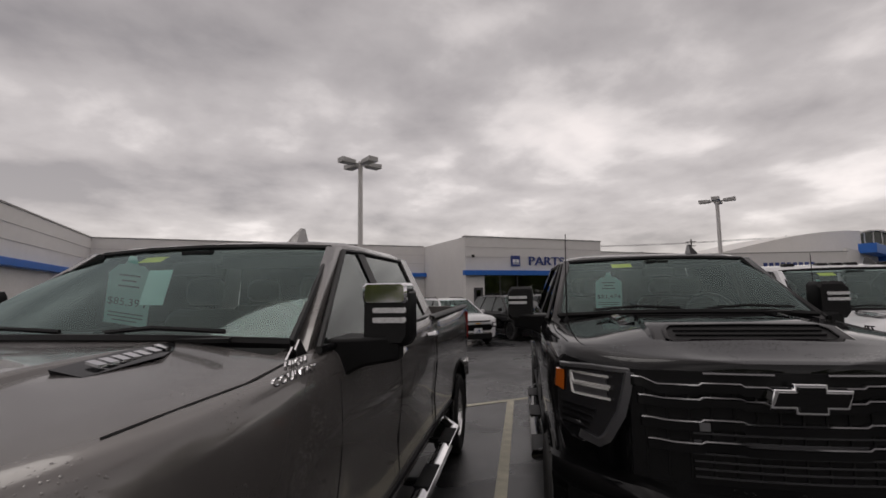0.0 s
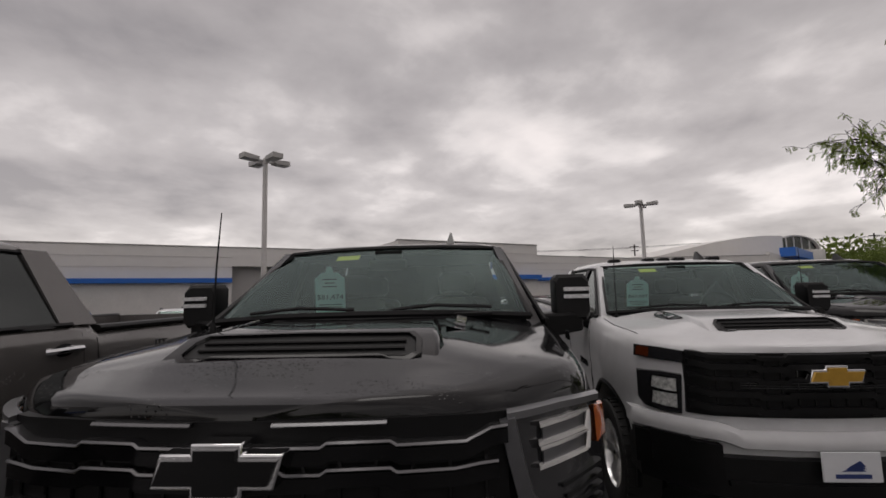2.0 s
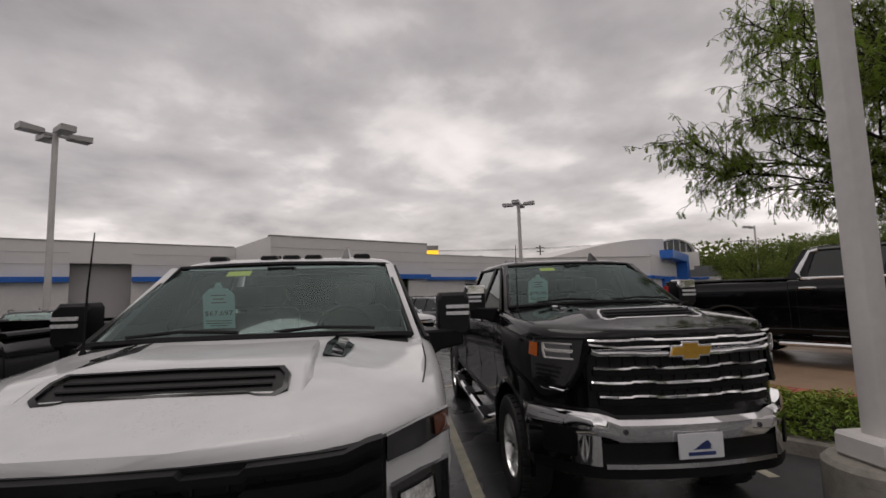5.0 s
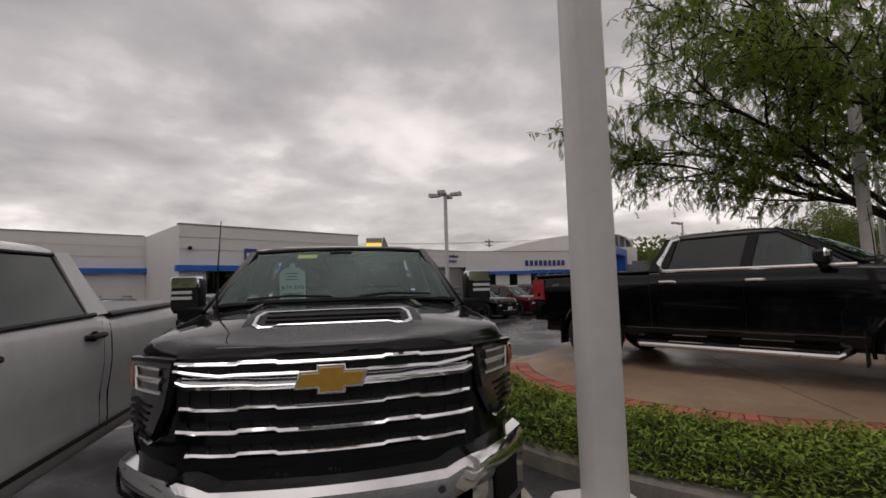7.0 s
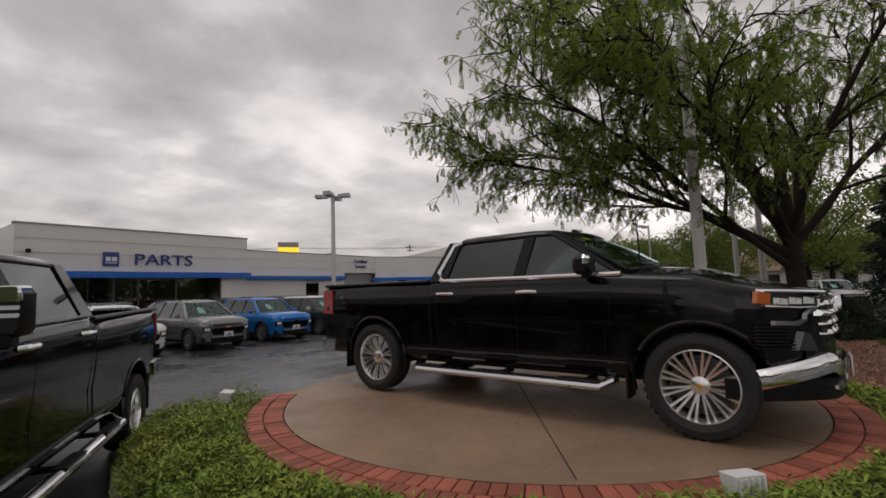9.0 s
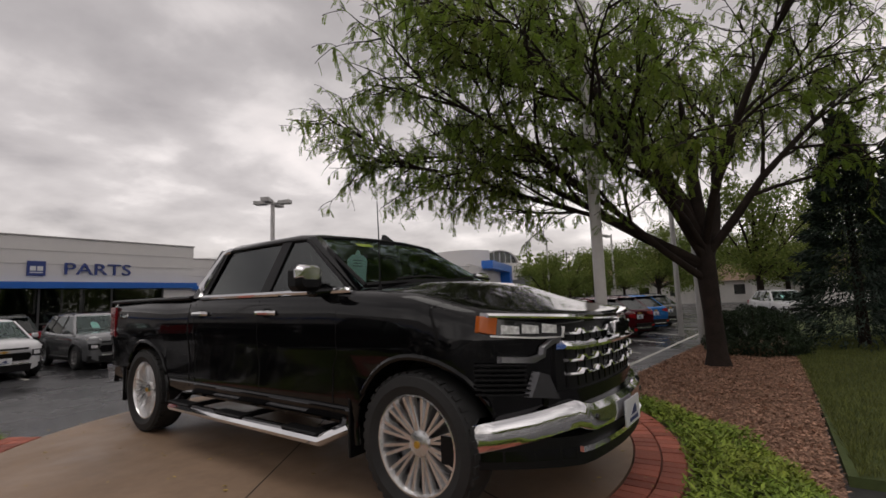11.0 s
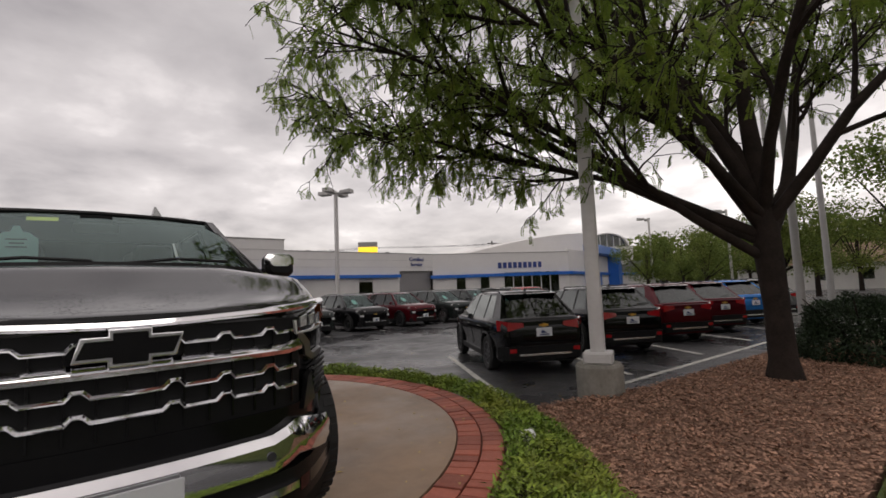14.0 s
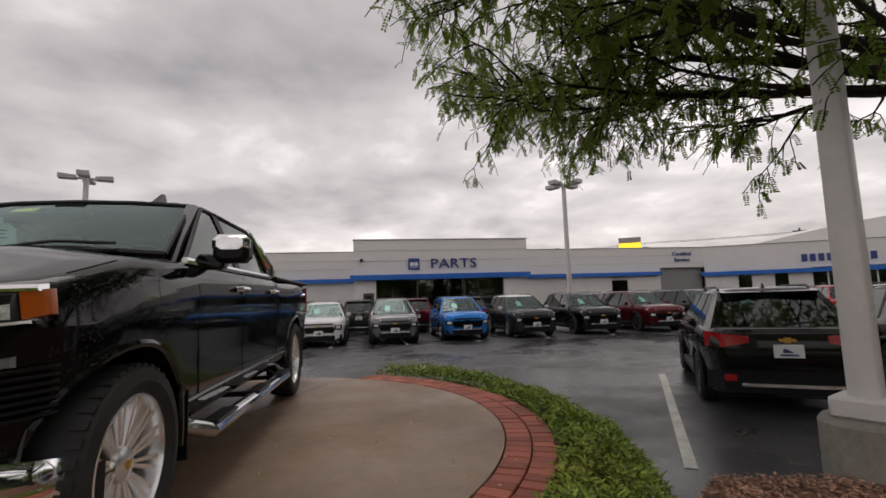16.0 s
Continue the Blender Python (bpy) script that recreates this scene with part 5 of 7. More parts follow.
def front(truck, grille, body_mat, heavy, up, HF, sect):
    """Grille, lamps, badge and bumper on the nose; the plan is bowed back at the corners."""
    bow = nose_bow(heavy)

    def sheet(nm, x0, x1, z0, z1, y, thick, mtl, label="", n=10, parent=None, zs=None, lean=0.0):
        """A slab that follows the bowed nose; y is how far its face stands proud (negative: forward)."""
        rings = []
        for k in range(n + 1):
            x = x0 + (x1 - x0) * k / n
            a, b = (z0, z1) if zs is None else (z0 + zs(x), z1 + zs(x))
            rings.append([(x, bow(x) + y, a), (x, bow(x) + y + lean, b), (x, bow(x) + y + thick, b), (x, bow(x) + y + thick, a)])
        return part(nm, Geo().loft(rings), mtl, parent or truck, label, 35)

    def band(nm, path, width, y, thick, mtl, parent=None, label="", close=False, lean=None):
        """A flat rod along points (x, z) of the nose, mitred at its bends."""
        p = [Vector(q) for q in path]
        if mtl in (CHROME, BRIGHT_EDGE) and lean is None and not close:
            lean = 0.55
        w = width if isinstance(width, (list, tuple)) else [width] * len(p)
        rings = []
        for i, q in enumerate(p):
            a = p[i - 1] if i or close else q
            b = p[(i + 1) % len(p)] if i < len(p) - 1 or close else q
            da, db = (q - a), (b - q)
            d = (da.normalized() if da.length else db.normalized()) + (db.normalized() if db.length else da.normalized())
            d.normalize()
            o = Vector((-d.y, d.x)) * w[i] / 2
            o = o if o.y > 0 or lean is None else -o
            c0, c1 = q + o, q - o
            f, r = bow(q.x) + y, bow(q.x) + y + thick
            m = 0.8
            rings.append([(c0.x, r, c0.y), (q.x + o.x * m, f + (lean or 0.0) * w[i], q.y + o.y * m), (q.x - o.x * 0.15, f, q.y - o.y * 0.15), (q.x - o.x * m, f + (lean or 0.0) * 0.5 * w[i], q.y - o.y * m), (c1.x, r, c1.y)])
        if close:
            rings.append(rings[0])
        return part(nm, Geo().loft(rings, True, not close), mtl, parent or truck, label, 35)

    def panel(nm, outline, y, thick, mtl, parent=None, label=""):
        """A lobed plate on the nose: its outline in (x, z), fanned from the middle."""
        n = len(outline)
        cx, cz = sum(p[0] for p in outline) / n, sum(p[1] for p in outline) / n
        v = [(cx, bow(cx) + y, cz)] + [(cx + (x - cx) * 0.96, bow(x) + y, cz + (z - cz) * 0.96) for x, z in outline] + [(x, bow(x) + y + thick, z) for x, z in outline]
        f = [(0, 1 + i, 1 + (i + 1) % n) for i in range(n)] + [(1 + i, 1 + (i + 1) % n, 1 + n + (i + 1) % n, 1 + n + i) for i in range(n)]
        return part(nm, Geo().add(v, f), mtl, parent or truck, label, 40)

    def dense(pts, step=0.05):
        out = []
        for a, b in zip(pts, pts[1:]):
            k = max(1, int(math.hypot(b[0] - a[0], b[1] - a[1]) / step))
            out += [(a[0] + (b[0] - a[0]) * i / k, a[1] + (b[1] - a[1]) * i / k) for i in range(k)]
        return out + [pts[-1]]

    def both(pts):
        """A half outline from the middle outwards, mirrored into a whole one."""
        return [(-x, z) for x, z in reversed(pts) if x > 1e-6] + pts

    def kinked(z, w, up_=0.012, tip=0.02):
        """A grille bar: a raised stretch on each side, its ends swept up."""
        return both(dense([(0.0, z), (0.22, z), (0.235, z + up_), (0.38, z + up_), (0.395, z), (w - 0.10, z), (w - 0.04, z + tip), (w, z + tip)], 0.08))

    def toothed(z, w):
        """A chrome bar with a row of small teeth."""
        pts = [(0.0, z)]
        x = 0.10
        while x + 0.09 < w:
            pts += [(x, z), (x + 0.022, z + 0.022), (x + 0.052, z + 0.022), (x + 0.07, z)]
            x += 0.175
        return both(dense(pts + [(w, z + 0.004)], 0.07))
    gw = {"work": 0.745, "ltz": 0.65}.get(grille, 0.655)
    gb, gt = (0.945, HF - 0.028) if heavy else (0.74, 1.115)
    G = sheet("grille", -gw, gw, gb, gt, -0.004, 0.03, MATT_BLACK, "black grille mesh behind the bars", 24)
    for k in range(15):
        x = -0.60 + 0.0857 * k
        sheet("lattice", x - 0.004, x + 0.004, gb + 0.02, gt - 0.05, -0.010, 0.01, GLOSS_BLACK, "", 1, G)
    if grille == "black":
        for s in (1, -1):
            band("bar_highlight", [(s * x, HF - 0.034) for x in (0.10, 0.2, 0.3, 0.37)], 0.012, -0.024, 0.03, BRIGHT_EDGE, G)
        for dz, w in ((0.082, 0.655), (0.142, 0.63), (0.235, 0.62), (0.325, 0.60)):
            path = kinked(HF - dz, w, 0.010, 0.026 if dz < 0.1 else 0.008)
            band("grille_bar", [(x, z - 0.024) for x, z in path], 0.042, -0.034, 0.05, GLOSS_BLACK, G)
            # reflection on the bar's top edge, built as a thin brighter strip
            band("bar_highlight", path, 0.010, -0.040, 0.04, BRIGHT_EDGE, G)
        for k in range(7):
            z = HF - 0.47 + 0.032 * k + (0.02 if k > 3 else 0.0)
            sheet("radiator_fin", -0.42, 0.42, z, z + 0.009, -0.016, 0.02, GRAPHITE, "", 12, G)
        for s in (1, -1):
            sheet("grille_camera", s * 0.36, s * 0.40, HF - 0.27, HF - 0.235, -0.040, 0.03, SATIN, "", 2, G)
    elif grille == "chrome":
        band("grille_bar", kinked(HF - 0.050, 0.655, 0.006, 0.002), 0.018, -0.045, 0.05, CHROME, G, "thin chrome grille bar")
        band("grille_bar", both(dense([(0.0, HF - 0.136), (0.30, HF - 0.136), (0.36, HF - 0.130), (0.60, HF - 0.130), (0.64, HF - 0.116)], 0.08)), 0.058, -0.066, 0.07, CHROME, G, "broad chrome centre bar")
        band("grille_bar", both(dense([(0.0, HF - 0.094), (0.40, HF - 0.094), (0.46, HF - 0.098), (0.655, HF - 0.076)], 0.08)), 0.016, -0.062, 0.06, CHROME, G, "thin chrome grille bar")
        for dz, w in ((0.237, 0.63), (0.333, 0.645), (0.428, 0.60)):
            band("grille_bar", kinked(HF - dz, w, 0.008, 0.004), 0.020, -0.046, 0.05, CHROME, G, "thin chrome grille bar")
            sheet("bar_shelf", -w, w, HF - dz - 0.05, HF - dz - 0.012, -0.030, 0.03, GLOSS_BLACK, "", 16, G)
    elif grille == "work":
        for dz, t in ((0.03, 0.03), (0.085, 0.045), (0.165, 0.03), (0.245, 0.045), (0.33, 0.05)):
            band("grille_bar", kinked(HF - dz - t / 2, 0.735, -0.014, 0.014), t, -0.036, 0.04, MATT_BLACK, G)
        for k in range(4):
            sheet("radiator_fin", -0.48, 0.48, HF - 0.232 + 0.014 * k, HF - 0.228 + 0.014 * k, -0.016, 0.02, GRAPHITE, "", 12, G)
    else:
        def strip_z(a):
            return 1.132 + 0.045 * (a / 0.86) ** 1.5
        band("grille_bar", both([(0.09 * k, strip_z(0.09 * k)) for k in range(11)]), 0.030, -0.040, 0.06, CHROME, G, "chrome strip over the lamps")
        band("grille_bar", toothed(1.058, 0.60), 0.016, -0.040, 0.05, CHROME, G, "toothed chrome grille bar")
        band("grille_bar", both(dense([(0.0, 0.992), (0.56, 0.992), (0.64, 1.000)], 0.08)), 0.056, -0.064, 0.08, CHROME, G, "broad chrome centre bar")
        for z, w in ((0.908, 0.61), (0.832, 0.61)):
            band("grille_bar", toothed(z, w), 0.018, -0.046, 0.05, CHROME, G, "toothed chrome grille bar")
        sheet("lower_fascia", -0.70, 0.70, 0.655, 0.745, -0.020, 0.03, GLOSS_BLACK, "", 16, G)
    zc = {"black": HF - 0.117, "chrome": HF - 0.124, "work": HF - 0.150, "ltz": 1.062}[grille]
    bw, bh = (0.285, 0.098) if heavy else (0.29, 0.10)
    fy = bow(0)
    bt = part("badge", bowtie(0, zc, bw, bh, fy - 0.078, fy - 0.02, 0.012), CHROME, truck, "bow-tie shaped badge with a chrome rim", 35, 0.004)
    part("badge_face", bowtie(0, zc, bw, bh, fy - 0.086, fy - 0.074), GOLD if grille in ("work", "chrome") else GLOSS_BLACK, bt)
    for s in (1, -1):
        def at(pts, base=HF):
            return [(s * x, base + z) for x, z in pts]
        if grille in ("black", "chrome"):
            tm = SATIN if grille == "black" else GLOSS_BLACK
            panel("marker_lamp", at([(0.928, -0.185), (0.922, -0.075), (0.960, -0.08), (0.968, -0.17)]), -0.014, 0.03, AMBER, None, "amber side marker lamp")
            hl = panel("headlamp", at([(0.66, -0.045), (0.80, -0.035), (0.93, -0.04), (0.955, -0.10), (0.955, -0.34), (0.90, -0.41), (0.82, -0.42), (0.75, -0.33), (0.69, -0.20)]), -0.012, 0.03, LENS_DARK, None, "clear headlamp with stacked light bars")
            for z0, z1 in ((-0.122, -0.078), (-0.180, -0.134)):
                panel("lens_block", at([(0.745, z0), (0.745, z1), (0.815, z1), (0.885, z1), (0.885, z0), (0.815, z0)]), -0.018, 0.01, SATIN, hl)
                band("light_bar", dense(at([(0.735, z0), (0.885, z0), (0.895, z1), (0.740, z1)]), 0.04), 0.012, -0.030, 0.02, LED_BAR, hl)
            band("light_bar", at([(0.890, -0.180), (0.896, -0.13), (0.896, -0.078)]), 0.013, -0.030, 0.02, LED_BAR, hl)
            band("lamp_trim", dense(at([(0.655, -0.045), (0.672, -0.14), (0.695, -0.24), (0.755, -0.365), (0.79, -0.392), (0.865, -0.372)]), 0.04), 0.045 if grille == "black" else 0.036, -0.030, 0.04, tm, hl, "satin silver hooked lamp surround" if grille == "black" else "")
            band("lamp_trim", dense(at([(0.655, -0.040), (0.80, -0.040), (0.94, -0.052)]), 0.04), 0.022, -0.028, 0.04, tm, hl)
            if grille == "chrome":
                band("lamp_trim", dense(at([(0.775, -0.385), (0.80, -0.402), (0.87, -0.385)]), 0.04), 0.018, -0.036, 0.02, CHROME, hl)
            for k in range(4):
                band("vent_slat", dense(at([(0.80 + 0.012 * (3 - k), -0.345 + 0.032 * k), (0.94, -0.335 + 0.032 * k)]), 0.04), 0.012, -0.022, 0.02, GLOSS_BLACK, hl)
        elif grille == "work":
            mk = panel("marker_housing", at([(0.745, -0.10), (0.745, -0.025), (0.85, -0.012), (0.96, -0.01), (0.965, -0.088), (0.85, -0.098)]), -0.010, 0.03, LENS_DARK)
            panel("side_marker", at([(0.905, -0.082), (0.90, -0.022), (0.955, -0.018), (0.962, -0.078)]), -0.016, 0.02, AMBER_DARK, mk)
            hl = panel("headlamp", at([(0.765, -0.42), (0.755, -0.17), (0.85, -0.165), (0.955, -0.175), (0.955, -0.36), (0.93, -0.41), (0.85, -0.425)]), -0.010, 0.03, LENS_DARK, None, "stacked square headlamp in a black housing")
            for z0, z1 in ((-0.385, -0.295), (-0.285, -0.20)):
                panel("lens_block", at([(0.785, z0), (0.785, z1), (0.84, z1), (0.895, z1), (0.905, z0 + 0.01), (0.84, z0)]), -0.016, 0.012, REFLECTOR, hl, "faceted silver lamp reflector")
                band("lamp_rim", dense(at([(0.785, z0), (0.785, z1), (0.895, z1), (0.905, z0)]), 0.04), 0.008, -0.020, 0.01, GLOSS_BLACK, hl)
        else:
            hl = panel("headlamp", at([(0.62, 1.045), (0.62, 1.10), (0.74, 1.135), (0.87, 1.160), (0.885, 1.065), (0.75, 1.048)], 0.0), -0.018, 0.04, LENS_DARK, None, "thin clear headlamp with an amber corner")
            for x in (0.68, 0.755, 0.825):
                panel("lens_block", at([(x - 0.028, 1.068), (x - 0.028, 1.112), (x + 0.026, 1.124), (x + 0.028, 1.072)], 0.0), -0.026, 0.012, REFLECTOR, hl)
            band("light_bar", dense(at([(0.615, 1.102), (0.625, 1.044), (0.75, 1.046), (0.885, 1.062)], 0.0), 0.04), 0.012, -0.030, 0.02, LED_BAR, hl)
            panel("side_marker", at([(0.872, 1.068), (0.865, 1.165), (0.912, 1.178), (0.918, 1.085)], 0.0), -0.020, 0.04, AMBER, hl, "amber corner marker")
            band("lamp_bracket", dense(at([(0.635, 1.030), (0.67, 1.020), (0.705, 0.985), (0.71, 0.945), (0.75, 0.922), (0.86, 0.930)], 0.0), 0.03), 0.038, -0.026, 0.03, SATIN, hl, "satin hooked bracket under the lamp")
            for k in range(7):
                band("vent_slat", dense(at([(0.775, 0.735 + 0.027 * k), (0.93, 0.742 + 0.027 * k)], 0.0), 0.04), 0.012, -0.022, 0.03, MATT_BLACK, hl)
            panel("fog_surround", at([(0.66, 0.705), (0.70, 0.84), (0.735, 0.86), (0.77, 0.72)], 0.0), -0.034, 0.05, GRAPHITE, hl)
    # bumper
    bt_, bb_ = (0.915, 0.60) if heavy else (0.695, 0.45)
    bm_ = {"black": GLOSS_BLACK, "work": body_mat, "chrome": CHROME, "ltz": CHROME}[grille]
    rings = []
    bk = 0.75 if grille == "work" else 1.05
    for k in range(33):
        x = (-1.0 + 2.0 * k / 32) * (1.0 if heavy else 0.97)
        a = abs(x)
        dip = 0.04 * max(0.0, 1 - max(0.0, (a - 0.50) / 0.10)) if a < 0.60 else 0.0
        y = bow(x) - (0.055 if grille == "work" else 0.085)
        t = bt_ - dip - (0.0 if heavy else 0.115 * max(0.0, (a - 0.62) / 0.35))
        rings.append([(x, y + 0.035, t), (x, y + 0.004, t - 0.03), (x, y, t - 0.09 * bk), (x, y + 0.006, t - 0.13 * bk), (x, y + 0.02, t - 0.14 * bk), (x, y + 0.15, t - 0.14 * bk), (x, y + 0.15, t)])
    bump = part("front_bumper", Geo().loft(rings), bm_, truck, "polished chrome front bumper" if bm_ == CHROME else "", 40)
    sheet("bumper_lower", -0.98, 0.98, bb_ - 0.10, bt_ - 0.19, -0.06, 0.2, MATT_BLACK, "", 20, bump)
    for s in (1, -1):
        if not heavy:
            sheet("bumper_corner", s * 0.62, s * 0.95, bb_ - 0.06, bt_ - 0.25, -0.060, 0.06, GLOSS_BLACK, "", 8, bump)
            part("sensor", Geo().lathe([(0.0, -0.006), (0.018, -0.006), (0.018, 0.0), (0.0, 0.0)], 12, Matrix.Translation((s * 0.47, bow(0.47) - 0.084, bt_ - 0.11)), "y"), GRAPHITE, bump)
            continue
        sheet("bumper_corner", s * 0.62, s * 1.0, bb_ - 0.02, bt_ - 0.12, -0.072, 0.06, MATT_BLACK if grille == "work" else bm_, "", 8, bump)
        sheet("fog_opening", s * 0.76, s * 0.93, bb_ + 0.03, bt_ - 0.10, -0.085, 0.03, MATT_BLACK, "", 5, bump)
        if grille == "work":
            continue
        part("sensor", Geo().lathe([(0.0, -0.006), (0.018, -0.006), (0.018, 0.0), (0.0, 0.0)], 12, Matrix.Translation((s * 0.47, bow(0.47) - 0.084, bt_ - 0.11)), "y"), GRAPHITE if bm_ == CHROME else GLOSS_BLACK, bump)
    sheet("lower_strip", -0.60, 0.60, bb_ - 0.03, bb_ + 0.0, -0.08, 0.05, bm_ if bm_ == CHROME else MATT_BLACK, "", 16, bump)
    plate(truck, bow(0) - 0.105, bt_ - (0.20 if heavy else 0.16))


def slot(i):
    return pose(NOSE[i][0], NOSE[i][1], 0, 0, 0, -33.5)


pickup("pickup_truck", "wet grey metallic heavy-duty pickup with chrome-capped towing mirrors", slot(0), True, GREY_PAINT, "black", POLISHED, "$85,394", trim_mat=GLOSS_BLACK, mirror_mat=CHROME, badge="HIGH\nCOUNTRY", antenna=False)
pickup("pickup_truck", "wet black heavy-duty pickup with black grille and hood scoop", slot(1), True, BLACK_PAINT, "black", DARK_ALLOY, "$81,474", badge="Z71")
pickup("pickup_truck", "white heavy-duty work pickup with black grille and gold badge", slot(2), True, WHITE_PAINT, "work", POLISHED, "$67,697", trim_mat=MATT_BLACK, badge="2500 HD", clearance=True, boards=False, up=0.085, rake=0.030)
pickup("pickup_truck", "black heavy-duty pickup with chrome grille bars and bumper", slot(3), True, BLACK_PAINT, "chrome", POLISHED, "$79,295", trim_mat=GLOSS_BLACK, mirror_mat=CHROME, badge="Z71")
pickup("pickup_truck", "glossy black pickup with chrome trim parked on the display pad", pose(17.70, -0.66, PAD_Z, 0, 0, -2.0), False, BLACK_PAINT, "ltz", POLISHED, "", "multi", CHROME, CHROME, badge="4X4", rake=0.0)

# ---- crossovers on the lot ----


def crossover(name, label, m, paint_mat, style="block", group="", roof_mat=None, tag=True, facing="front"):
    """A compact crossover: nose at y = 0, tail towards +y. style: block (upright) or swoop (sloping tail)."""
    car = thing(name, label, "car", group, m)
    L, H = (4.42, 1.64) if style == "block" else (4.54, 1.58)
    FA, RA, R = 0.86, L - 0.92, 0.345
    roof_mat = roof_mat or paint_mat
    hood = 1.02 if style == "block" else 0.98
    belt = 1.06 if style == "block" else 1.03
    T = [(0.0, 0.62, 0.78, 0.0), (0.06, 0.74, hood - 0.13, 0.02), (0.16, 0.82, hood - 0.06, 0.03), (0.4, 0.87, hood - 0.02, 0.04), (0.86, 0.905, hood + 0.015, 0.045), (1.15, 0.90, belt - 0.02, 0.03), (1.4, 0.895, belt, 0.0), (2.4, 0.895, belt, 0.0), (3.3, 0.90, belt + 0.02, 0.0), (RA, 0.91, belt + 0.03, 0.0), (L - 0.35, 0.87, belt + 0.04, 0.0), (L - 0.12, 0.82, belt + 0.02, 0.0), (L - 0.02, 0.74, belt - 0.05, 0.0)]
    B = 0.24

    def sect(y):
        w, top, crown = lerp_table(T, y)
        return [(0, B), (w * 0.8, B), (w - 0.06, B + 0.02), (w - 0.025, B + 0.1), (w - 0.04, 0.5), (w - 0.015, 0.64), (w, 0.74), (w - 0.012, top - 0.14), (w - 0.035, top - 0.05), (w - 0.08, top - 0.005), (w * 0.72, top + 0.01 + crown * 0.5), (w * 0.4, top + 0.012 + crown), (0, top + 0.012 + crown)]
    ys = sorted(set([t[0] for t in T] + [0.03, 0.1, 0.26, 0.6, 1.9, 2.9, L - 0.2]))
    g = Geo().loft([[(x, y, z) for x, z in sect(y)] + [(-x, y, z) for x, z in reversed(sect(y)[1:-1])] for y in ys])
    body = part("body", g, paint_mat, car, "", 32)
    cut = Geo()
    for ya in (FA, RA):
        for sx in (1, -1):
            cut.prism([(ya + R * 1.2 * math.cos(a), R + R * 1.2 * math.sin(a) * (1 if math.sin(a) > 0 else 1.5)) for a in [2 * math.pi * k / 20 for k in range(20)]], 0.6 * sx, 1.2 * sx, "x")
    cut.box(-0.76, 0.76, 1.42, L - 0.5, 0.5, 1.7)
    cutter = new("cutter", mesh_of("cutter", cut, MATT_BLACK, 0))
    cutter.parent = car
    bo = body.modifiers.new("cut", "BOOLEAN")
    bo.operation, bo.object, bo.solver = "DIFFERENCE", cutter, "EXACT"
    bpy.context.view_layer.update()
    me = bpy.data.meshes.new_from_object(body.evaluated_get(bpy.context.evaluated_depsgraph_get()))
    body.modifiers.clear()
    body.data = me
    me.name = "body"
    me.polygons.foreach_set("use_smooth", [True] * len(me.polygons))
    me.set_sharp_from_angle(angle=radians(32))
    bpy.data.objects.remove(cutter)
    part("underbody", Geo().box(-0.62, 0.62, 0.3, L - 0.25, 0.19, 0.5), MATT_BLACK, car)

    def wside(y, z):
        w = lerp_table(T, y)[0]
        return w
    for ya in (FA, RA):
        for sx in (1, -1):
            path = []
            for k in range(15):
                a = math.pi * (-0.05 + 1.1 * k / 14)
                y, z = ya + R * 1.2 * math.cos(a), R + R * 1.2 * math.sin(a)
                path.append((sx * (wside(y, z) - 0.008), y, z))
            part("arch_trim", Geo().tube(path, 0.034, 6, 0.8), MATT_BLACK, car)
            w = tagged(new("wheel"), "")
            w.parent, w.location = car, (sx * 0.80, ya, R)
            h = 0.11
            part("tyre", Geo().lathe([(a, b * sx) for a, b in ((R * 0.64, -h * 0.8), (R * 0.9, -h), (R, -h * 0.6), (R, h * 0.6), (R * 0.9, h), (R * 0.64, h * 0.8))], 24, close=True), RUBBER, w)
            rg = Geo().lathe([(R * 0.64, h * 0.7 * sx), (R * 0.66, h * 0.82 * sx), (R * 0.6, h * 0.8 * sx), (R * 0.58, -h * 0.6 * sx)], 24, close=True)
            for k in range(10):
                mm = Matrix.Rotation(2 * math.pi * k / 10, 4, "X")
                rg.box(min(h * 0.45 * sx, h * 0.72 * sx), max(h * 0.45 * sx, h * 0.72 * sx), -0.016, 0.016, R * 0.05, R * 0.62, mm)
            part("rim", rg, DARK_ALLOY if paint_mat in (BLACK_PAINT, RED_PAINT) else POLISHED, w)
    # cabin: pillars, roof, glass
    xb, xr, zr = 0.82, 0.60, H - 0.09
    ab, at = 1.12, 1.86
    tb, tt = (L - 0.22, L - 0.55) if style == "block" else (L - 0.24, L - 0.78)
    xr2 = xr - 0.04

    def rr(z, w, y0, y1, c):
        return [(-w + c, y0 + 0.03, z), (0, y0, z), (w - c, y0 + 0.03, z), (w, y0 + c + 0.03, z), (w, (y0 + y1) / 2, z + 0.01), (w - 0.02, y1 - c, z), (w - c, y1, z), (0, y1 + 0.02, z), (-w + c, y1, z), (-w + 0.02, y1 - c, z), (-w, (y0 + y1) / 2, z + 0.01), (-w, y0 + c + 0.03, z)]
    part("roof", Geo().loft([rr(zr, xr + 0.012, at - 0.05, tt + 0.06, 0.1), rr(zr + 0.04, xr - 0.02, at + 0.02, tt + 0.03, 0.1), rr(zr + 0.075, xr - 0.12, at + 0.2, tt - 0.1, 0.1), rr(zr + 0.085, xr - 0.3, at + 0.5, tt - 0.4, 0.1)]), roof_mat, car, "", 40)
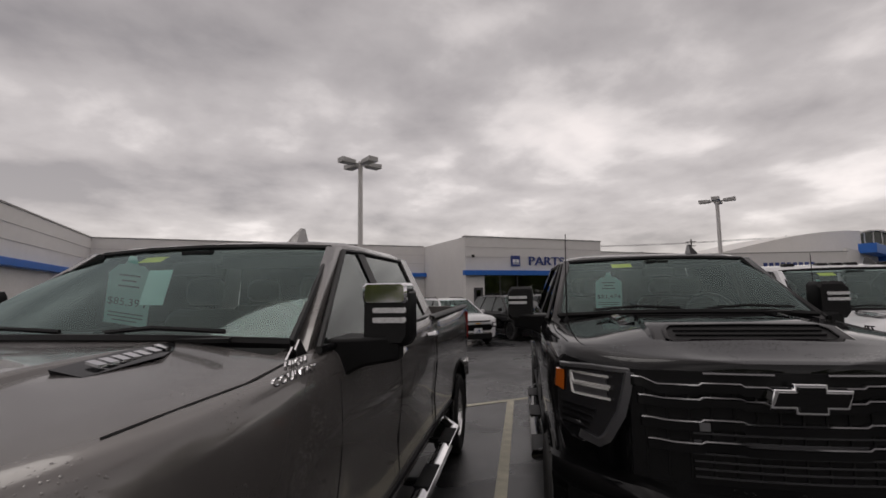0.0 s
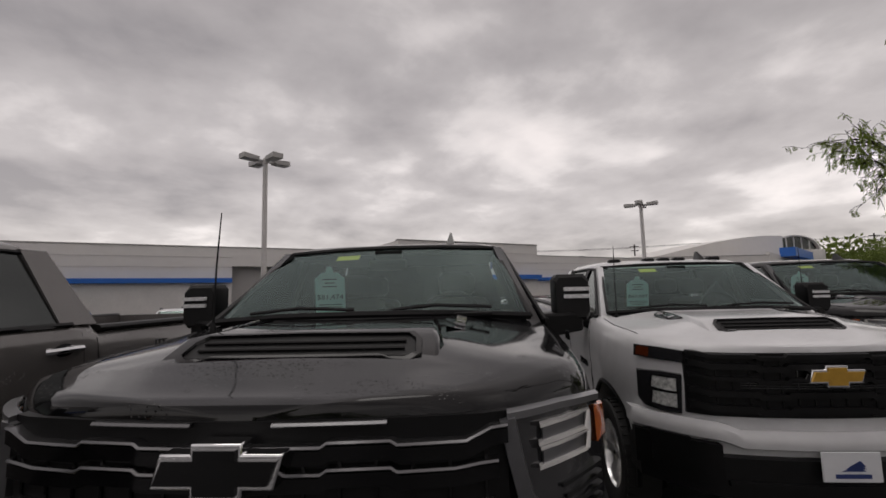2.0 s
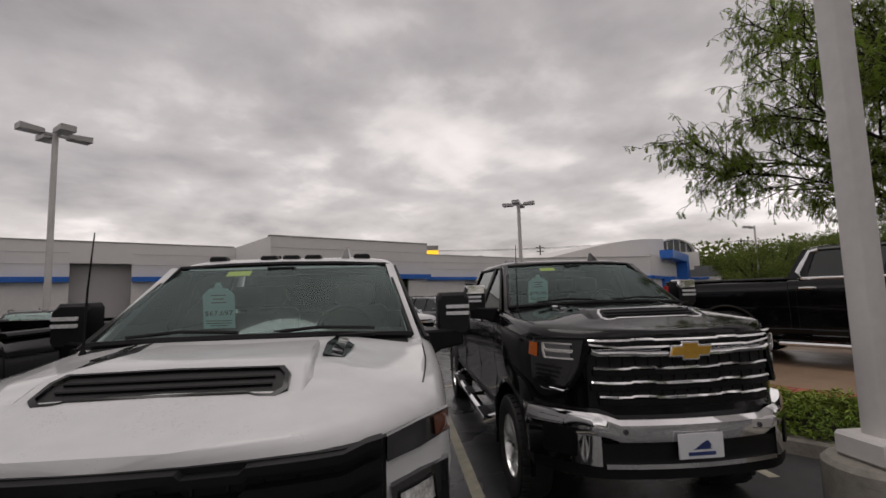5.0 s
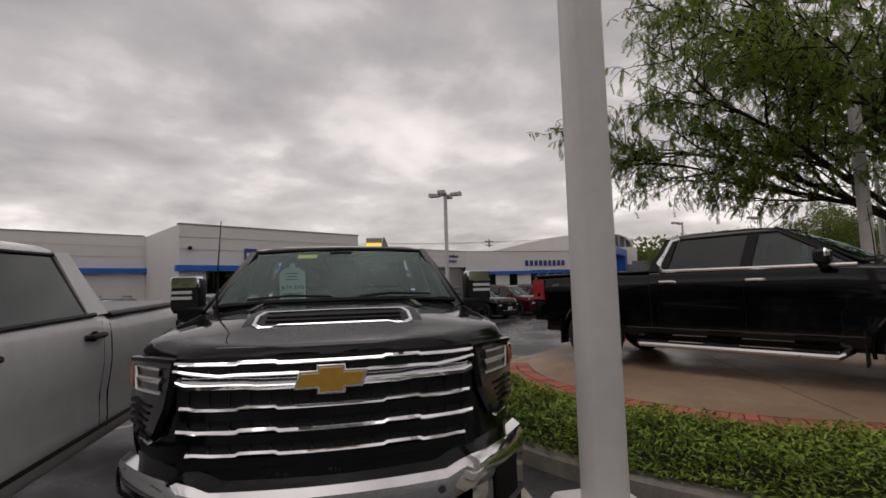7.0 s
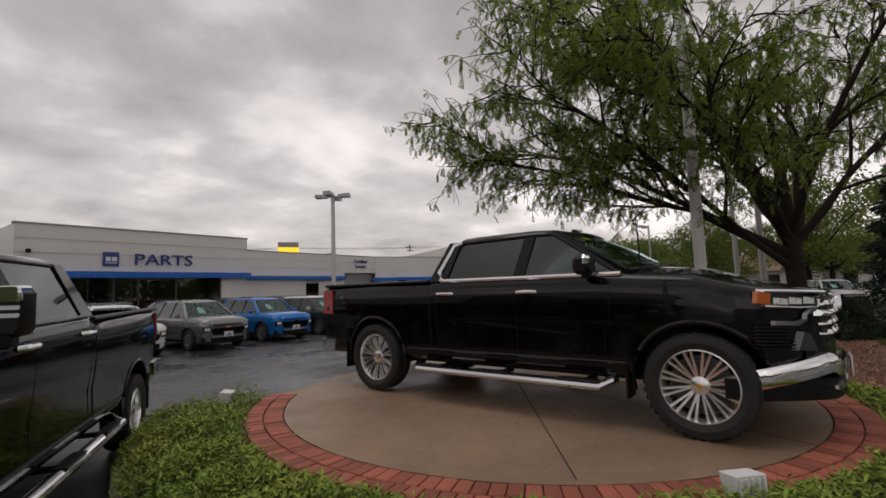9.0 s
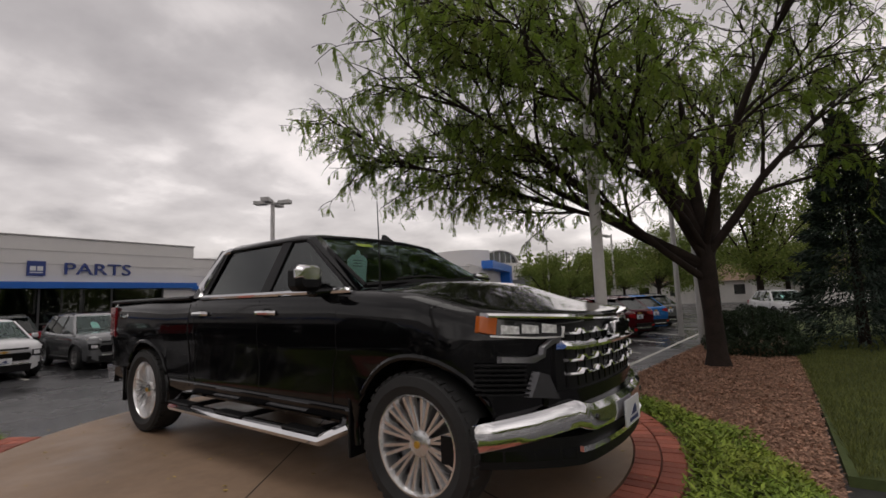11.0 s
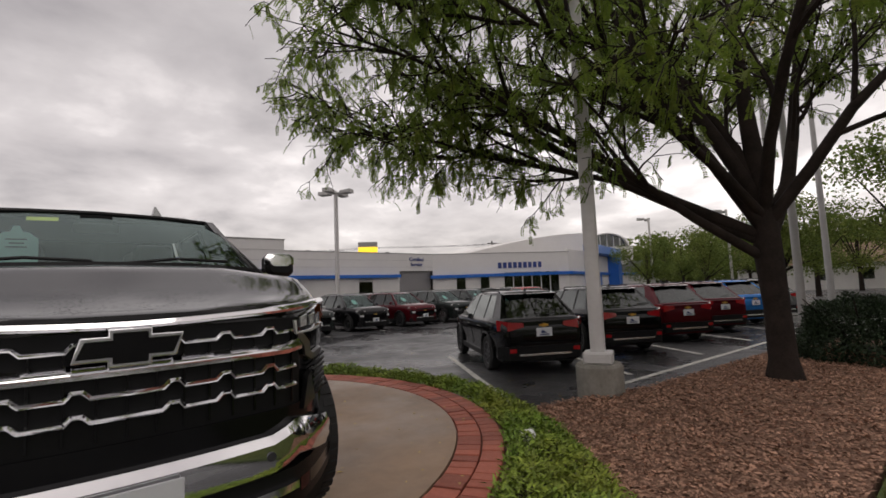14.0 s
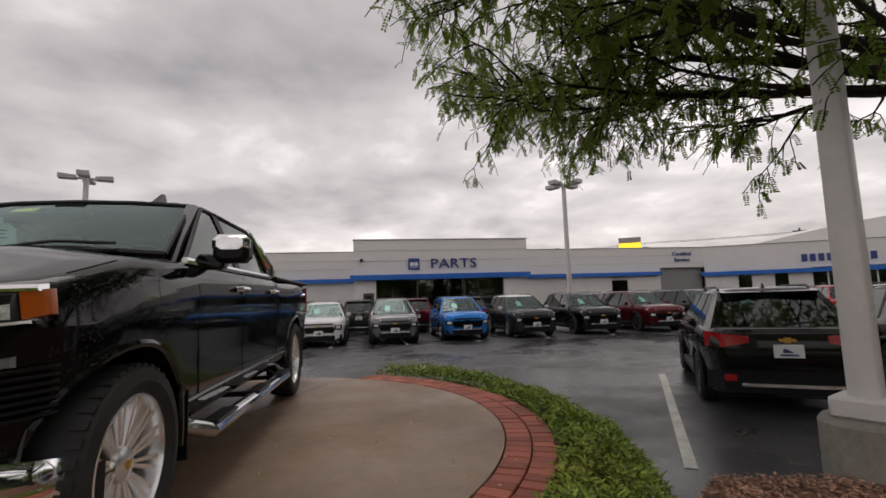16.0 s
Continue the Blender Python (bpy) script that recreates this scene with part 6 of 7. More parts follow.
    part("spoiler", Geo().loft([[(-xr + 0.03, tt - 0.05, zr + 0.045), (xr - 0.03, tt - 0.05, zr + 0.045), (xr - 0.03, tt - 0.05, zr + 0.0), (-xr + 0.03, tt - 0.05, zr + 0.0)], [(-xr + 0.05, tt + 0.17, zr + 0.02), (xr - 0.05, tt + 0.17, zr + 0.02), (xr - 0.05, tt + 0.16, zr - 0.005), (-xr + 0.05, tt + 0.16, zr - 0.005)]]), GLOSS_BLACK if style == "swoop" else paint_mat, car)
    zb = belt - 0.03
    for sx in (1, -1):
        def fl(p):
            return (p[0] * sx, p[1], p[2])
        part("pillar", Geo().bar(fl((xb, ab + 0.02, zb)), fl((xr - 0.01, at + 0.02, zr + 0.02)), 0.16, 0.08, 0.05), paint_mat, car)
        part("pillar", Geo().bar(fl((xb, 2.28, zb)), fl((xr, 2.30, zr + 0.02)), 0.09, 0.08, 0.04), MATT_BLACK, car)
        part("pillar", Geo().bar(fl((xb + 0.01, 3.28, zb)), fl((xr, 3.16, zr + 0.02)), 0.09, 0.07, 0.04), MATT_BLACK, car)
        part("pillar", Geo().loft([[fl((xb + 0.03, tb - 0.42, zb)), fl((xb - 0.02, tb + 0.06, zb)), fl((xb - 0.14, tb + 0.07, zb)), fl((xb - 0.1, tb - 0.42, zb))], [fl((xr + 0.01, tt - 0.16, zr + 0.02)), fl((xr - 0.02, tt + 0.03, zr + 0.02)), fl((xr - 0.10, tt + 0.04, zr + 0.02)), fl((xr - 0.08, tt - 0.16, zr + 0.02))]]), paint_mat, car)
        part("door_window", Geo().pane([fl((xb + 0.02, ab + 0.14, zb)), fl((xb + 0.02, 2.24, zb)), fl((xr + 0.014, 2.26, zr)), fl((xr + 0.014, at + 0.06, zr))]), GLASS, car)
        part("door_window", Geo().pane([fl((xb + 0.022, 2.33, zb)), fl((xb + 0.022, 3.24, zb)), fl((xr + 0.014, 3.12, zr)), fl((xr + 0.014, 2.34, zr))]), GLASS_DARK, car)
        part("quarter_window", Geo().pane([fl((xb + 0.022, 3.33, zb)), fl((xb + 0.022, tb - 0.36, zb)), fl((xr + 0.014, tt - 0.15, zr)), fl((xr + 0.014, 3.2, zr))]), GLASS_DARK, car)
        part("roof_rail", Geo().tube([fl((xr - 0.06, at + 0.25, zr + 0.06)), fl((xr - 0.05, at + 0.35, zr + 0.10)), fl((xr - 0.05, tt - 0.35, zr + 0.10)), fl((xr - 0.06, tt - 0.2, zr + 0.06))], 0.016, 6), MATT_BLACK, car)
        part("mirror", Geo().box(0.90, 1.05, 1.36, 1.48, belt - 0.01, belt + 0.12, Matrix.Diagonal((sx, 1, 1, 1)), 0.03), roof_mat if style == "block" else paint_mat, car)
        part("rocker", Geo().box(0.80, 0.895, FA + R * 1.25, RA - R * 1.25, B, B + 0.13, Matrix.Diagonal((sx, 1, 1, 1)), 0.02), MATT_BLACK, car)
        for y in (1.28, 2.30, 3.26):
            part("door_seam", Geo().tube([(sx * (wside(y, 0.6) - k), y, z) for z, k in ((0.42, 0.028), (0.64, 0.012), (0.74, -0.002), (0.92, 0.01))], 0.005, 4), MATT_BLACK, car)
        for y in (2.14, 3.14):
            part("door_handle", Geo().tube([(sx * 0.895, y - 0.09, 0.86), (sx * 0.925, y - 0.06, 0.865), (sx * 0.925, y + 0.06, 0.865), (sx * 0.895, y + 0.09, 0.86)], 0.013, 6), paint_mat, car)
        # front lamps
        part("running_light", Geo().loft([[fl((0.50, 0.03, hood - 0.17)), fl((0.50, 0.03, hood - 0.13)), fl((0.50, 0.09, hood - 0.13)), fl((0.50, 0.09, hood - 0.17))], [fl((0.82, 0.17, hood - 0.15)), fl((0.82, 0.17, hood - 0.10)), fl((0.82, 0.26, hood - 0.10)), fl((0.82, 0.26, hood - 0.15))]]), LED_BAR, car)
        hl = part("headlamp", Geo().loft([[fl((0.56, -0.02, 0.60)), fl((0.56, -0.02, 0.76)), fl((0.56, 0.1, 0.76)), fl((0.56, 0.1, 0.60))], [fl((0.78, 0.08, 0.58)), fl((0.80, 0.09, 0.77)), fl((0.80, 0.2, 0.77)), fl((0.78, 0.2, 0.58))]]), LENS_DARK, car)
        part("lens_block", Geo().loft([[fl((0.60, -0.015, 0.64)), fl((0.60, -0.015, 0.72)), fl((0.60, 0.0, 0.72)), fl((0.60, 0.0, 0.64))], [fl((0.74, 0.045, 0.64)), fl((0.74, 0.045, 0.72)), fl((0.74, 0.06, 0.72)), fl((0.74, 0.06, 0.64))]]), LENS, hl)
        # tail lamps
        tl = part("tail_lamp", Geo().loft([[fl((0.40, L + 0.012, belt - 0.14)), fl((0.40, L + 0.008, belt - 0.06)), fl((0.40, L - 0.05, belt - 0.06)), fl((0.40, L - 0.05, belt - 0.14))], [fl((0.70, L - 0.0, belt - 0.20)), fl((0.70, L - 0.01, belt - 0.03)), fl((0.70, L - 0.08, belt - 0.03)), fl((0.70, L - 0.08, belt - 0.20))], [fl((0.86, L - 0.20, belt - 0.20)), fl((0.87, L - 0.22, belt + 0.0)), fl((0.82, L - 0.24, belt + 0.0)), fl((0.82, L - 0.24, belt - 0.20))]]), RED_LENS, car, "red wrap-round tail lamp")
        part("reflector", Geo().box(0.56, 0.70, L + 0.0, L + 0.035, 0.42, 0.50, Matrix.Diagonal((sx, 1, 1, 1)), 0.008), RED_LENS, car)
    part("windscreen", Geo().loft([[(-0.74, ab + 0.02, zb + 0.02), (0, ab - 0.10, zb + 0.03), (0.74, ab + 0.02, zb + 0.02)], [(-0.57, at, zr + 0.01), (0, at - 0.05, zr + 0.02), (0.57, at, zr + 0.01)]], False, False), WINDSCREEN, car, "", 60)
    part("rear_window", Geo().loft([[(-0.66, tb + 0.06, zb + 0.05), (0, tb + 0.12, zb + 0.05), (0.66, tb + 0.06, zb + 0.05)], [(-0.52, tt + 0.05, zr), (0, tt + 0.08, zr + 0.01), (0.52, tt + 0.05, zr)]], False, False), GLASS_DARK, car, "", 60)
    part("rear_wiper", Geo().tube([(0.0, tb + 0.12, zb + 0.09), (-0.30, tb + 0.09, zb + 0.13)], 0.01, 5), MATT_BLACK, car)
    part("cabin", Geo().box(-0.76, 0.76, 1.3, 1.62, 0.6, belt + 0.0, None, 0.05).box(-0.76, 0.76, 1.4, L - 0.4, 0.5, 0.56), CABIN, car)
    for x in (-0.36, 0.36):
        for y in (2.25, 3.1):
            part("seat", Geo().box(x - 0.24, x + 0.24, y, y + 0.14, 0.56, belt + 0.08, None, 0.04).box(x - 0.12, x + 0.12, y + 0.04, y + 0.12, belt + 0.1, belt + 0.26, None, 0.03), SEAT_CLOTH, car)
    # nose
    part("grille", Geo().prism([(-0.50, 0.50), (0.50, 0.50), (0.56, 0.62), (0.50, 0.70), (-0.50, 0.70), (-0.56, 0.62)], -0.03, 0.08, "y"), GLOSS_BLACK, car)
    part("upper_grille", Geo().box(-0.50, 0.50, -0.005, 0.06, 0.775, 0.825, None, 0.01), MATT_BLACK, car)
    part("lower_lip", Geo().loft([[(-0.80, 0.10, B - 0.01), (-0.80, 0.10, 0.42), (-0.80, 0.2, 0.42), (-0.80, 0.2, B - 0.01)], [(-0.5, -0.02, B - 0.02), (-0.5, -0.03, 0.40), (-0.5, 0.1, 0.40), (-0.5, 0.1, B - 0.02)], [(0.5, -0.02, B - 0.02), (0.5, -0.03, 0.40), (0.5, 0.1, 0.40), (0.5, 0.1, B - 0.02)], [(0.80, 0.10, B - 0.01), (0.80, 0.10, 0.42), (0.80, 0.2, 0.42), (0.80, 0.2, B - 0.01)]]), MATT_BLACK, car)
    part("skid_strip", Geo().box(-0.5, 0.5, -0.045, 0.0, 0.405, 0.445, None, 0.01), POLISHED, car)
    part("badge", bowtie(0, 0.735, 0.17, 0.06, -0.035, -0.02), GOLD if paint_mat != BLUE_PAINT else GLOSS_BLACK, car)
    plate(car, -0.05, 0.50)
    # tail
    part("rear_bumper", Geo().loft([[(-0.86, L - 0.24, 0.30), (-0.86, L - 0.24, 0.52), (-0.80, L - 0.26, 0.52), (-0.80, L - 0.26, 0.30)], [(-0.70, L + 0.02, 0.28), (-0.72, L + 0.03, 0.54), (-0.7, L - 0.1, 0.54), (-0.7, L - 0.1, 0.28)], [(0.70, L + 0.02, 0.28), (0.72, L + 0.03, 0.54), (0.7, L - 0.1, 0.54), (0.7, L - 0.1, 0.28)], [(0.86, L - 0.24, 0.30), (0.86, L - 0.24, 0.52), (0.80, L - 0.26, 0.52), (0.80, L - 0.26, 0.30)]]), MATT_BLACK, car)
    part("skid_strip", Geo().box(-0.52, 0.52, L + 0.01, L + 0.045, 0.36, 0.40, None, 0.01), POLISHED, car)
    part("tailgate", Geo().loft([[(-0.66, L - 0.02, 0.56), (0.66, L - 0.02, 0.56), (0.66, L - 0.1, 0.56), (-0.66, L - 0.1, 0.56)], [(-0.68, L + 0.012, 0.80), (0.68, L + 0.012, 0.80), (0.68, L - 0.1, 0.80), (-0.68, L - 0.1, 0.80)], [(-0.66, L - 0.06, belt + 0.02), (0.66, L - 0.06, belt + 0.02), (0.66, L - 0.2, belt + 0.02), (-0.66, L - 0.2, belt + 0.02)]]), paint_mat, car, "", 30, 0.012)
    part("badge", bowtie(0, belt - 0.11, 0.19, 0.065, L + 0.0, L + 0.02), GOLD if style == "swoop" else CHROME, car)
    plate(car, L + 0.022, 0.79, 0.31, 0.16, 1)
    part("roof_fin", Geo().loft([[(-0.03, tt - 0.3, zr + 0.06), (0.03, tt - 0.3, zr + 0.06), (0.03, tt - 0.14, zr + 0.05), (-0.03, tt - 0.14, zr + 0.05)], [(-0.005, tt - 0.18, zr + 0.14), (0.005, tt - 0.18, zr + 0.14), (0.005, tt - 0.15, zr + 0.14), (-0.005, tt - 0.15, zr + 0.14)]]), GLOSS_BLACK, car)
    if tag:
        def on_screen(u, w, d):
            k = 0.45 + w / 0.9
            p = Vector((-0.2 + u, ab - 0.06, zb + 0.03)).lerp(Vector((-0.2 + u, at - 0.03, zr + 0.015)), k)
            return tuple(p + Vector((0, 0.025 + d, -0.012)))
        tag_card(car, on_screen, "")
    return car


FRONT_ROW = "cars in the front row facing the walk"
YN = 14.75
row = [(18.1, WHITE_PAINT, "swoop", "white compact crossover with a black lower grille", None), (20.75, SILVER_PAINT, "block", "grey compact crossover with a silver lower strip", None),
       (23.4, BLUE_PAINT, "block", "bright blue compact crossover with black grille", None), (26.05, DARK_GREEN_PAINT, "block", "dark grey-green crossover with a white roof", WHITE_PAINT),
       (28.75, BLACK_PAINT, "block", "black compact crossover with a mint price tag", None), (31.55, RED_PAINT, "block", "dark red compact crossover with a mint price tag", None), (34.3, DARK_GREEN_PAINT, "block", "dark crossover at the end of the front row", None)]
made = {}
for x, pm, st, lb, rf in row:
    made[(pm.name, st)] = crossover("crossover", lb, pose(x, YN, 0), pm, st, FRONT_ROW, rf)
for x, key, lb in ((15.4, ("grey_car_paint", "block"), "grey compact crossover parked in the front row"), (12.7, ("black_paint", "block"), "black compact crossover parked in the front row"), (10.0, ("white_paint", "swoop"), "white compact crossover parked in the front row"), (7.3, ("black_paint", "block"), "black compact crossover parked behind the pickups"), (4.6, ("white_paint", "swoop"), "white crossover parked behind the pickups")):
    tagged(copy_thing(made[key], pose(x, YN + 0.2, 0)), lb)
# rows further back, nose away
BACK_ROW = "cars parked in the rows further back"
for i, (x, y, key) in enumerate(((19.4, 19.9, ("dark_green_grey_paint", "block")), (22.1, 19.9, ("red_car_paint", "block")), (24.8, 19.9, ("black_paint", "block")), (27.5, 19.9, ("black_paint", "block")), (32.4, 19.9, ("grey_car_paint", "block")), (35.1, 19.9, ("black_paint", "block")), (16.6, 19.9, ("black_paint", "block")),
                                 (37.6, 20.2, ("white_paint", "swoop")), (40.3, 20.2, ("red_car_paint", "block")), (37.0, 15.0, ("black_paint", "block")), (43.0, 20.2, ("dark_green_grey_paint", "block")), (46.0, 20.0, ("grey_car_paint", "block")), (1.5, 15.2, ("black_paint", "block")), (-1.3, 15.2, ("grey_car_paint", "block")))):
    c = copy_thing(made[key], pose(x, y + 4.4 if y > 18 else y, 0, 0, 0, 180 if y > 18 else 0))
    tagged(c, "crossover parked nose-in towards the building" if y > 18 else "crossover parked in line on the wet lot", "car", BACK_ROW)
for x, y, pm in ((40.2, 14.2, BRIGHT_RED_PAINT),):
    crossover("crossover", "bright red car behind the slanted row", pose(x, y, 0, 0, 0, -30), pm, "block", BACK_ROW, None, False)

# slanted row, tails towards the walk
TAIL_ROW = "cars in the slanted row, tails to the walk"
rear = [(24.76, 2.90, BLACK_PAINT, "black compact crossover seen with its white dealer plate"), (27.8, 2.66, BLACK_PAINT, "black crossover standing beside the lamp post"), (30.6, 2.50, RED_PAINT, "dark red crossover with a black rear spoiler"),
        (33.3, 2.45, RED_PAINT, "dark red crossover next to a blue one"), (36.0, 2.35, BLUE_PAINT, "bright blue crossover in the slanted row"), (38.8, 2.2, SILVER_PAINT, "grey crossover at the far end of the slanted row")]
proto = {}
for x, y, pm, lb in rear:
    # nose lies 4.54 m ahead of the tail
    m = pose(x + 0.53 * 4.54, y + 0.848 * 4.54, 0, 0, 0, 148)
    if pm.name in proto:
        tagged(copy_thing(proto[pm.name], m), lb)
    else:
        proto[pm.name] = crossover("crossover", lb, m, pm, "swoop", TAIL_ROW)
tagged(copy_thing(made[("white_paint", "swoop")], pose(43.0, -3.0, 0, 0, 0, -70)), "white car standing beyond the shrub", "car", "cars along the drive")
tagged(copy_thing(proto["red_car_paint"], pose(36.5, -6.6, 0, 0, 0, 100)), "dark red car standing beyond the lawn", "car", "cars along the drive")

# ---- lamp posts ----


def lamp_post(label, x, y, h, half, turn=0.0, heads=4, foot=0.0, round_foot=False, taper=0.85):
    post = thing("lamp_post", label, "lamp post", "", pose(x, y, 0, 0, 0, turn))
    z0 = foot
    if foot:
        if round_foot:
            part("concrete_foot", Geo().lathe([(0.33, -0.1), (0.33, foot - 0.03), (0.30, foot), (0.0, foot)], 28, None, "z"), FOOT_CONCRETE, post, "weathered round concrete foot")
        else:
            part("concrete_foot", Geo().lathe([(0.33, -0.1), (0.33, foot - 0.04), (0.30, foot), (0.0, foot)], 28, None, "z"), FOOT_CONCRETE, post, "stained concrete foot")
        part("base_cover", Geo().box(-half - 0.10, half + 0.10, -half - 0.10, half + 0.10, foot + 0.002, foot + 0.16, None, 0.02), POLE_WHITE, post)
    c = half * 0.18
    rings = []
    for z, k in ((z0 + 0.003, 1.0), (h * 0.5, (1 + taper) / 2), (h, taper)):
        a, b = half * k, half * k - c
        rings.append([(-b, -a, z), (b, -a, z), (a, -b, z), (a, b, z), (b, a, z), (-b, a, z), (-a, b, z), (-a, -b, z)])
    part("pole", Geo().loft(rings), POLE_WHITE, post, "", 50)
    for k in range(heads):
        m = pose(0, 0, 0, 0, 0, 90 * k + 20)
        part("arm", Geo().box(0.0, 0.45, -0.04, 0.04, h - 0.16, h - 0.08, m), POLE_GREY, post)
        hd = part("lamp_head", Geo().loft([[m @ Vector(p) for p in ((0.35, -0.20, h - 0.02), (1.0, -0.22, h + 0.03), (1.0, 0.22, h + 0.03), (0.35, 0.20, h - 0.02))], [m @ Vector(p) for p in ((0.35, -0.20, h - 0.17), (1.0, -0.22, h - 0.17), (1.0, 0.22, h - 0.17), (0.35, 0.20, h - 0.17))]][::-1]), POLE_GREY, post, "grey shoebox lamp head")
        part("lens", Geo().box(0.45, 0.95, -0.17, 0.17, h - 0.185, h - 0.172, m), LAMP_GLASS, hd)
    return post


lamp_post("tall white lamp post behind the pickups", 7.41, 20.66, 7.55, 0.10, 0)
lamp_post("tall white lamp post among the lot's cars", 29.97, 20.26, 7.35, 0.10, 10)
lamp_post("square white lamp post on a round concrete foot", 11.98, 1.46, 8.8, 0.078, -33, 4, 0.60, True, 0.9)
lamp_post("square white lamp post on a stained concrete foot", 23.62, 1.12, 8.6, 0.10, 25, 4, 0.52, False, 0.9)
for x, y, h in ((60, 16.5, 7.5), (58, 9.5, 7.0)):
    lamp_post("distant white lamp post by the drive", x, y, h, 0.10, 15, 2)
for x, y, h in ((32.0, 0.3, 9.5), (34.2, 1.2, 9.5), (36.6, 0.4, 9.5)):
    fp = thing("flag_pole", "plain pale metal flag pole without a flag", "flag pole", "flag poles", pose(x, y, 0))
    part("pole", Geo().lathe([(0.10, 0.0), (0.085, h * 0.5), (0.05, h), (0.0, h + 0.02)], 14, None, "z"), POLE_GREY, fp)
    part("finial", Geo().lathe([(0.0, h), (0.08, h + 0.06), (0.0, h + 0.16)], 12, None, "z"), GOLD, fp)

# ---- flood lights round the pad ----
for x, y, z, a, size_ in ((15.43, 5.11, 0.44, 135, 0.85), (15.53, -0.04, 0.50, 225, 0.85), (20.45, -0.09, 0.38, 315, 0.62), (20.63, 5.6, 0.30, 40, 0.85)):
    fl_ = thing("flood_light", "small white ground flood light aimed at the pickup", "flood light", "flood lights round the pad", pose(x, y, z, 0, 0, a - 90) @ Matrix.Diagonal((size_, size_, size_, 1)) @ Matrix.Translation((0, 0, -z)))
    part("stake", Geo().lathe([(0.015, z - 0.35), (0.015, z + 0.06)], 8, None, "z"), POLE_GREY, fl_)
    part("housing", Geo().loft([[(-0.10, -0.07, z + 0.05), (0.10, -0.07, z + 0.05), (0.10, 0.03, z + 0.02), (-0.10, 0.03, z + 0.02)], [(-0.11, -0.10, z + 0.19), (0.11, -0.10, z + 0.19), (0.11, 0.06, z + 0.21), (-0.11, 0.06, z + 0.21)]]), FRAME_WHITE, fl_, "", 30, 0.008)
    lens = part("lens", Geo().pane([(-0.095, -0.074, z + 0.06), (0.095, -0.074, z + 0.06), (0.10, -0.103, z + 0.18), (-0.10, -0.103, z + 0.18)], 0.003), LAMP_GLASS, fl_)
    for k in range(5):
        part("fin", Geo().box(-0.09 + 0.042 * k, -0.08 + 0.042 * k, 0.03, 0.075, z + 0.07, z + 0.19), FRAME_WHITE, fl_)

# ---- leaves ----
RNG = np.random.default_rng(7)


def leaf_mesh(name, base, axis, side_, size, aspect, material, parent=None, fold=0.25):
    """Many small folded leaves: six corners, four triangles each."""
    n = len(base)
    size = size[:, None]
    nrm = np.cross(axis, side_)
    tip = base + axis * size
    m1 = base + axis * size * 0.42
    w = side_ * size * aspect * 0.5
    drop = nrm * size * fold * aspect
    v = np.stack([base, m1 + w - drop, tip, m1 - w - drop], 1).reshape(-1, 3)
    i = np.arange(n) * 4
    f = np.concatenate([np.stack([i, i + 1, i + 2], 1), np.stack([i, i + 2, i + 3], 1)]).reshape(-1, 3)
    me = bpy.data.meshes.new(name)
    me.vertices.add(len(v))
    me.vertices.foreach_set("co", v.ravel())
    me.loops.add(f.size)
    me.loops.foreach_set("vertex_index", f.ravel().astype(np.int32))
    me.polygons.add(len(f))
    me.polygons.foreach_set("loop_start", (np.arange(len(f)) * 3).astype(np.int32))
    me.update(calc_edges=True)
    me.materials.append(material)
    ob = new(name, me)
    if parent:
        ob.parent = parent
    return ob


def unit(a):
    return a / np.maximum(np.linalg.norm(a, axis=1, keepdims=True), 1e-9)


def rand_dirs(n):
    return unit(RNG.normal(size=(n, 3)))


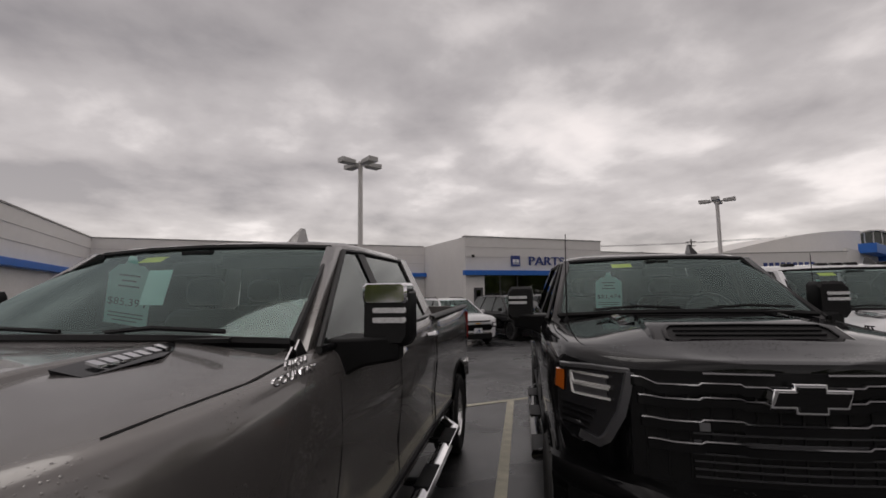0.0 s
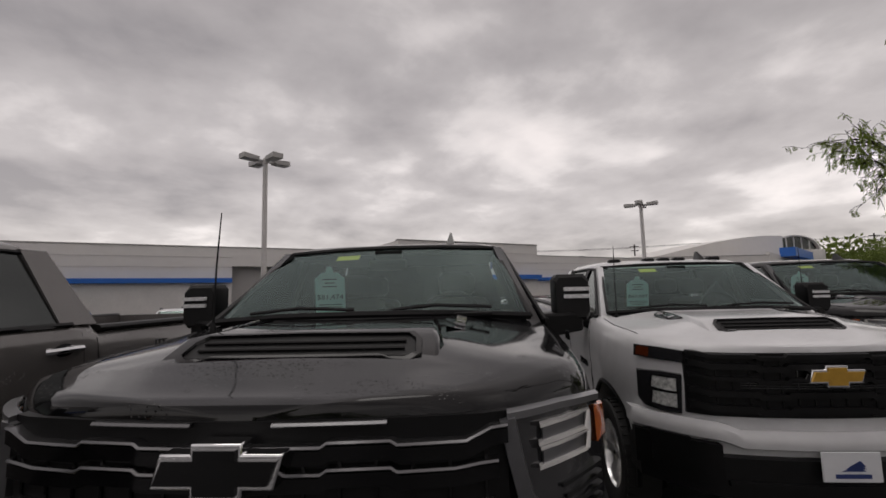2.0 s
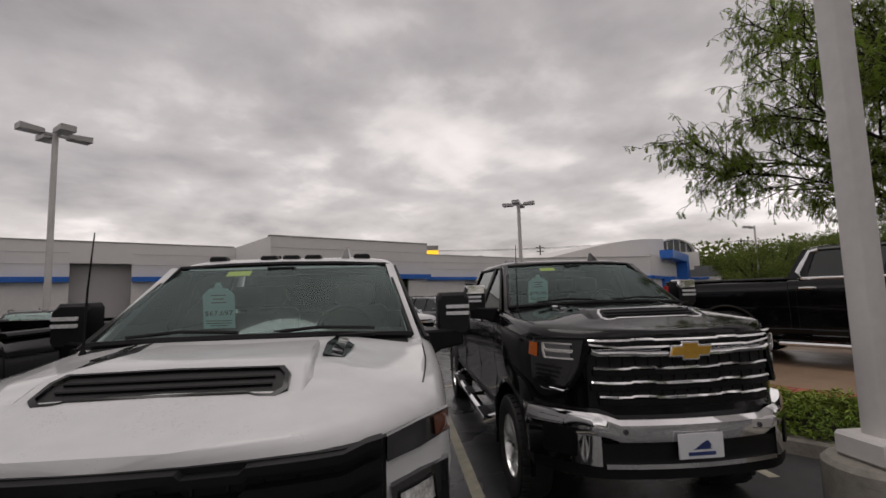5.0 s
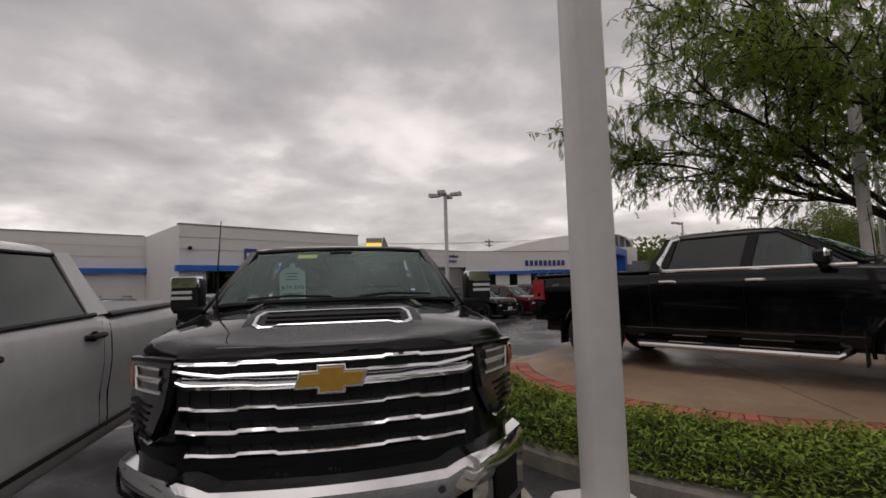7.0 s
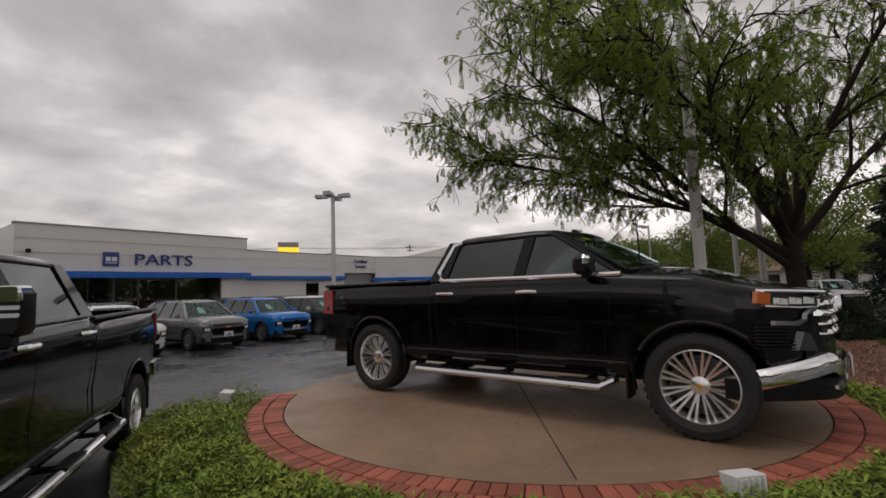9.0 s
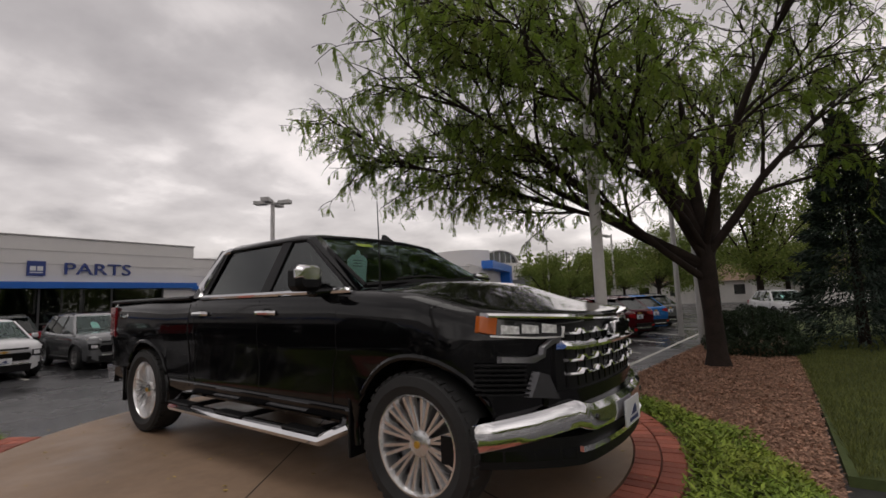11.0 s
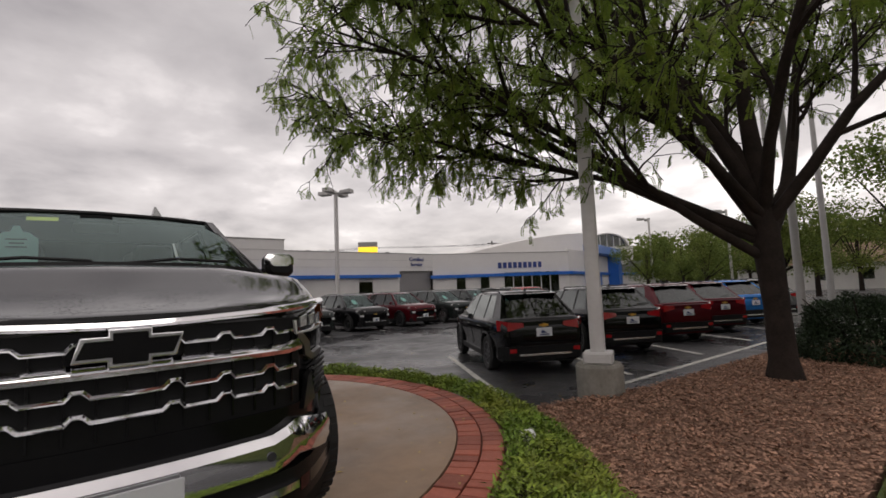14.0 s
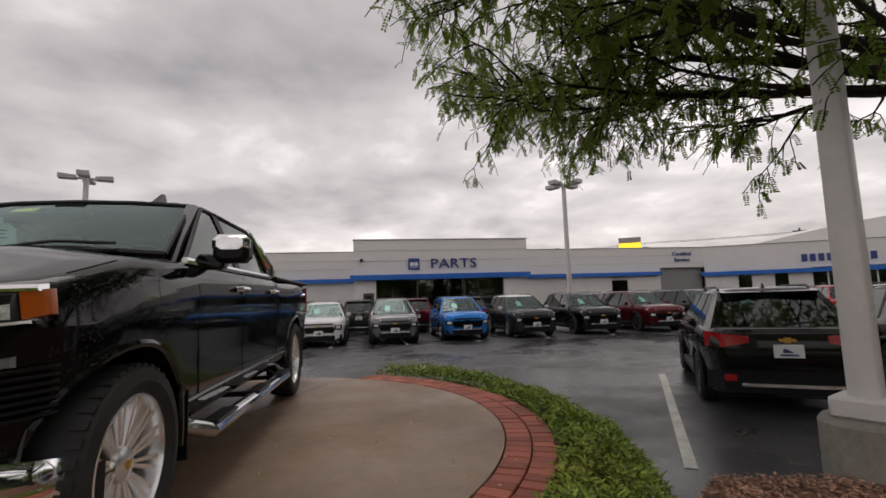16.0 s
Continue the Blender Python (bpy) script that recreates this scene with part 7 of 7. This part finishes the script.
def locust():
    """A spreading honey locust with drooping compound leaves."""
    tree = thing("tree", "spreading locust tree with drooping green-yellow compound leaves", "tree", "", pose(26.05, -0.55, 0.08))
    rnd = random.Random(11)
    wood, thin = Geo(), Geo()
    twigs = []
    wood.tube([(0, 0, -0.1), (0.0, 0, 0.05), (0.01, 0.0, 0.3), (0.03, 0.02, 1.1), (0.0, 0.05, 1.9), (0.0, 0.05, 2.4)], [0.30, 0.26, 0.20, 0.18, 0.20, 0.18], 14)
    wood.tube([(0, 0.05, 2.3), (0.04, 0.10, 3.2), (0.0, 0.16, 4.2), (0.10, 0.22, 5.2), (0.05, 0.3, 6.4)], [0.18, 0.15, 0.12, 0.085, 0.03], 10)

    def limb(p, d, length, r, level):
        pts, rad = [Vector(p)], [r]
        steps = 6 if level < 2 else 4
        d = Vector(d).normalized()
        for k in range(steps):
            bend = Vector((rnd.uniform(-1, 1), rnd.uniform(-1, 1), rnd.uniform(-0.6, 0.8))) * (0.20 if level < 2 else 0.28)
            if level == 0:
                bend.z += 0.06 if k < 2 else -0.11
            if level >= 2:
                bend.z -= 0.24
            d = (d + bend).normalized()
            pts.append(pts[-1] + d * length / steps)
            rad.append(max(0.006, r * (1 - 0.8 * (k + 1) / steps)))
        if level > 0 and pts[-1].z < (2.75 if level == 1 else 2.5):
            return None
        (wood if level < 2 else thin).tube(pts, rad, 8 if level == 0 else 5)
        return pts

    def side_dir(d, spread):
        d = Vector(d).normalized()
        o = Vector((rnd.uniform(-1, 1), rnd.uniform(-1, 1), rnd.uniform(-0.5, 0.6)))
        o = (o - d * o.dot(d)).normalized()
        return (d + o * spread).normalized()
    # scaffold limbs from the fork, boughs along them, then side shoots and twigs
    def along(pts, t):
        n = len(pts) - 1
        k = min(int(t * n), n - 1)
        return pts[k].lerp(pts[k + 1], t * n - k), pts[k + 1] - pts[k]

    scaffold = [(139, 24, 7.5, 0.085, 1.85), (126, 29, 7.4, 0.075, 2.1), (116, 34, 7.8, 0.10, 2.2), (152, 43, 8.6, 0.10, 2.3), (128, 56, 8.6, 0.12, 2.7), (95, 76, 7.2, 0.15, 2.5), (332, 44, 6.6, 0.13, 2.2), (30, 52, 6.4, 0.10, 2.6), (268, 52, 5.8, 0.10, 2.4), (205, 56, 6.6, 0.10, 2.6), (172, 36, 6.4, 0.08, 2.5)]
    for az, elv, ln, r, z in scaffold:
        a, e = radians(az), radians(elv)
        d = (math.cos(a) * math.cos(e), math.sin(a) * math.cos(e), math.sin(e))
        main = limb((0.05 * d[0], 0.05 + 0.05 * d[1], z), d, ln, r, 0)
        for k in range(11):
            t = 0.24 + 0.76 * (k + rnd.random()) / 11
            p, dd = along(main, t)
            bough = limb(p, side_dir(dd, 0.75), rnd.uniform(1.7, 3.1) * (1.25 - 0.5 * t), 0.045 * (1.2 - 0.6 * t), 1)
            for u in range(8 if bough else 0):
                v = 0.15 + 0.85 * (u + rnd.random()) / 8
                p2, d2 = along(bough, v)
                shoot = limb(p2, side_dir(d2, 0.9), rnd.uniform(0.7, 1.3), 0.018, 1)
                for q in range(5 if shoot else 0):
                    p3, d3 = along(shoot, rnd.uniform(0.15, 1.0))
                    tw = limb(p3, side_dir(d3, 1.0), rnd.uniform(0.35, 0.7), 0.008, 2)
                    if tw:
                        twigs.append(tw)
    part("trunk", wood, BARK, tree, "dark ridged bark", 60)
    tagged(part("twig", thin, BARK, tree, "", 60), kind="stuff")
    # sprays: a drooping rachis with paired leaflets
    base, ax, sd, sz = [], [], [], []
    for tw in twigs:
        for k in range(4):
            t = rnd.uniform(0.05, 1.0) * 4
            j = min(int(t), 3)
            p = tw[j].lerp(tw[j + 1], t - j)
            d = Vector((rnd.uniform(-1, 1), rnd.uniform(-1, 1), rnd.uniform(-1.3, 0.1))).normalized()
            ln = rnd.uniform(0.15, 0.26)
            s = d.cross(Vector((0, 0, 1)))
            s = s.normalized() if s.length > 0.01 else Vector((1, 0, 0))
            for q in range(7):
                d = (d + Vector((0, 0, -0.10))).normalized()
                p = p + d * ln / 7
                for e in (1, -1):
                    base.append(p)
                    ax.append((d * 0.75 + s * e).normalized())
                    sd.append(d)
                    sz.append(rnd.uniform(0.036, 0.058))
    base, ax, sd = np.array(base), unit(np.array(ax)), np.array(sd)
    sd = unit(sd - ax * np.sum(sd * ax, 1, keepdims=True))
    tagged(leaf_mesh("crown", base, ax, sd, np.array(sz), 0.62, LEAF, tree), kind="stuff")


locust()


def far_tree(x, y, h, spread, label, leaf=None, seed=0):
    rnd = random.Random(seed)
    h, spread = h * 0.74, spread * 0.85
    tree = thing("tree", label, "tree", "trees in the distance", pose(x, y, 0))
    g = Geo().tube([(0, 0, 0), (0.05, 0, h * 0.25), (0, 0.05, h * 0.5), (0, 0, h * 0.85)], [h * 0.028, h * 0.022, h * 0.016, 0.03], 8)
    blobs = []
    for k in range(16):
        a, rr_, z = rnd.uniform(0, 6.28), rnd.uniform(0.1, 1.0) * spread, rnd.uniform(0.34, 0.97) * h
        rr_ *= math.sqrt(max(0.1, 1 - ((z / h - 0.6) / 0.45) ** 2))
        c = Vector((math.cos(a) * rr_, math.sin(a) * rr_, z))
        blobs.append((c, spread * rnd.uniform(0.28, 0.45)))
        g.tube([(0, 0, h * 0.3), tuple(c * 0.55 + Vector((0, 0, h * 0.15))), tuple(c)], [h * 0.010, h * 0.006, 0.015], 5)
    part("trunk", g, BARK, tree, "", 60)
    pts = []
    for c, r in blobs:
        n = 420
        d = rand_dirs(n) * (RNG.random((n, 1)) ** 0.5) * r * np.array([1, 1, 0.75])
        pts.append(np.array(c) + d)
    base = np.concatenate(pts)
    n = len(base)
    ax = rand_dirs(n) + np.array([0, 0, -0.3])
    ax = unit(ax)
    sd = unit(np.cross(ax, rand_dirs(n)))
    tagged(leaf_mesh("crown", base, ax, sd, RNG.uniform(0.16, 0.30, n) * h / 9, 0.6, leaf or LEAF_FAR, tree), kind="stuff")


for i, (x, y, h, sp) in enumerate(((76, 22, 8.5, 3.6), (60, 17, 8.5, 3.8), (72, 18.5, 9.0, 4.2), (57, 11.0, 7.5, 3.6), (70, 11.5, 9.0, 4.4), (80, 14, 10, 4.5), (50, 4.5, 8.5, 4.2), (62, 5.0, 9.5, 4.5), (75, 4.0, 10, 4.8), (90, 22, 10, 5), (95, 12, 11, 5), (42, -5.5, 8.0, 3.8), (47, -1.4, 10.8, 4.8), (55, -3.0, 9.5, 4.5), (70, -5, 11, 5), (100, 32, 11, 5), (88, 2, 12, 5.5))):
    far_tree(x, y, h, sp, "leafy tree with yellowing crown beyond the lot", None, 40 + i)


def spruce(x, y, h, r):
    tree = thing("conifer", "dense dark green spruce beside the lawn", "tree", "", pose(x, y, 0))
    part("trunk", Geo().tube([(0, 0, 0), (0, 0, h * 0.97)], [0.14, 0.02], 8), BARK, tree)
    n = 26000
    z = RNG.random(n) ** 0.8
    rad = r * (1 - z) ** 0.85 * (0.55 + 0.45 * RNG.random(n)) * (0.85 + 0.15 * np.sin(z * 70))
    a = RNG.random(n) * 2 * np.pi
    base = np.stack([np.cos(a) * rad, np.sin(a) * rad, 0.12 + z * (h - 0.15)], 1)
    out = np.stack([np.cos(a), np.sin(a), -0.35 + RNG.normal(size=n) * 0.3], 1)
    ax = unit(out + RNG.normal(size=(n, 3)) * 0.35)
    sd = unit(np.cross(ax, rand_dirs(n)))
    tagged(leaf_mesh("needles", base, ax, sd, RNG.uniform(0.12, 0.24, n), 0.22, SPRUCE, tree), kind="stuff")


spruce(31.2, -3.6, 6.6, 2.0)
spruce(34.6, -5.6, 7.4, 2.2)


def shrub(x, y, r, h):
    s = thing("shrub", "clipped dark green rounded shrub in the mulch bed", "shrub", "", pose(x, y, 0.08))
    g = Geo()
    for k in range(6):
        a = k * 1.05
        g.tube([(0.1 * math.cos(a), 0.1 * math.sin(a), 0), (0.4 * r * math.cos(a), 0.4 * r * math.sin(a), h * 0.4), (0.75 * r * math.cos(a), 0.75 * r * math.sin(a), h * 0.75)], [0.03, 0.02, 0.008], 6)
    part("stems", g, BARK, s)
    n = 26000
    d = rand_dirs(n)
    d[:, 2] = np.abs(d[:, 2]) * 1.0 - 0.12
    lump = 0.90 + 0.10 * np.sin(d[:, 0] * 9 + 1) * np.sin(d[:, 1] * 8) + 0.06 * np.sin(d[:, 2] * 13)
    k = (0.80 + 0.20 * RNG.random(n)) * lump
    base = d * k[:, None] * np.array([r, r, h * 0.92]) + np.array([0, 0, 0.12])
    ax = unit(d + RNG.normal(size=(n, 3)) * 0.7)
    sd = unit(np.cross(ax, rand_dirs(n)))
    tagged(leaf_mesh("foliage", base, ax, sd, RNG.uniform(0.035, 0.07, n), 0.6, SHRUB, s), kind="stuff")


shrub(28.8, -1.2, 1.2, 1.5)


def ground_cover():
    n = 76000
    a = RNG.uniform(124, 416, n)
    lean = np.clip(1 - np.abs(a - 228) / 45, 0, 1)
    r0 = RING_R + 0.03 - 0.07 * lean
    r1 = np.array([hedge_edge(v) for v in a]) + 0.10
    u = RNG.random(n)
    r = np.sqrt(r0 ** 2 + (r1 ** 2 - r0 ** 2) * u)
    r += RNG.normal(size=n) * 0.03
    soil = 0.41 + (0.15 - 0.41) * np.clip((r - r0) / (r1 - r0), 0, 1)
    x, y = PAD[0] + r * np.cos(np.radians(a)), PAD[1] + r * np.sin(np.radians(a))
    lump = 0.10 + 0.05 * np.sin(x * 5.1 + 1.3 * np.sin(y * 3.7)) * np.sin(y * 4.3 + x) + 0.03 * np.sin(x * 13) * np.sin(y * 11)
    edge = np.clip(np.minimum(r - r0, r1 - r) / 0.14, 0.35, 1)
    z = soil + (lump + 0.06 + 0.09 * lean) * edge * (0.35 + 0.75 * RNG.random(n))
    base = np.stack([x, y, z], 1)
    az = RNG.random(n) * 2 * np.pi
    ax = unit(np.stack([np.cos(az), np.sin(az), RNG.uniform(-0.1, 0.95, n)], 1))
    sd = unit(np.cross(ax, np.array([0, 0, 1.0]) + RNG.normal(size=(n, 3)) * 0.35))
    tagged(leaf_mesh("ground_cover", base, ax, sd, RNG.uniform(0.03, 0.075, n), 0.30, COVER), "low bright green ground cover planted round the pad", "ground cover", "", "stuff")


ground_cover()


def inside(poly, x, y):
    c = np.zeros(len(x), bool)
    for (x0, y0), (x1, y1) in zip(poly, poly[1:] + poly[:1]):
        k = ((y0 > y) != (y1 > y)) & (x < (x1 - x0) * (y - y0) / ((y1 - y0) or 1e-9) + x0)
        c ^= k
    return c


def chips():
    n = 64000
    x, y = RNG.uniform(19.0, 30.5, n), RNG.uniform(-2.0, 1.4, n)
    ok = inside([(19.0, -1.85), (27.5, -2.05), (30.5, -2.1), (30.5, 0.15), (27.5, 0.45), (24.4, 0.75), (22.4, 1.35), (21.5, 0.6), (20.6, -0.6)], x, y)
    ok &= np.hypot(x - PAD[0], y - PAD[1]) > np.array([hedge_edge(v) for v in np.degrees(np.arctan2(y - PAD[1], x - PAD[0]))]) - 0.05
    x, y = x[ok], y[ok]
    n = len(x)
    base = np.stack([x, y, 0.102 + RNG.random(n) * 0.03], 1)
    az = RNG.random(n) * 2 * np.pi
    ax = unit(np.stack([np.cos(az), np.sin(az), RNG.uniform(-0.1, 0.45, n)], 1))
    sd = unit(np.cross(ax, np.array([0, 0, 1.0]) + RNG.normal(size=(n, 3)) * 0.4))
    tagged(leaf_mesh("wood_chips", base, ax, sd, RNG.uniform(0.025, 0.062, n), 0.5, MULCH, None, 0.15), "brown wood chips strewn over the bed", "mulch", "", "stuff")


chips()


def blades():
    n = 60000
    x, y = RNG.uniform(19.9, 34, n), -2.0 - RNG.random(n) ** 1.3 * 3.2
    base = np.stack([x, y, np.full(n, 0.085)], 1)
    ax = unit(np.stack([RNG.normal(size=n) * 0.45, RNG.normal(size=n) * 0.45, np.ones(n)], 1))
    sd = unit(np.cross(ax, rand_dirs(n)))
    tagged(leaf_mesh("grass", base, ax, sd, RNG.uniform(0.05, 0.11, n), 0.10, GRASS), "short mown green grass", "grass", "", "stuff")


blades()


def litter():
    # fallen leaves on the pad and the wet asphalt
    n = 900
    x, y = RNG.uniform(15, 27, n), RNG.uniform(-1, 9, n)
    r = np.hypot(x - PAD[0], y - PAD[1])
    pad_ok, lot_ok = r < 3.2, (r > 5.4) & (y > 1.6) & (x > 21)
    ok = pad_ok | lot_ok
    x, y, z = x[ok], y[ok], np.where(pad_ok, PAD_Z + 0.004, 0.006)[ok]
    n = len(x)
    base = np.stack([x, y, z], 1)
    az = RNG.random(n) * 2 * np.pi
    ax = unit(np.stack([np.cos(az), np.sin(az), RNG.uniform(0.0, 0.15, n)], 1))
    sd = unit(np.cross(ax, np.array([0, 0, 1.0]) + RNG.normal(size=(n, 3)) * 0.1))
    tagged(leaf_mesh("fallen_leaves", base, ax, sd, RNG.uniform(0.02, 0.045, n), 0.5, mat("yellow_leaf", (0.42, 0.30, 0.07), 0.6, rand=0.4)), "small yellow leaves fallen on pad and asphalt", "leaves", "", "stuff")


litter()

# ---- distance ----
for i, (x, y, h) in enumerate(((132.6, 101.8, 17.3), (150, 84, 17.0), (190, 60, 18))):
    up_ = thing("utility_pole", "far wooden utility pole with two crossarms", "utility pole", "utility poles", pose(x, y, 0, 0, 0, -35))
    part("pole", Geo().lathe([(0.28, 0), (0.2, h), (0.0, h + 0.02)], 8, None, "z"), BARK, up_)
    part("crossarm", Geo().box(-1.5, 1.5, -0.1, 0.1, h - 0.9, h - 0.65), BARK, up_)
    part("crossarm", Geo().box(-1.2, 1.2, -0.1, 0.1, h - 2.2, h - 1.95), BARK, up_)
for k in (-1.2, 1.2):
    pts = []
    for j in range(21):
        t = j / 20
        a, b = Vector((60.0, 170.0, 17.0)), Vector((200.0, 55.0, 17.5))
        p = a.lerp(b, t)
        pts.append((p.x + k, p.y + k, p.z - 2.0 * (0.25 - (t * 3 % 1 - 0.5) ** 2)))
    part_ = part("power_cable", Geo().tube(pts, 0.05, 4), MATT_BLACK)
    tagged(part_, "thin dark power cable between far poles", "cable")
bd = thing("led_board", "far roadside advertising board with a glowing amber panel", "sign", "", pose(78, 92.5, 0, 0, 0, -30))
part("header", Geo().box(-2.3, 2.3, -0.2, 0.2, 12.7, 13.9), ROOF_GREY, bd)
part("screen", Geo().box(-2.3, 2.3, -0.25, 0.2, 11.4, 12.68), mat("led_amber", (0.95, 0.58, 0.03), 0.4, emit=1.0), bd)
part("post", Geo().box(-0.3, 0.3, -0.15, 0.15, 0.0, 11.4), POLE_GREY, bd)
for x, y, w in ((51.6, 46.5, 1.6), (41.0, 47.0, 1.2)):
    un = thing("roof_unit", "grey air-handling unit on the flat roof", "roof unit", "roof units", pose(x, y, 5.9))
    part("casing", Geo().box(-w / 2, w / 2, -0.5, 0.5, 0.0, 0.75, None, 0.03), ROOF_GREY, un)
    part("vent", Geo().lathe([(0.28, 0.75), (0.3, 0.9), (0.0, 0.95)], 12, None, "z"), POLE_GREY, un)
for x, y, w in ((84, 8, 16), (78, -8, 13)):
    ho = thing("house", "low distant house with a brown pitched roof", "house", "houses beyond the lot", pose(x, y, 0, 0, 0, 20))
    part("wall", Geo().box(-4, 4, -w / 2, w / 2, 0, 2.7), BLOCK_WHITE, ho)
    part("roof", Geo().prism([(-4.6, 2.7), (4.6, 2.7), (0, 5.0)], -w / 2 - 0.5, w / 2 + 0.5, "y"), ORANGE_ROOF, ho)
    for k in range(4):
        part("window", Geo().box(-4.05, -4.005, -w / 2 + 1.2 + k * w / 4.4, -w / 2 + 2.4 + k * w / 4.4, 1.0, 2.2), SHOP_GLASS, ho)


def far_wood():
    n = 60000
    t = RNG.random(n)
    near = RNG.random(n) < 0.5
    # the half at y = -55 is added behind the camera to darken low reflections
    x = np.where(near, 105 + 60 * t, 165 - 260 * t) + RNG.normal(size=n) * 4
    y = np.where(near, 60 - 110 * t, -55 + 6 * np.sin(t * 9)) + RNG.normal(size=n) * 4
    hh = 7.5 + 2.5 * np.sin(t * 47) + 1.5 * np.sin(t * 113)
    base = np.stack([x, y, np.abs(RNG.random(n) ** 0.6) * hh], 1)
    ax = rand_dirs(n)
    sd = unit(np.cross(ax, rand_dirs(n)))
    tagged(leaf_mesh("far_wood", base, ax, sd, RNG.uniform(0.6, 1.2, n), 0.7, LEAF_FAR), "belt of far green trees, half of it added out of view to darken reflections", "woods", "", "stuff")


far_wood()

# ---- paving bricks of the ring ----


def ring_bricks():
    """Two courses of bricks laid radially; the nearest three hundred are pieces of their own."""
    rest = Geo()
    meshes = {}
    for c, (r0, r1) in enumerate(((PAD_R + 0.012, PAD_R + 0.198), (PAD_R + 0.21, RING_R))):
        rm = (r0 + r1) / 2
        n = int(2 * math.pi * rm / 0.112)
        w = 2 * math.pi * rm / n - 0.009
        k = r0 / rm
        h = 0.06
        geo = Geo().prism([(-(r1 - r0) / 2, -w / 2 * k), ((r1 - r0) / 2, -w / 2 * r1 / rm), ((r1 - r0) / 2, w / 2 * r1 / rm), (-(r1 - r0) / 2, w / 2 * k)], 0, h, "z", None, 0.006)
        meshes[c] = mesh_of("brick", geo, BRICK, 0)
        rnd = random.Random(c)
        for i in range(n):
            a = 360 * (i + 0.5 * c) / n
            if 55.5 < a < 124.5:
                continue
            m = pose(PAD[0] + rm * math.cos(radians(a)), PAD[1] + rm * math.sin(radians(a)), PAD_Z - 0.058 + rnd.uniform(-0.004, 0.004), rnd.uniform(-1, 1), rnd.uniform(-1, 1), a)
            if 25 < a < 55.5 or 124.5 < a < 132:
                gm = geo.moved(m)
                rest.add(gm.v, gm.f)
            else:
                b = new("brick", meshes[c])
                b.parent = ring_base
                b.matrix_basis = m
    tagged(part("brick_course", rest, BRICK, ring_base, "", 0), kind="stuff")


ring_bricks()
